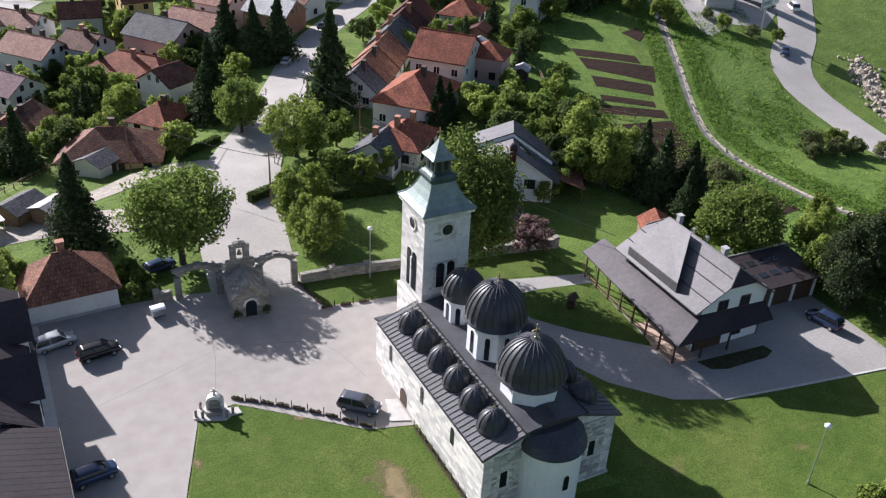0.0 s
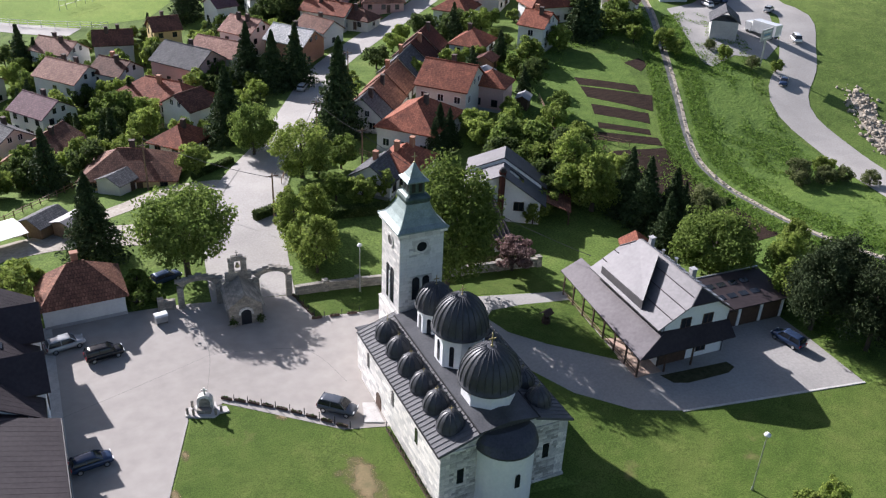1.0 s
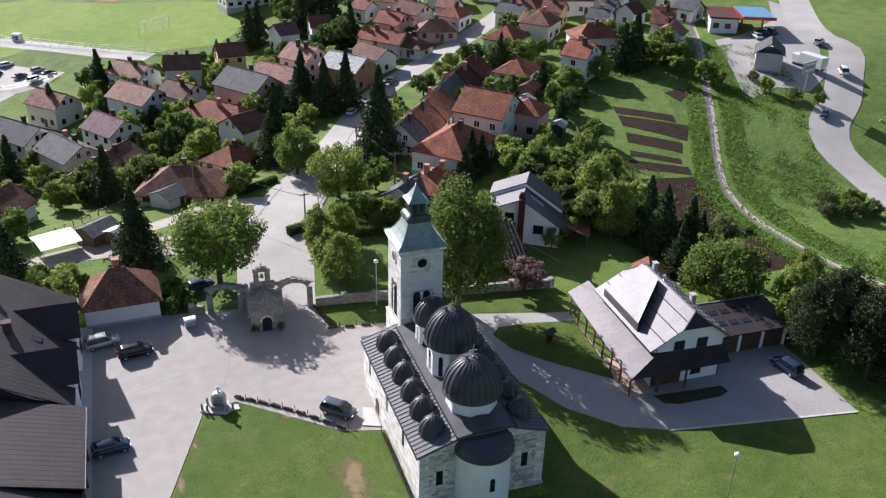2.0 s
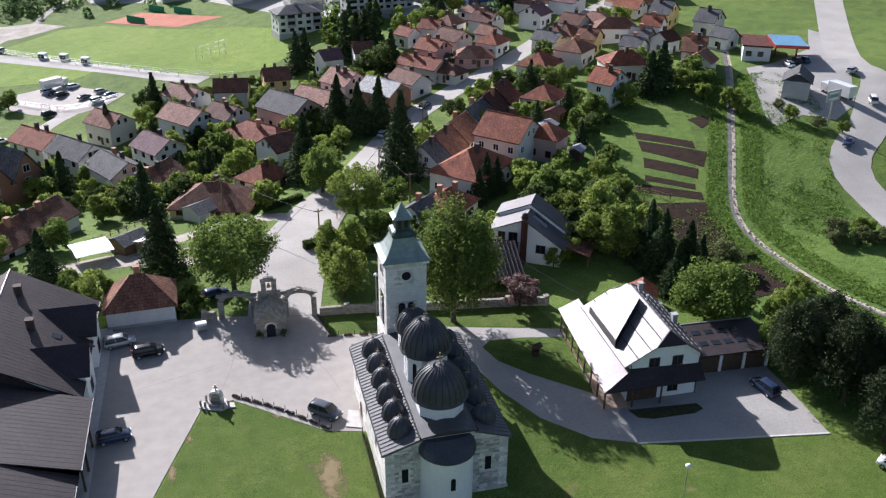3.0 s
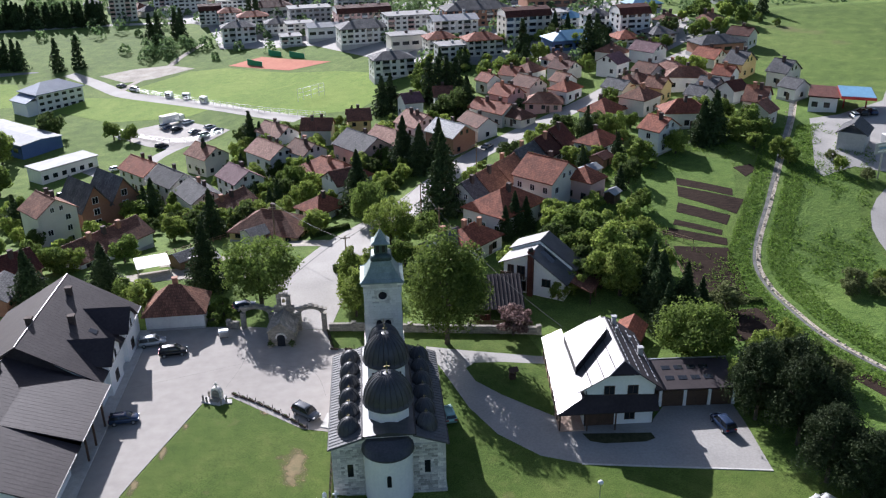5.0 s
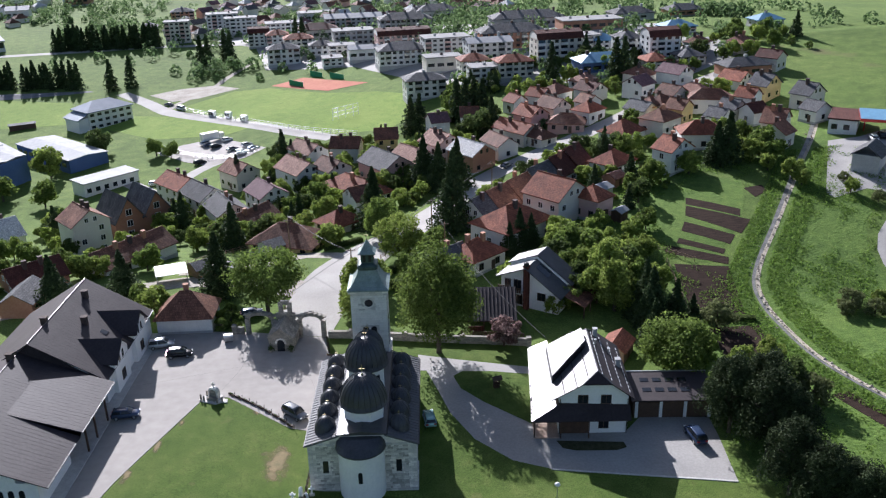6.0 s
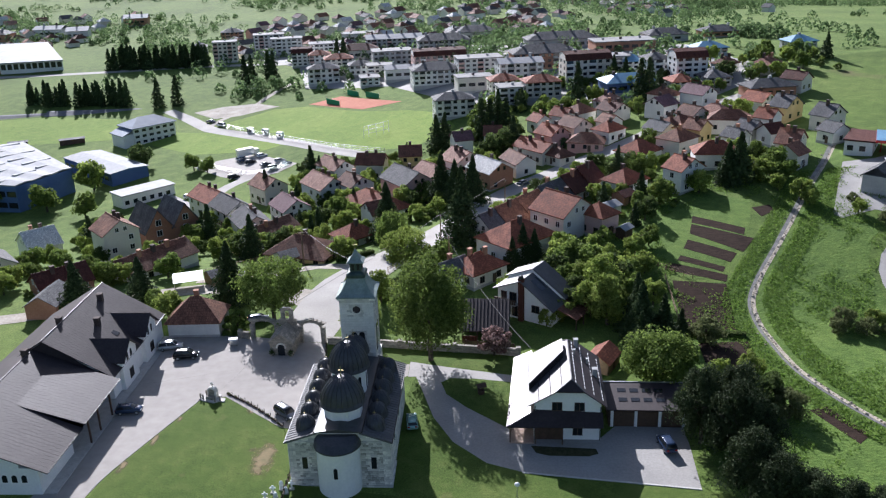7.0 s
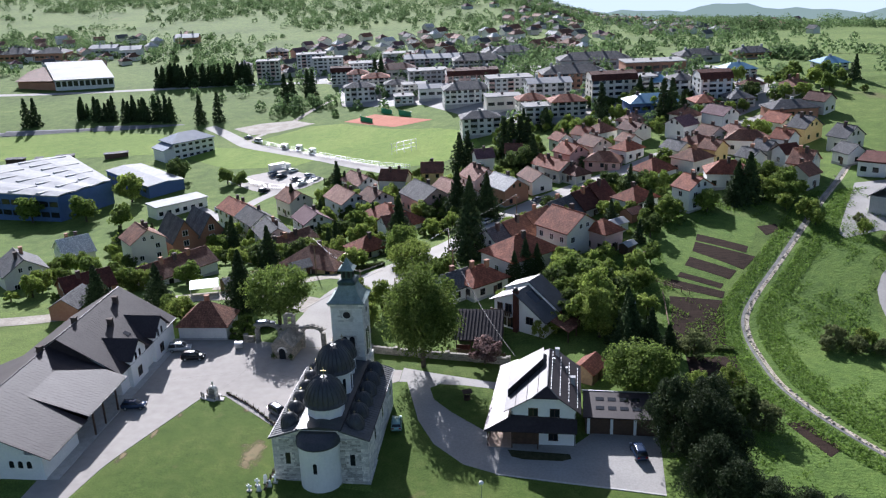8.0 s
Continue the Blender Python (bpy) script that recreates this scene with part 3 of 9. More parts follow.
def stream_bank():
    """Pale rubble along the far bank, a few stones on the near one."""
    rng = random.Random(4)
    bm = bmesh.new()
    for p, s in ribbon_points(STREAM, 0.8):
        for side in (1, 1, 1, -1):
            if side < 0 and rng.random() < 0.75:
                continue
            q = p + s * side * (rng.uniform(0.4, 1.1) if side > 0 else rng.uniform(0.8, 1.1))
            r = rng.choice((0.1, 0.14, 0.18, 0.3)) * rng.uniform(0.8, 1.2)
            m = Matrix.LocRotScale((q.x, q.y, land(q.x, q.y) + r * 0.2), Euler((rng.random() * 3, rng.random() * 3, rng.random() * 3)), (r, r * rng.uniform(0.6, 1.2), r * 0.7))
            bmesh.ops.create_icosphere(bm, subdivisions=1, radius=1, matrix=m)
    tagged(part("stream_bank_stones", bm, "boulders"), "pale boulders lining the stream", "stones", kind="stuff")


cover("rough_slope", [(74.1, 61.1), (79.5, 69), (86.1, 79.5), (92, 89.7), (101.5, 107.8), (106.6, 102.7), (109.5, 86.7), (104.4, 81), (100.2, 71.3), (98.2, 55), (95.3, 30.7), (93.1, 2.1), (88.1, 6.1), (83.5, 14.3), (79.8, 22.4), (77.1, 31.8), (75.7, 42.5), (75.5, 51.8)], 0.04, "tall_grass", "lush rough grass slope between stream and road", "grass")
cover("rough_garden", [(55.6, 99.9), (64.8, 118.5), (84.4, 104.4), (81.9, 93.7), (77.2, 82.3), (66.3, 66.6), (57, 72), (45.8, 83.2)], 0.035, "tall_grass", "lush grass round the vegetable beds", "grass")
strip("bank_1", [(x + 0.8, y) for x, y in STREAM], [1.2, 1.05, 0.8, 0.7, 0.7], 0.062, "rubble", "pale stony bank of the stream", "bank", step=2.0)
strip("bank_2", [(x - 2.2, y) for x, y in STREAM], [3.6, 3.4, 3.2, 3.0], 0.045, "tall_grass", "lush tall grass along the stream", "grass", step=2.0)
strip("bank_3", [(x + 3.4, y) for x, y in STREAM], [4.0, 4.0, 4.0, 4.0], 0.045, "tall_grass", "lush tall grass along the stream", "grass", step=2.0)
cover("rough_meadow", [(70, 66), (68.6, 50), (68.8, 42), (70, 32), (73, 23), (77, 15), (81.6, 7), (89, -5), (95.5, -32), (60, -32), (54, -6), (51.4, 14), (52, 24), (55, 30), (56, 46), (56.5, 66)], 0.028, "tall_grass", "rough green meadow between the pines and the stream", "grass")
stream_bank()


# ---- windows and houses ----
def window_mesh(w, h, arched=False):
    key = ("win", round(w, 2), round(h, 2), arched)
    if key not in CACHE:
        bm = bmesh.new()
        if arched:
            top = [(w / 2 * math.cos(a), h - w / 2 + w / 2 * math.sin(a)) for a in (math.pi * k / 6 for k in range(7))]
            prof = [(-w / 2, 0), (w / 2, 0)] + top
            lo = [bm.verts.new((x, 0.0, z)) for x, z in prof]
            hi = [bm.verts.new((x, -0.05, z)) for x, z in prof]
            bm.faces.new(hi)
            for i in range(len(prof)):
                bm.faces.new((lo[i], hi[i], hi[(i + 1) % len(prof)], lo[(i + 1) % len(prof)]))
            bmesh.ops.recalc_face_normals(bm, faces=bm.faces[:])
        else:
            box(bm, -w / 2, w / 2, -0.05, 0.0, 0, h)
        CACHE[key] = mesh_from("pane", bm)
        CACHE[key].materials.append(MATS["glass_dark"])
        bm = bmesh.new()
        t = 0.08
        for a, b, c, d in ((-w / 2 - t, -w / 2, 0, h), (w / 2, w / 2 + t, 0, h), (-w / 2 - t, w / 2 + t, h, h + t), (-w / 2 - t - 0.06, w / 2 + t + 0.06, -t, 0), (-0.03, 0.03, 0, h)):
            box(bm, a, b, -0.09, 0.0, c, d)
        CACHE[key + ("f",)] = mesh_from("window_frame", bm)
    return CACHE[key], CACHE[key + ("f",)]


CACHE = {}


def window(parent, x, y, z, turn, w, h, frame_mat="frame_white", arched=False, with_frame=True):
    """A window on a wall: its pane stands just proud of the wall, its frame further. turn: 0 looks to -y."""
    pane, fr = window_mesh(w, h, arched)
    ob = part("window", pane, None, parent)
    ob.matrix_basis = pose(x, y, z, 0, 0, turn)
    if with_frame and not arched and parent.location.y < 135:
        key = ("wf", round(w, 2), round(h, 2), frame_mat)
        if key not in CACHE:
            CACHE[key] = fr.copy()
            CACHE[key].materials.append(MATS[frame_mat])
        part("window_frame", CACHE[key], None, ob)
    return ob


COLOUR_WORD = {"red": "red tiled", "pink": "faded pink tiled", "brown": "dark brown tiled", "redbrown": "weathered red-brown tiled", "darkred": "dark red", "slate": "grey", "purple": "purple-grey", "white": "white sheet"}


def gable_roof(bm, L, W, ev, rg, over=0.5, thick=0.22):
    s = (rg - ev) / (W / 2)
    yo, xo = W / 2 + over, L / 2 + over * 0.8
    ze = ev - over * s
    slab(bm, [(-xo, -yo, ze + thick), (xo, -yo, ze + thick), (xo, 0, rg + thick), (-xo, 0, rg + thick)], thick)
    slab(bm, [(-xo, 0, rg + thick), (xo, 0, rg + thick), (xo, yo, ze + thick), (-xo, yo, ze + thick)], thick)
    return bm


def hip_roof(bm, L, W, ev, rg, over=0.5, thick=0.2):
    s = (rg - ev) / (W / 2)
    yo, xo, ze = W / 2 + over, L / 2 + over, ev - over * s
    rl = max(0.3, L / 2 - W / 2)
    A, B, C, D = (-xo, -yo, ze), (xo, -yo, ze), (xo, yo, ze), (-xo, yo, ze)
    E, G = (-rl, 0, rg), (rl, 0, rg)
    lift = lambda *q: [(p[0], p[1], p[2] + thick) for p in q]
    for q in ((A, B, G, E), (C, D, E, G), (B, C, G), (D, A, E)):
        slab(bm, lift(*q), thick)
    return bm


def house(x, y, turn, L, W, ev, rg, roof, wall, hip=False, chimneys=1, panes=True, sink=0.6, shutters=False):
    """A dwelling: its ridge runs along its own x. Walls with gables, a roof of two or four slopes, windows, chimneys."""
    base = land(x, y)
    ob = thing("house", x, y, base, turn, f"{ {'brick': 'brick-red', 'rose': 'pinkish'}.get(wall, wall) } village house with a {COLOUR_WORD[roof]} {'hipped' if hip else 'gabled'} roof", "house", "houses of the village")
    bm = bmesh.new()
    if hip:
        box(bm, -L / 2, L / 2, -W / 2, W / 2, -sink, ev)
    else:
        sweep_x(bm, [(-W / 2, -sink), (W / 2, -sink), (W / 2, ev), (0, rg), (-W / 2, ev)], -L / 2, L / 2)
    part("wall", bm, "wall_" + wall, ob)
    if y < 150:
        bm = bmesh.new()
        box(bm, -L / 2 - 0.06, L / 2 + 0.06, -W / 2 - 0.06, W / 2 + 0.06, -sink, 0.45)
        part("plinth", bm, "wall_grey", ob)
    bm = bmesh.new()
    (hip_roof if hip else gable_roof)(bm, L, W, ev, rg)
    part("roof", bm, "roof_" + roof, ob)
    bm = bmesh.new()
    bar(bm, (-L / 2 - 0.4 if not hip else -max(0.3, L / 2 - W / 2), 0, rg + 0.22), (L / 2 + 0.4 if not hip else max(0.3, L / 2 - W / 2), 0, rg + 0.22), 0.14)
    part("ridge_cap", bm, "roof_" + roof, ob)
    rng = random.Random(int(x * 31 + y * 17))
    for k in range(chimneys):
        cx = (-0.3 + 0.6 * (k + 0.5) / chimneys) * L
        cy = rng.choice((-1, 1)) * W * 0.1
        bm = bmesh.new()
        box(bm, cx - 0.42, cx + 0.42, cy - 0.38, cy + 0.38, ev + 0.5, rg + 1.15)
        box(bm, cx - 0.5, cx + 0.5, cy - 0.46, cy + 0.46, rg + 1.15, rg + 1.3)
        part("chimney", bm, "chimney_dark" if rng.random() < 0.75 else "wall_brick", ob)
    if not panes:
        return ob
    floors = max(1, int((ev - 0.3) / 2.6))
    fm = "frame_brown" if rng.random() < 0.4 else "frame_white"
    for f in range(floors):
        z = 1.0 + f * 2.75
        for side, length, off, ang in ((0, L, W / 2, 0), (1, L, W / 2, 180), (2, W, L / 2, 90), (3, W, L / 2, -90)):
            n = max(1, int(length / 3.4))
            if side == 1 and y > 60:
                continue
            for k in range(n):
                u = (k + 0.5) / n * length - length / 2
                if rng.random() < 0.12:
                    continue
                px, py = ((u, -off), (u, off), (off, u), (-off, u))[side]
                window(ob, px, py, z, ang, 1.15, 1.3, fm)
    if not hip and rg - ev > 2.2:
        for sx, ang in ((L / 2, 90), (-L / 2, -90)):
            for u in (-1.1, 1.1):
                window(ob, sx, u, ev + 0.25, ang, 0.85, 1.1, fm)
    d = bmesh.new()
    box(d, -0.5, 0.5, -W / 2 - 0.07, -W / 2, 0.1, 2.15)
    dd = part("door", d, "frame_brown", ob)
    dd.location.x = L * 0.12
    return ob


# ---- the church ----
def cross(parent, x, y, z, s=1.0, material="gold"):
    bm = bmesh.new()
    box(bm, -0.05 * s, 0.05 * s, -0.05 * s, 0.05 * s, 0, 1.5 * s)
    box(bm, -0.38 * s, 0.38 * s, -0.05 * s, 0.05 * s, 0.85 * s, 0.95 * s)
    for a, b in ((-0.38, 0.9), (0.38, 0.9), (0, 1.5)):
        bmesh.ops.create_icosphere(bm, subdivisions=1, radius=0.07 * s, matrix=Matrix.Translation((a * s, 0, b * s)))
    bmesh.ops.create_icosphere(bm, subdivisions=2, radius=0.16 * s, matrix=Matrix.Translation((0, 0, 0.05 * s)))
    ob = part("cross", bm, material, parent, "small gilded cross")
    ob.matrix_basis = pose(x, y, z, 0, 0, 0)
    return ob


def dome_profile(r, h, n=10):
    """A slightly pointed dome over a small flaring lip."""
    pts = [(r * 1.06, -0.12), (r * 1.07, 0.0), (r * 1.0, 0.12)]
    for i in range(1, n + 1):
        a = i / n * math.pi / 2
        pts.append((max(0.0, r * math.cos(a) * (1 - 0.0)), 0.12 + h * math.sin(a)))
    pts[-1] = (0.0, h + 0.16)
    return pts


def domed_drum(parent, x, y, z0, z1, r, h, sides, ribs, windows=True, drum_r=None, drum_mat="plaster"):
    dr = drum_r or r * 0.93
    st = math.pi / sides
    bm = bmesh.new()
    lathe(bm, [(dr, z0), (dr, z1)], sides, x, y, st)
    drum = part("drum", bm, drum_mat, parent, "white plastered many-sided drum")
    bm = bmesh.new()
    lathe(bm, [(dr * 1.02, z1 - 0.3), (dr * 1.09, z1 - 0.14), (dr * 1.09, z1 + 0.02)], sides, x, y, st)
    part("cornice", bm, drum_mat, drum)
    prof = [(a, b + z1) for a, b in dome_profile(r, h)]
    bm = bmesh.new()
    lathe(bm, prof, ribs * 2, x, y)
    dome = smooth(part("dome", bm, "lead", parent, "dark grey lead dome with standing seams"))
    # one raised seam, turned round the dome
    bm = bmesh.new()
    prev = None
    for a, b in prof[2:-1]:
        w = 0.045
        cur = [bm.verts.new((a + 0.0, -w, b)), bm.verts.new((a + 0.075, 0, b + 0.05)), bm.verts.new((a + 0.0, w, b))]
        if prev:
            bm.faces.new((prev[0], prev[1], cur[1], cur[0]))
            bm.faces.new((prev[1], prev[2], cur[2], cur[1]))
        prev = cur
    seam = mesh_from("seam", bm)
    seam.materials.append(MATS["lead"])
    for k in range(ribs):
        s = part("seam", seam, None, dome)
        s.matrix_basis = pose(x, y, 0, 0, 0, 360 * (k + 0.5) / ribs)
    if windows:
        for k in range(sides):
            a = 2 * math.pi * k / sides + 2 * st
            ap = dr * math.cos(st)
            hgt = (z1 - z0)
            window(drum, x + ap * math.cos(a), y + ap * math.sin(a), z0 + hgt * 0.28, math.degrees(a) + 90, 0.5, hgt * 0.5, arched=True)
    cross(parent, x, y, z1 + h + 0.1, 1.0 if r > 3 else 0.75)
    return drum


def church():
    ob = thing("church", 0, 0, 0, 0, "white stone church with dark lead domes and a tall bell tower", "church")
    X0, X1, Y1, EV, SP = -7.2, 7.0, 21.9, 6.7, 8.15
    base = -1.9
    n = 2.95

    # aisles and nave: one body with lean-to tops
    bm = bmesh.new()
    prof = [(X0, base), (X1, base), (X1, EV), (n, EV + 1.4), (n, SP), (-n, SP), (-n, EV + 1.4), (X0, EV)]
    a, b = [bm.verts.new((x, 0.0, z)) for x, z in prof], [bm.verts.new((x, Y1, z)) for x, z in prof]
    bm.faces.new(a)
    bm.faces.new(b[::-1])
    for i in range(len(prof)):
        bm.faces.new((a[i], b[i], b[(i + 1) % 8], a[(i + 1) % 8]))
    part("wall", bm, "stone_white", ob, "wall of pale limestone blocks")
    bm = bmesh.new()
    box(bm, X0 - 0.18, X1 + 0.18, -0.18, Y1 + 0.18, base, -0.55)
    part("plinth", bm, "stone", ob)
    # corner stones of the east wall
    for cx in (X0, X1):
        for k in range(11):
            bm = bmesh.new()
            w = 0.95 if k % 2 else 0.6
            sx = 1 if cx < 0 else -1
            box(bm, min(cx - sx * 0.035, cx + sx * w), max(cx - sx * 0.035, cx + sx * w), -0.035, 0.5, -0.5 + k * 0.62, -0.5 + k * 0.62 + 0.58)
            part("corner_stone", bm, "stone", ob)
    # lean-to roofs of the aisles with seams
    for sgn, xe in ((-1, X0), (1, X1)):
        bm = bmesh.new()
        q = [(xe + sgn * 0.35, -0.4, EV - 0.02), (sgn * n, -0.4, EV + 1.5), (sgn * n, Y1 + 0.3, EV + 1.5), (xe + sgn * 0.35, Y1 + 0.3, EV - 0.02)]
        slab(bm, q if sgn < 0 else q[::-1], 0.2)
        bmesh.ops.recalc_face_normals(bm, faces=bm.faces[:])
        roof = part("aisle_roof", bm, "lead_sheet", ob, "low lead-covered lean-to roof")
        bm = bmesh.new()
        slope = (q[1][2] - q[0][2]) / abs(q[1][0] - q[0][0])
        ln = abs(q[1][0] - q[0][0])
        box(bm, 0, ln, -0.035, 0.035, 0.0, 0.07)
        for v in bm.verts:
            v.co.z += v.co.x * slope
            v.co.x = q[0][0] - sgn * v.co.x
        bmesh.ops.recalc_face_normals(bm, faces=bm.faces[:])
        sm = mesh_from("roof_seam", bm)
        sm.materials.append(MATS["lead_sheet"])
        for k in range(36):
            s = part("roof_seam", sm, None, roof)
            s.matrix_basis = pose(0, -0.3 + k * 0.645, q[0][2] * 0, 0, 0, 0)
            s.location.z = q[0][2]
        bm = bmesh.new()
        bar(bm, (xe + sgn * 0.42, -0.4, EV - 0.12), (xe + sgn * 0.42, Y1 + 0.3, EV - 0.12), 0.09)
        part("gutter", bm, "iron", ob)
    # nave roof
    bm = bmesh.new()
    sweep_x(bm, [(-n - 0.3, SP), (n + 0.3, SP), (n + 0.3, SP + 0.12), (0, SP + 0.55), (-n - 0.3, SP + 0.12)], -0.35, Y1 - 0.3)
    bmesh.ops.rotate(bm, verts=bm.verts[:], cent=(0, 0, 0), matrix=Matrix.Rotation(math.pi / 2, 3, "Z"))
    for v in bm.verts:
        v.co.x = v.co.x
    part("nave_roof", bm, "lead", ob, "low lead-covered nave roof")
    for sgn in (-1, 1):
        bm = bmesh.new()
        bar(bm, (sgn * (n + 0.36), -0.35, SP + 0.1), (sgn * (n + 0.36), Y1 - 0.3, SP + 0.1), 0.1)
        part("gutter", bm, "iron", ob)
    # east apse: five-sided, white plaster, dark half-cone roof
    ap = [(-0.2 - 3.05 * math.cos(math.pi * k / 14), 0.15 - 3.1 * math.sin(math.pi * k / 14)) for k in range(15)]
    bm = bmesh.new()
    prism(bm, ap, base, 6.35)
    part("apse", bm, "plaster", ob, "smooth white plastered apse")
    bm = bmesh.new()
    c = (-0.2, 0.0)
    out = [(c[0] + (x - c[0]) * 1.1, y * 1.1 if y < 0 else 0.6) for x, y in ap]
    lo = [bm.verts.new((x, y, 6.3)) for x, y in out]
    hi = [bm.verts.new((x, y, 6.5)) for x, y in out]
    mid = [bm.verts.new((c[0] + (x - c[0]) * 0.95, y * 0.72 if y < 0 else 1.2, 7.2)) for x, y in out]
    top = [bm.verts.new((c[0] + (x - c[0]) * 0.8, y * 0.25 if y < 0 else 1.2, 7.8)) for x, y in out]
    bm.faces.new(lo[::-1])
    bm.faces.new(top)
    for r0, r1 in ((lo, hi), (hi, mid), (mid, top)):
        for i in range(len(ap)):
            j = (i + 1) % len(ap)
            bm.faces.new((r0[i], r0[j], r1[j], r1[i]))
    bmesh.ops.recalc_face_normals(bm, faces=bm.faces[:])
    part("apse_roof", bm, "lead", ob, "dark lead half-cone roof")
    # eave band of the east wall
    for x0, x1 in ((X0 - 0.1, -3.3), (2.9, X1 + 0.1)):
        bm = bmesh.new()
        box(bm, x0, x1, -0.14, 0.0, EV - 0.3, EV - 0.06)
        part("cornice", bm, "stone", ob)
    # windows
    for x in (-5.0, 4.7):
        window(ob, x, 0, 2.2, 0, 0.75, 1.9, with_frame=False)
        bm = bmesh.new()
        for q in ((x - 0.55, x - 0.38, 2.05, 4.25), (x + 0.38, x + 0.55, 2.05, 4.25), (x - 0.55, x + 0.55, 4.1, 4.3), (x - 0.6, x + 0.6, 1.95, 2.18)):
            box(bm, q[0], q[1], -0.07, 0.0, q[2], q[3])
        part("window_surround", bm, "stone_white", ob)
    window(ob, -0.2, -2.95, 2.5, 0, 0.55, 1.7, arched=True)
    for y in (5.8, 12.2, 19.6):
        for x, ang in ((X0, -90), (X1, 90)):
            window(ob, x, y, 3.3, ang, 0.6, 2.0, arched=True)
    d = bmesh.new()
    prof = [(-0.75, 0), (0.75, 0)] + [(0.75 * math.cos(a), 1.9 + 0.75 * math.sin(a)) for a in (math.pi * k / 8 for k in range(9))]
    va, vb = [d.verts.new((X0 - 0.06, 16.3 + u, z - 0.7)) for u, z in prof], [d.verts.new((X0 + 0.05, 16.3 + u, z - 0.7)) for u, z in prof]
    d.faces.new(va)
    for i in range(len(prof)):
        d.faces.new((va[i], vb[i], vb[(i + 1) % len(prof)], va[(i + 1) % len(prof)]))
    bmesh.ops.recalc_face_normals(d, faces=d.faces[:])
    part("door", d, "wood_dark", ob, "dark wooden arched side door")
    # domes
    domed_drum(ob, 0.1, 4.6, 7.2, 10.45, 3.1, 3.75, 8, 24, windows=False, drum_r=2.78)
    domed_drum(ob, 0.1, 11.5, 7.2, 12.35, 2.95, 3.75, 8, 24, drum_r=2.65)
    domed_drum(ob, 0.0, 17.6, 7.2, 11.4, 2.2, 2.5, 8, 20, drum_r=1.98)
    for sgn, cx in ((-1, -5.0), (1, 4.8)):
        for k in range(6):
            yy = 2.6 + k * 3.35
            bm = bmesh.new()
            lathe(bm, [(1.4, 6.3), (1.4, 7.5)], 16, cx, yy)
            part("small_drum", bm, "lead", ob)
            prof = [(a, b + 7.4) for a, b in dome_profile(1.4, 1.75, 8)]
            bm = bmesh.new()
            lathe(bm, prof, 24, cx, yy)
            dm = smooth(part("small_dome", bm, "lead", ob, "small dark lead dome"))
            key = "small_seam"
            if key not in CACHE:
                bm = bmesh.new()
                prev = None
                for r, z in prof[2:-1]:
                    cur = [bm.verts.new((r, -0.03, z)), bm.verts.new((r + 0.05, 0, z + 0.03)), bm.verts.new((r, 0.03, z))]
                    if prev:
                        bm.faces.new((prev[0], prev[1], cur[1], cur[0]))
                        bm.faces.new((prev[1], prev[2], cur[2], cur[1]))
                    prev = cur
                CACHE[key] = mesh_from("seam", bm)
                CACHE[key].materials.append(MATS["lead"])
            for q in range(12):
                part("seam", CACHE[key], None, dm).matrix_basis = pose(cx, yy, 0, 0, 0, 30 * q)
            cross(ob, cx, yy, 9.2, 0.5)
    # west bell tower
    tw, ty, TZ = 2.68, 24.6, 18.6
    cxo = 0.05
    bm = bmesh.new()
    box(bm, cxo - tw, cxo + tw, ty - tw, ty + tw, base, TZ)
    tower = part("tower", bm, "stone", ob, "square bell tower of pale limestone blocks")
    bm = bmesh.new()
    box(bm, cxo - tw - 0.25, cxo + tw + 0.25, ty - tw - 0.25, ty + tw + 0.25, base, 7.4)
    part("tower_base", bm, "stone_white", tower)
    for z in (7.4, 18.15):
        bm = bmesh.new()
        box(bm, cxo - tw - 0.3, cxo + tw + 0.3, ty - tw - 0.3, ty + tw + 0.3, z, z + (0.22 if z < 10 else 0.45))
        part("cornice", bm, "stone_white", tower)
    for ang in (0, 90, 180, 270):
        m = Matrix.Translation((cxo, ty, 0)) @ pose(0, 0, 0, 0, 0, ang)
        bm = bmesh.new()
        lathe(bm, [(0.62, 0), (0.62, 0.04)], 20)
        eye = part("round_window", bm, "glass_dark", tower, "dark round window")
        eye.matrix_basis = m @ pose(0, -tw, 16.5, 90, 0, 0)
        bm = bmesh.new()
        for k in range(20):
            a, b = 2 * math.pi * k / 20, 2 * math.pi * (k + 1) / 20
            ring = [(0.62, 0), (0.85, 0), (0.85, 0.1), (0.62, 0.1)]
            va = [bm.verts.new((r * math.cos(a), r * math.sin(a), z)) for r, z in ring]
            vb = [bm.verts.new((r * math.cos(b), r * math.sin(b), z)) for r, z in ring]
            for i in range(4):
                bm.faces.new((va[i], vb[i], vb[(i + 1) % 4], va[(i + 1) % 4]))
        bmesh.ops.recalc_face_normals(bm, faces=bm.faces[:])
        rg = part("stone_ring", bm, "stone_white", tower)
        rg.matrix_basis = m @ pose(0, -tw, 16.5, 90, 0, 0)
        for u in (-0.62, 0.62):
            w = window(tower, 0, 0, 0, 0, 0.9, 4.6 if ang in (90, 270) else 3.0, arched=True)
            w.matrix_basis = m @ pose(u, -tw - 0.01, 8.6 if ang in (90, 270) else 9.6, 0, 0, 0)
        bm = bmesh.new()
        box(bm, -0.13, 0.13, -tw - 0.14, -tw, 8.6 if ang in (90, 270) else 9.6, 12.4)
        part("mullion", bm, "stone_white", tower).matrix_basis = m
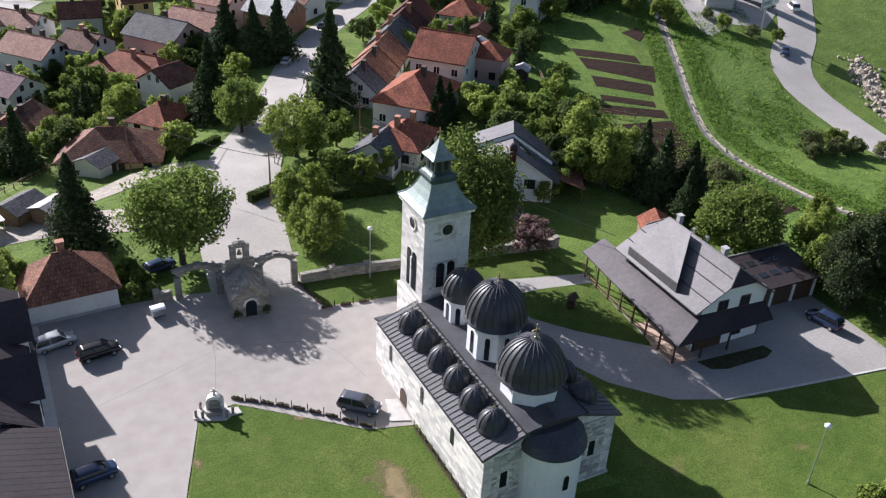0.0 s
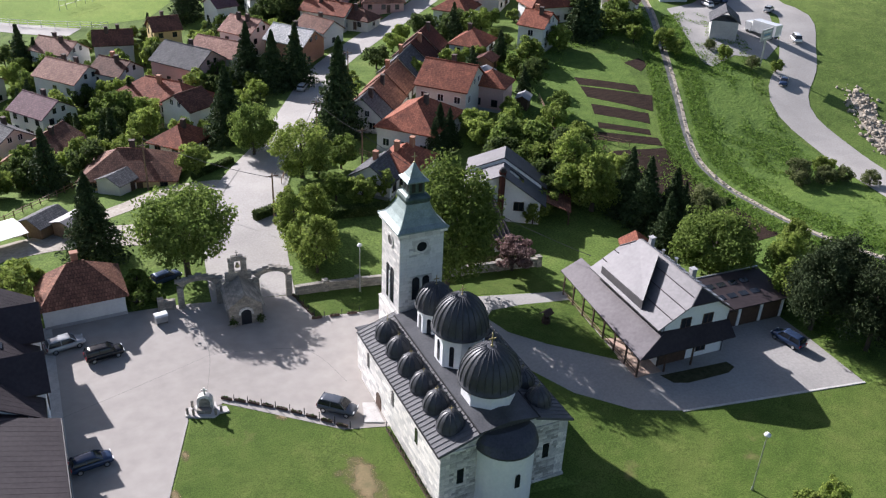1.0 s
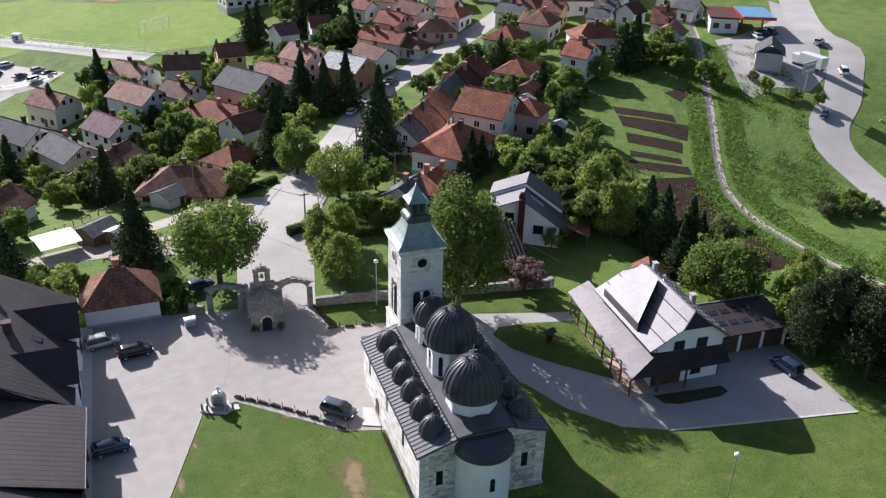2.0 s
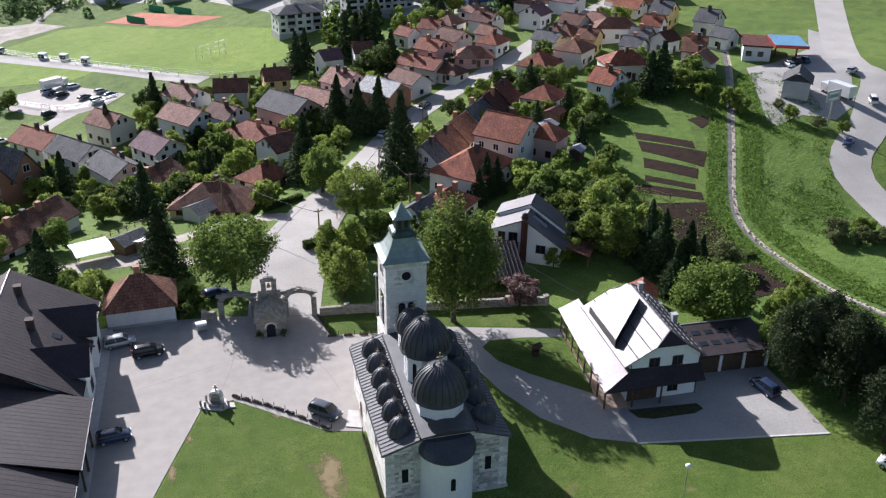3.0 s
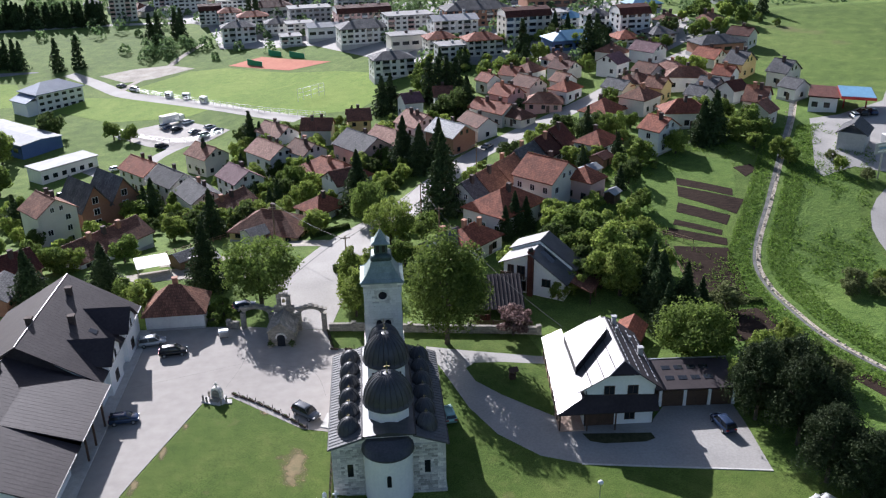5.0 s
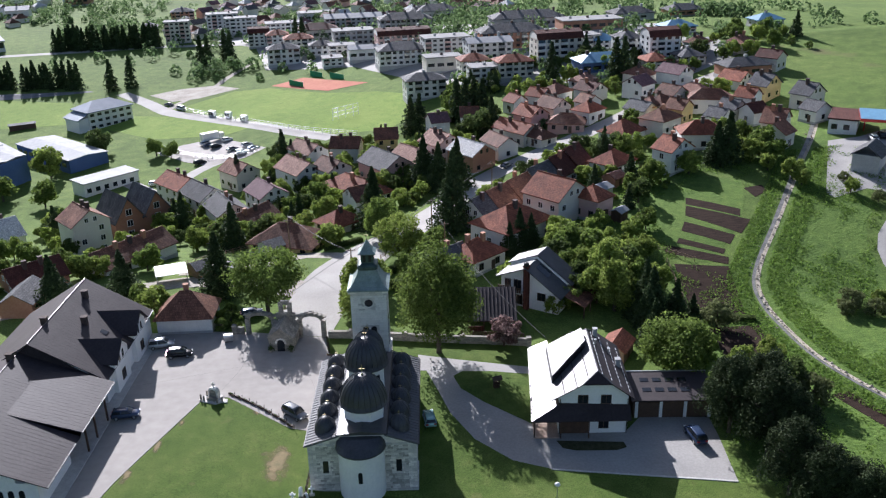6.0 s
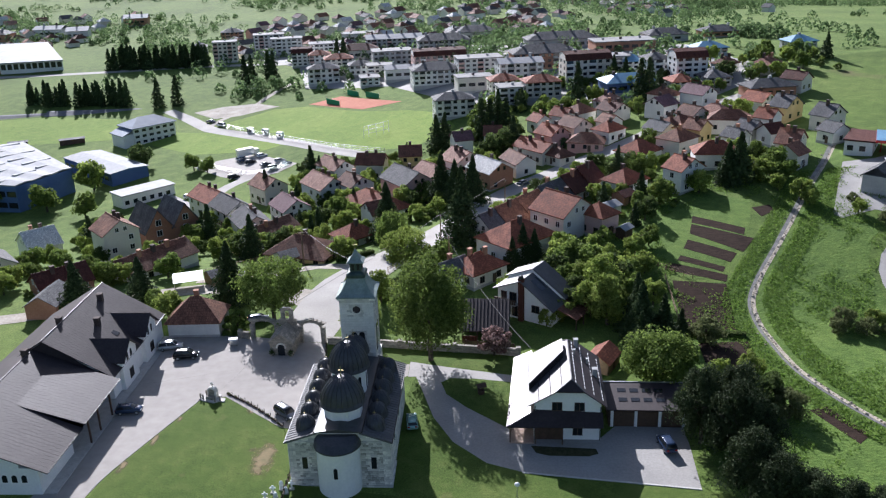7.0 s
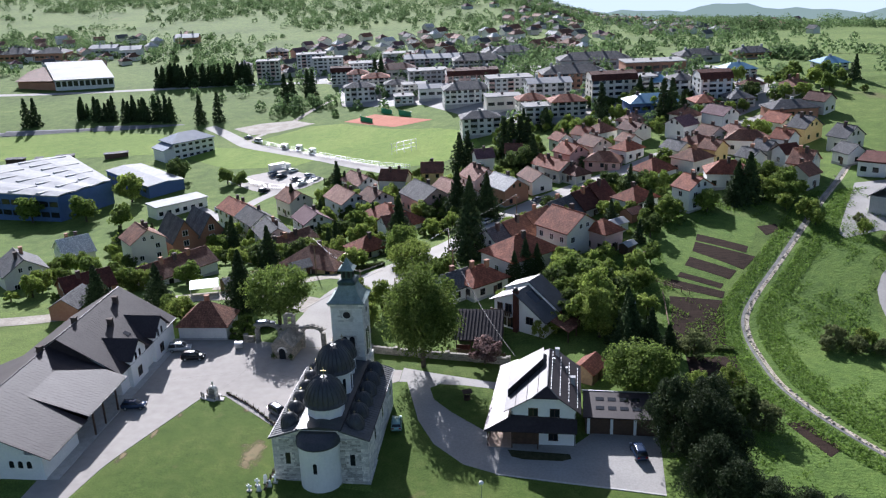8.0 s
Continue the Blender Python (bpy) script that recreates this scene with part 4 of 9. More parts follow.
    # copper tower roof: flared skirt, onion neck, lantern, spire
    bm = bmesh.new()
    s2 = math.sqrt(2)
    lathe(bm, [((tw + 0.42) * s2, 18.5), ((tw + 0.44) * s2, 18.66), (tw * 0.94 * s2, 19.05), (tw * 0.76 * s2, 19.7), (tw * 0.6 * s2, 20.5), (tw * 0.5 * s2, 21.3)], 4, cxo, ty, math.pi / 4)
    skirt = part("tower_roof", bm, "copper", ob, "pale green copper skirt roof")
    for k in range(4):
        bm = bmesh.new()
        a = math.pi / 4 + k * math.pi / 2
        prof = [((tw + 0.44) * s2, 18.68), (tw * 0.94 * s2, 19.08), (tw * 0.76 * s2, 19.73), (tw * 0.6 * s2, 20.53), (tw * 0.5 * s2, 21.3)]
        tube(bm, [(cxo + r * math.cos(a), ty + r * math.sin(a), z) for r, z in prof], 0.06)
        part("hip_roll", bm, "copper", skirt)
    # cushion-shaped roll below a square lantern
    bm = bmesh.new()
    lathe(bm, [(1.7, 21.1), (2.05, 21.25), (2.2, 21.6), (2.1, 21.95), (1.75, 22.15), (1.25, 22.3)], 4, cxo, ty, math.pi / 4)
    part("tower_bulb", bevelled(bm, 0.16), "copper_dark", ob, "dark copper cushion roll")
    bm = bmesh.new()
    lathe(bm, [(1.32, 22.2), (1.28, 23.75)], 4, cxo, ty, math.pi / 4)
    lantern = part("lantern", bm, "copper_dark", ob)
    for k in range(4):
        for u in (-0.42, 0.42):
            bm = bmesh.new()
            box(bm, u - 0.22, u + 0.22, -0.97, -0.9, 22.45, 23.5)
            lv = part("louvre", bm, "iron", lantern)
            lv.matrix_basis = Matrix.Translation((cxo, ty, 0)) @ pose(0, 0, 0, 0, 0, 90 * k)
    bm = bmesh.new()
    lathe(bm, [(1.85, 23.68), (1.88, 23.8), (1.2, 24.2), (0.62, 24.9), (0.22, 25.5), (0.0, 25.75)], 4, cxo, ty, math.pi / 4)
    part("spire", bm, "copper", ob, "pale green copper spire with flared eaves")
    cross(ob, cxo, ty, 25.65, 0.8, "gold")
    # low west porch round the tower's foot
    bm = bmesh.new()
    box(bm, X0 + 0.4, -2.8, 21.9, 24.3, base, 5.5)
    part("annex_wall", bm, "stone_white", ob)
    bm = bmesh.new()
    slab(bm, [(X0 + 0.2, 22.2, 6.5), (-2.7, 22.2, 6.5), (-2.7, 24.6, 5.6), (X0 + 0.2, 24.6, 5.6)], 0.2)
    part("annex_roof", bm, "lead", ob)
    rng = random.Random(3)

    def courses(parent, u0, u1, z0, z1, place, holes, row=0.33, face="block_face"):
        z = z0
        k = 0
        while z < z1 - 0.1:
            h = min(row, z1 - z)
            u = u0
            while u < u1 - 0.05:
                w = min(rng.choice((0.35, 0.5, 0.65, 0.8)), u1 - u)
                if u1 - u - w < 0.3:
                    w = u1 - u
                c, m = u + w / 2, z + h / 2
                if not any(a - w / 2 < c < b + w / 2 and lo - h / 2 < m < hi + h / 2 for a, b, lo, hi in holes):
                    key = (round(w, 2), round(h, 2), rng.randrange(3), face)
                    if key not in CACHE:
                        b = bmesh.new()
                        box(b, -w / 2 + 0.015, w / 2 - 0.015, -0.03 - 0.02 * key[2], 0.0, -h / 2 + 0.015, h / 2 - 0.015)
                        CACHE[key] = mesh_from("stone_block", b)
                        CACHE[key].materials.append(MATS[face])
                    part("stone_block", CACHE[key], None, parent).matrix_basis = place(c, m)
                u += w
            z += h
            k += 1

    wall = next(o for o in ob.children if o.name.startswith("wall"))
    courses(wall, X0 + 1.0, -3.3, -0.5, EV - 0.3, lambda c, m: pose(c, 0, m), [(-5.6, -4.4, 1.95, 4.3)])
    courses(wall, 2.9, X1 - 1.0, -0.5, EV - 0.3, lambda c, m: pose(c, 0, m), [(4.1, 5.3, 1.95, 4.3)])
    courses(tower, cxo - tw, cxo + tw, 9.0, 17.7, lambda c, m: pose(c, ty - tw, m), [(cxo - 0.9, cxo + 0.9, 15.6, 17.4), (cxo - 1.2, cxo + 1.2, 8, 12.7)], 0.42, "block_white")
    return ob


church()


# ---- the parish house with its porch and garage ----
def parish_house():
    gx, gy = 32.6, 10.9
    ob = thing("parish_house", gx, gy, land(gx, gy) - 0.2, -2.0, "white two-storey house with grey sheet-metal roof and timber porch", "house")
    ev, rg, xl, xr, dep = 6.2, 10.0, -6.3, 5.5, 14.4
    wl, wr = -5.2, 4.7
    bm = bmesh.new()
    prof = [(wl, -1.0), (wr, -1.0), (wr, 6.6), (0.3 + 1.6, rg - 1.45), (0.3 - 2.2, rg - 1.45), (wl, 6.7)]
    a, b = [bm.verts.new((x, 0.0, z)) for x, z in prof], [bm.verts.new((x, dep, z)) for x, z in prof]
    bm.faces.new(a)
    bm.faces.new(b[::-1])
    for i in range(6):
        bm.faces.new((a[i], b[i], b[(i + 1) % 6], a[(i + 1) % 6]))
    part("wall", bm, "plaster", ob, "smooth white plastered wall")
    # roof sheets, both gables cut by a small half hip
    y0, y1, hz = -0.7, dep + 0.7, 1.35
    rx = 0.3
    wl_in, wr_in = hz * (rx - xl) / (rg + 0.1 - ev), hz * (xr - rx) / (rg - ev)
    R0, R1 = (rx, y0 + 1.5, rg + 0.1), (rx, y1 - 1.5, rg + 0.1)
    def roof_sheet(name, pts, mat, label):
        bm = bmesh.new()
        slab(bm, pts, 0.16)
        bmesh.ops.recalc_face_normals(bm, faces=bm.faces[:])
        return part(name, bm, mat, ob, label)
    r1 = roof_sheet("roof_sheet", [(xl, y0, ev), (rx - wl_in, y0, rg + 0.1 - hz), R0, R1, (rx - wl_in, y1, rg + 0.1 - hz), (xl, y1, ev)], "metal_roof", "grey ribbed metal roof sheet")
    # east slope and hips: shade put into the colour with a darker sheet
    r2 = roof_sheet("roof_sheet", [(rx + wr_in, y0, rg + 0.1 - hz), (xr, y0, ev + 0.1), (xr, y1, ev + 0.1), (rx + wr_in, y1, rg + 0.1 - hz), R1, R0], "metal_roof_dark", "metal roof sheet, coloured darker for the shaded slope")
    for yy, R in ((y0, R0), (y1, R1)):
        roof_sheet("half_hip", [(rx - wl_in, yy, rg + 0.1 - hz), (rx + wr_in, yy, rg + 0.1 - hz), R], "metal_roof_dark", "half-hip sheet coloured dark like the shaded slope")
    for k, (a, b) in enumerate(((R0, R1), (R0, (rx - wl_in, y0, rg + 0.1 - hz)), (R0, (rx + wr_in, y0, rg + 0.1 - hz)), (R1, (rx - wl_in, y1, rg + 0.1 - hz)), (R1, (rx + wr_in, y1, rg + 0.1 - hz)))):
        bm = bmesh.new()
        bar(bm, a, b, 0.1)
        part("ridge_cap", bm, "metal_roof", ob)
    # long seams of the west slope
    sl = (rg + 0.1 - ev) / (0.3 - xl)
    for k in (0.27, 0.53, 0.78):
        x = xl + (0.3 - xl) * k
        bm = bmesh.new()
        box(bm, x - 0.05, x + 0.05, -0.7 + max(0.0, k - 0.6) * 5, dep + 0.7 - max(0.0, k - 0.6) * 5, ev + (x - xl) * sl + 0.0, ev + (x - xl) * sl + 0.07)
        part("sheet_lap", bm, "metal_roof_dark", r1)
    # snow guards on the east slope
    bm = bmesh.new()
    box(bm, -0.05, 0.05, -0.36, 0.36, 0, 0.06)
    guard = mesh_from("snow_guard", bm)
    guard.materials.append(MATS["steel"])
    se = (rg - ev) / (xr - 0.3)
    for row in range(4):
        x = 0.9 + row * 1.35
        for k in range(12):
            part("snow_guard", guard, None, r2).matrix_basis = pose(x, 0.8 + k * 1.13, rg + 0.1 - (x - 0.3) * se + 0.0)
    # raised wedge of roof, open to the south-east: its cheek's shade is coloured near-black
    ya, yb, yc = 3.6, 8.6, 13.0
    xa, xb = -5.9, -0.6
    za, zb = ev + (xa - xl) * sl, ev + (xb - xl) * sl
    pts = {"a": (xa, ya, za), "b": (xb, yb, zb), "A": (xa, ya, za + 1.25), "B": (xb, yb, zb + 1.25), "c": (xa, yc, za + 1.1), "d": (xb, yc, zb + 1.1)}
    bm = bmesh.new()
    slab(bm, [pts["A"], pts["B"], pts["d"], pts["c"]], 1.12)
    bmesh.ops.recalc_face_normals(bm, faces=bm.faces[:])
    part("dormer_roof", bm, "metal_roof", ob, "grey metal dormer roof")
    bm = bmesh.new()
    q = [pts["a"], pts["b"], pts["B"], pts["A"]]
    va, vb = [bm.verts.new(p) for p in q], [bm.verts.new((p[0], p[1] + 0.12, p[2] - 0.03)) for p in q]
    bm.faces.new(va)
    bm.faces.new(vb[::-1])
    for i in range(4):
        bm.faces.new((va[i], vb[i], vb[(i + 1) % 4], va[(i + 1) % 4]))
    bmesh.ops.recalc_face_normals(bm, faces=bm.faces[:])
    part("dormer_cheek", bm, "iron", ob, "dormer cheek coloured near-black for its shade")
    bm = bmesh.new()
    q = [(xa - 0.03, ya, za), (xa - 0.03, ya, za + 1.1), (xa - 0.03, yc, za + 0.95), (xa - 0.03, yc, za)]
    va, vb = [bm.verts.new(p) for p in q], [bm.verts.new((p[0] + 0.1, p[1], p[2])) for p in q]
    bm.faces.new(va)
    bm.faces.new(vb[::-1])
    for i in range(4):
        bm.faces.new((va[i], vb[i], vb[(i + 1) % 4], va[(i + 1) % 4]))
    bmesh.ops.recalc_face_normals(bm, faces=bm.faces[:])
    part("dormer_front", bm, "metal_roof", ob)
    # porch: long lean-to roof on timber posts, deck and rail
    px0, px1 = -9.3, -5.2
    bm = bmesh.new()
    slab(bm, [(px0, -2.0, 3.45), (px1, -2.0 + 1.6, 5.35), (px1, 19.0, 5.35), (px0 + 1.0, 19.0, 3.913)][::-1], 0.14)
    bmesh.ops.recalc_face_normals(bm, faces=bm.faces[:])
    part("porch_roof", bm, "metal_roof_brown", ob, "long grey lean-to porch roof")
    # entrance canopy: its shaded look comes from the dark sheet colour
    bm = bmesh.new()
    slab(bm, [(px0, -2.0, 3.45), (4.95, -1.8, 3.5), (4.95, 0.0, 5.0), (px1, 0.0, 5.35)], 0.14)
    bmesh.ops.recalc_face_normals(bm, faces=bm.faces[:])
    part("front_canopy", bm, "metal_roof_dark", ob, "lean-to canopy over the entrance, coloured dark for its shade")
    bm = bmesh.new()
    box(bm, px0 + 0.5, wl, -1.2, 18.8, -1.0, 0.3)
    part("deck", bm, "deck_tile", ob, "raised porch floor with pinkish tiles")
    pm = bmesh.new()
    box(pm, -0.09, 0.09, -0.09, 0.09, 0.3, 3.3)
    post = mesh_from("post", pm)
    post.materials.append(MATS["wood_dark"])
    for k in range(8):
        p = part("post", post, None, ob, "dark timber porch post")
        f = k / 7
        p.location = (px0 + 0.55 + f * 0.75, -1.1 + k * 2.75, 0)
        if k < 7:
            for z in (0.75, 1.15):
                bm = bmesh.new()
                bar(bm, (px0 + 0.55 + f * 0.75, -1.1 + k * 2.75, z), (px0 + 0.55 + (f + 1 / 7) * 0.75, -1.1 + (k + 1) * 2.75, z), 0.05)
                part("rail", bm, "wood", ob)
            bm = bmesh.new()
            bar(bm, (px0 + 0.55 + f * 0.75, -1.1 + k * 2.75 + 0.8, 3.25), (px0 + 0.55 + f * 0.75, -1.1 + k * 2.75, 2.4), 0.06)
            part("brace", bm, "wood_dark", ob)
    for x in (-5.0, -1.0):
        p = part("post", post, None, ob)
        p.location = (x, -1.4, 0)
    # front: recessed brown entrance, windows, window box, drain pipe
    bm = bmesh.new()
    box(bm, -5.15, -0.9, -0.06, 0.0, -0.3, 3.4)
    part("door_screen", bm, "wood_dark", ob, "dark timber entrance screen")
    bm = bmesh.new()
    box(bm, -5.0, 4.9, -0.5, -0.07, -1.0, 0.15)
    part("plinth", bm, "wall_grey", ob)
    for x, z, w, h in ((-1.8, 5.25, 1.35, 1.3), (1.5, 5.25, 1.35, 1.3), (1.3, 1.1, 1.3, 1.4)):
        window(ob, x, 0, z, 0, w, h, "frame_brown")
    for k in range(4):
        window(ob, wr, 2 + k * 3.6, 1.1, 90, 1.2, 1.3, "frame_brown")
    for x in (wl + 0.15, wr - 0.1):
        bm = bmesh.new()
        bar(bm, (x, -0.12, -0.4), (x, -0.12, 6.0), 0.06)
        part("drain_pipe", bm, "iron", ob)
    for cx, cy, h, w in ((1.6, 13.2, 1.2, 0.3), (4.2, 7.2, 1.1, 0.35), (3.2, 9.6, 0.8, 0.12), (1.2, 10.0, 0.7, 0.1)):
        bm = bmesh.new()
        z = rg + 0.1 - (cx - 0.3) * se
        box(bm, cx - w, cx + w, cy - w, cy + w, z - 0.4, z + h)
        box(bm, cx - w - 0.08, cx + w + 0.08, cy - w - 0.08, cy + w + 0.08, z + h, z + h + 0.12)
        part("chimney", bm, "wall_grey" if w > 0.2 else "steel", ob)
    return ob


def garage_block():
    ob = thing("garage_block", 45.1, 17.2, land(45.1, 17.2), -2, "low garage with a dark sheet roof and dark doors", "garage")
    bm = bmesh.new()
    box(bm, -6.0, 5.6, -2.9, 3.2, -0.6, 3.0)
    part("wall", bm, "wood_dark", ob)
    bm = bmesh.new()
    slab(bm, [(-6.4, -3.5, 3.2), (6.0, -3.5, 3.2), (6.0, 3.6, 4.0), (-6.4, 3.6, 4.0)], 0.2)
    roof = part("roof", bm, "metal_roof_dark", ob)
    bm = bmesh.new()
    box(bm, -6.5, 6.1, 3.55, 3.75, 3.75, 4.1)
    part("roof_edge", bm, "steel", ob)
    for r in range(2):
        for k in range(4):
            bm = bmesh.new()
            x, y = -4.4 + k * 1.9, -1.4 + r * 2.4
            z = 3.2 + (y + 3.5) / 7.1 * 0.8
            slab(bm, [(x, y, z + 0.06), (x + 1.3, y, z + 0.06), (x + 1.3, y + 0.9, z + 0.16), (x, y + 0.9, z + 0.16)], 0.06)
            part("roof_light", bm, "glass_dark", roof)
    for k in range(3):
        bm = bmesh.new()
        box(bm, -5.2 + k * 3.6, -2.2 + k * 3.6, -3.0, -2.9, -0.1, 2.5)
        part("garage_door", bm, "frame_brown", ob)
    for k in range(4):
        bm = bmesh.new()
        box(bm, -5.75 + k * 3.6, -5.3 + k * 3.6, -3.06, -2.9, -0.4, 2.9)
        part("pillar", bm, "plaster", ob)
    return ob


parish_house()
garage_block()


# ---- the long hall with dormers beside the yard ----
def hall():
    ob = thing("parish_hall", -41.6, 0, 0, 0, "long white hall with a brown-grey sheet roof and gabled dormers", "hall")
    mat = "roof_plum"
    # (y0, y1, ridge x, ridge z, eave x, eave z)
    for y0, y1, rx, rz, ex, ez in ((-3.2, 22.5, -12.2, 9.6, 1.5, 4.0), (22.5, 46.0, -10.4, 11.2, 0.6, 4.6)):
        bm = bmesh.new()
        wx = -2.7 if y0 < 0 else 0.0
        zr = ez + (rz - ez) * (ex - wx) / (ex - rx)
        prof = [(2 * rx - wx, -0.6), (wx, -0.6), (wx, zr - 0.2), (rx, rz - 0.2), (2 * rx - wx, zr - 0.2)]
        a, b = [bm.verts.new((x, y0, z)) for x, z in prof], [bm.verts.new((x, y1, z)) for x, z in prof]
        bm.faces.new(a)
        bm.faces.new(b[::-1])
        for i in range(5):
            bm.faces.new((a[i], b[i], b[(i + 1) % 5], a[(i + 1) % 5]))
        bmesh.ops.recalc_face_normals(bm, faces=bm.faces[:])
        part("wall", bm, "plaster", ob)
        s = (rz - ez) / (ex - rx)
        bm = bmesh.new()
        slab(bm, [(rx, y0 - 0.6, rz), (2 * rx - ex, y0 - 0.6, ez), (2 * rx - ex, y1 + 0.5, ez), (rx, y1 + 0.5, rz)], 0.18)
        bmesh.ops.recalc_face_normals(bm, faces=bm.faces[:])
        part("roof_sheet", bm, mat, ob, "brown-grey ribbed roof sheet")
        # the yard slope steps back at the two entrances
        runs = ((y0 - 0.6, 7.7, ex), (7.7, 21.4, -8.0), (21.4, y1 + 0.5, -1.0)) if y0 < 0 else ((y0 - 0.6, y1 + 0.5, ex),)
        for ya, yb, e in runs:
            bm = bmesh.new()
            slab(bm, [(rx, ya, rz), (e, ya, rz - (e - rx) * s), (e, yb, rz - (e - rx) * s), (rx, yb, rz)], 0.18)
            bmesh.ops.recalc_face_normals(bm, faces=bm.faces[:])
            sh = part("roof_sheet", bm, mat, ob, "brown-grey ribbed roof sheet")
            rb = bmesh.new()
            box(rb, 0, e - rx, -0.02, 0.02, 0, 0.012)
            for v in rb.verts:
                v.co.z -= v.co.x * s
            rib = mesh_from("roof_rib", rb)
            rib.materials.append(MATS[mat])
            for k in range(int((yb - ya) / 0.75)):
                part("roof_rib", rib, None, sh).matrix_basis = pose(rx, ya + 0.3 + k * 0.75, rz)
            if e > 0:
                bm = bmesh.new()
                bar(bm, (e + 0.08, ya, rz - (e - rx) * s - 0.12), (e + 0.08, yb, rz - (e - rx) * s - 0.12), 0.09)
                part("gutter", bm, "iron", ob)
        bm = bmesh.new()
        bar(bm, (rx, y0 - 0.6, rz + 0.02), (rx, y1 + 0.5, rz + 0.02), 0.09)
        part("ridge_cap", bm, "metal_roof_brown", ob)
    # over the porch the slope flattens and lifts, leaving an upright cheek at each end
    kz, lift = 7.88, 4.65
    bm = bmesh.new()
    slab(bm, [(-8.0, 7.7, kz), (1.9, 7.7, lift), (1.9, 21.4, lift), (-8.0, 21.4, kz)], 0.18)
    bmesh.ops.recalc_face_normals(bm, faces=bm.faces[:])
    sh = part("roof_sheet", bm, mat, ob, "brown-grey ribbed roof sheet")
    rb = bmesh.new()
    box(rb, 0, 9.9, -0.02, 0.02, 0, 0.012)
    for v in rb.verts:
        v.co.z -= v.co.x * (kz - lift) / 9.9
    rib = mesh_from("roof_rib", rb)
    rib.materials.append(MATS[mat])
    for k in range(18):
        part("roof_rib", rib, None, sh).matrix_basis = pose(-8.0, 8.0 + k * 0.75, kz)
    # the cheeks' unlit tone is put into their dark timber colour
    for y in (7.72, 21.2):
        bm = bmesh.new()
        slab(bm, [(-8.0, y, kz - 0.1), (1.8, y, lift - 0.1), (1.5, y, 4.0 - 0.1)], 0.1)
        bmesh.ops.recalc_face_normals(bm, faces=bm.faces[:])
        part("cheek", bm, "wood_dark", ob)
    bm = bmesh.new()
    bar(bm, (1.98, 7.7, lift - 0.12), (1.98, 21.4, lift - 0.12), 0.09)
    part("gutter", bm, "iron", ob)
    bm = bmesh.new()
    sweep_x(bm, [(-3.2, -0.6), (6.8, -0.6), (6.8, 4.3), (-3.2, 4.3)], -2.7, 0.0)
    part("wing_wall", bm, "plaster", ob)
    bm = bmesh.new()
    prof = [(-0.2, 3.9), (-10.4, 10.95), (-20.6, 3.9)]
    va, vb = [bm.verts.new((x, 22.3, z)) for x, z in prof], [bm.verts.new((x, 22.48, z)) for x, z in prof]
    bm.faces.new(va)
    bm.faces.new(vb[::-1])
    for i in range(3):
        bm.faces.new((va[i], vb[i], vb[(i + 1) % 3], va[(i + 1) % 3]))
    bmesh.ops.recalc_face_normals(bm, faces=bm.faces[:])
    part("gable_cladding", bm, mat, ob, "dark sheet-clad gable above the lower roof")
    # gable end with three small arched windows
    for k in range(3):
        window(ob, -2.2 - k * 1.4, -3.2, 2.0, 0, 0.75, 1.2, arched=True)
    # open porch in front of the lower part
    for y in (9.5, 13.0, 17.5):
        bm = bmesh.new()
        box(bm, 1.4, 1.65, y - 0.12, y + 0.12, -0.2, 4.6)
        part("post", bm, "wood_dark", ob)
    bm = bmesh.new()
    box(bm, -2.6, 1.9, -3.1, 45.9, -0.35, 0.18)
    part("plinth_step", bm, "kerb", ob)
    # gabled dormers on the taller part
    for yc, w, rz in ((28.6, 6.2, 8.4), (38.4, 6.0, 8.6)):
        ez = 5.9
        bm = bmesh.new()
        prof = [(yc - w / 2, -0.3), (yc + w / 2, -0.3), (yc + w / 2, ez), (yc, rz - 0.25), (yc - w / 2, ez)]
        sweep_x(bm, prof, -6.0, 0.75)
        part("dormer_wall", bm, "plaster", ob, "white gabled dormer front")
        for s in (-1, 1):
            bm = bmesh.new()
            slab(bm, [(-7.5, yc, rz), (1.4, yc, rz), (1.4, yc + s * (w / 2 + 0.5), ez - 0.35), (-7.5, yc + s * (w / 2 + 0.5), ez - 0.35)], 0.16)
            bmesh.ops.recalc_face_normals(bm, faces=bm.faces[:])
            part("dormer_roof", bm, mat, ob)
        for u in (-0.8, 0.8):
            window(ob, 0.75, yc + u, 4.7, 90, 0.7, 1.4, arched=True)
        window(ob, 0.75, yc, 1.2, 90, 1.4, 1.6, "frame_brown")
    for cx, cy, z in ((-6.2, 33.5, 9.9), (-8.6, 41.0, 11.2), (-12.6, 20.5, 10.4), (-10.8, 29.5, 11.9)):
        bm = bmesh.new()
        box(bm, cx - 0.45, cx + 0.45, cy - 0.4, cy + 0.4, z - 3.0, z)
        box(bm, cx - 0.55, cx + 0.55, cy - 0.5, cy + 0.5, z, z + 0.15)
        part("chimney", bm, "chimney_dark", ob)
    bm = bmesh.new()
    slab(bm, [(-4.0, 33.0, 7.35), (-2.8, 33.0, 6.75), (-2.8, 34.2, 6.75), (-4.0, 34.2, 7.35)], 0.1)
    bmesh.ops.recalc_face_normals(bm, faces=bm.faces[:])
    part("roof_window", bm, "glass_dark", ob)
    return ob


hall()
g = house(-35.6, 49.5, 2, 9.8, 7.6, 3.3, 6.6, "redbrown", "white", hip=True, chimneys=1, panes=False)
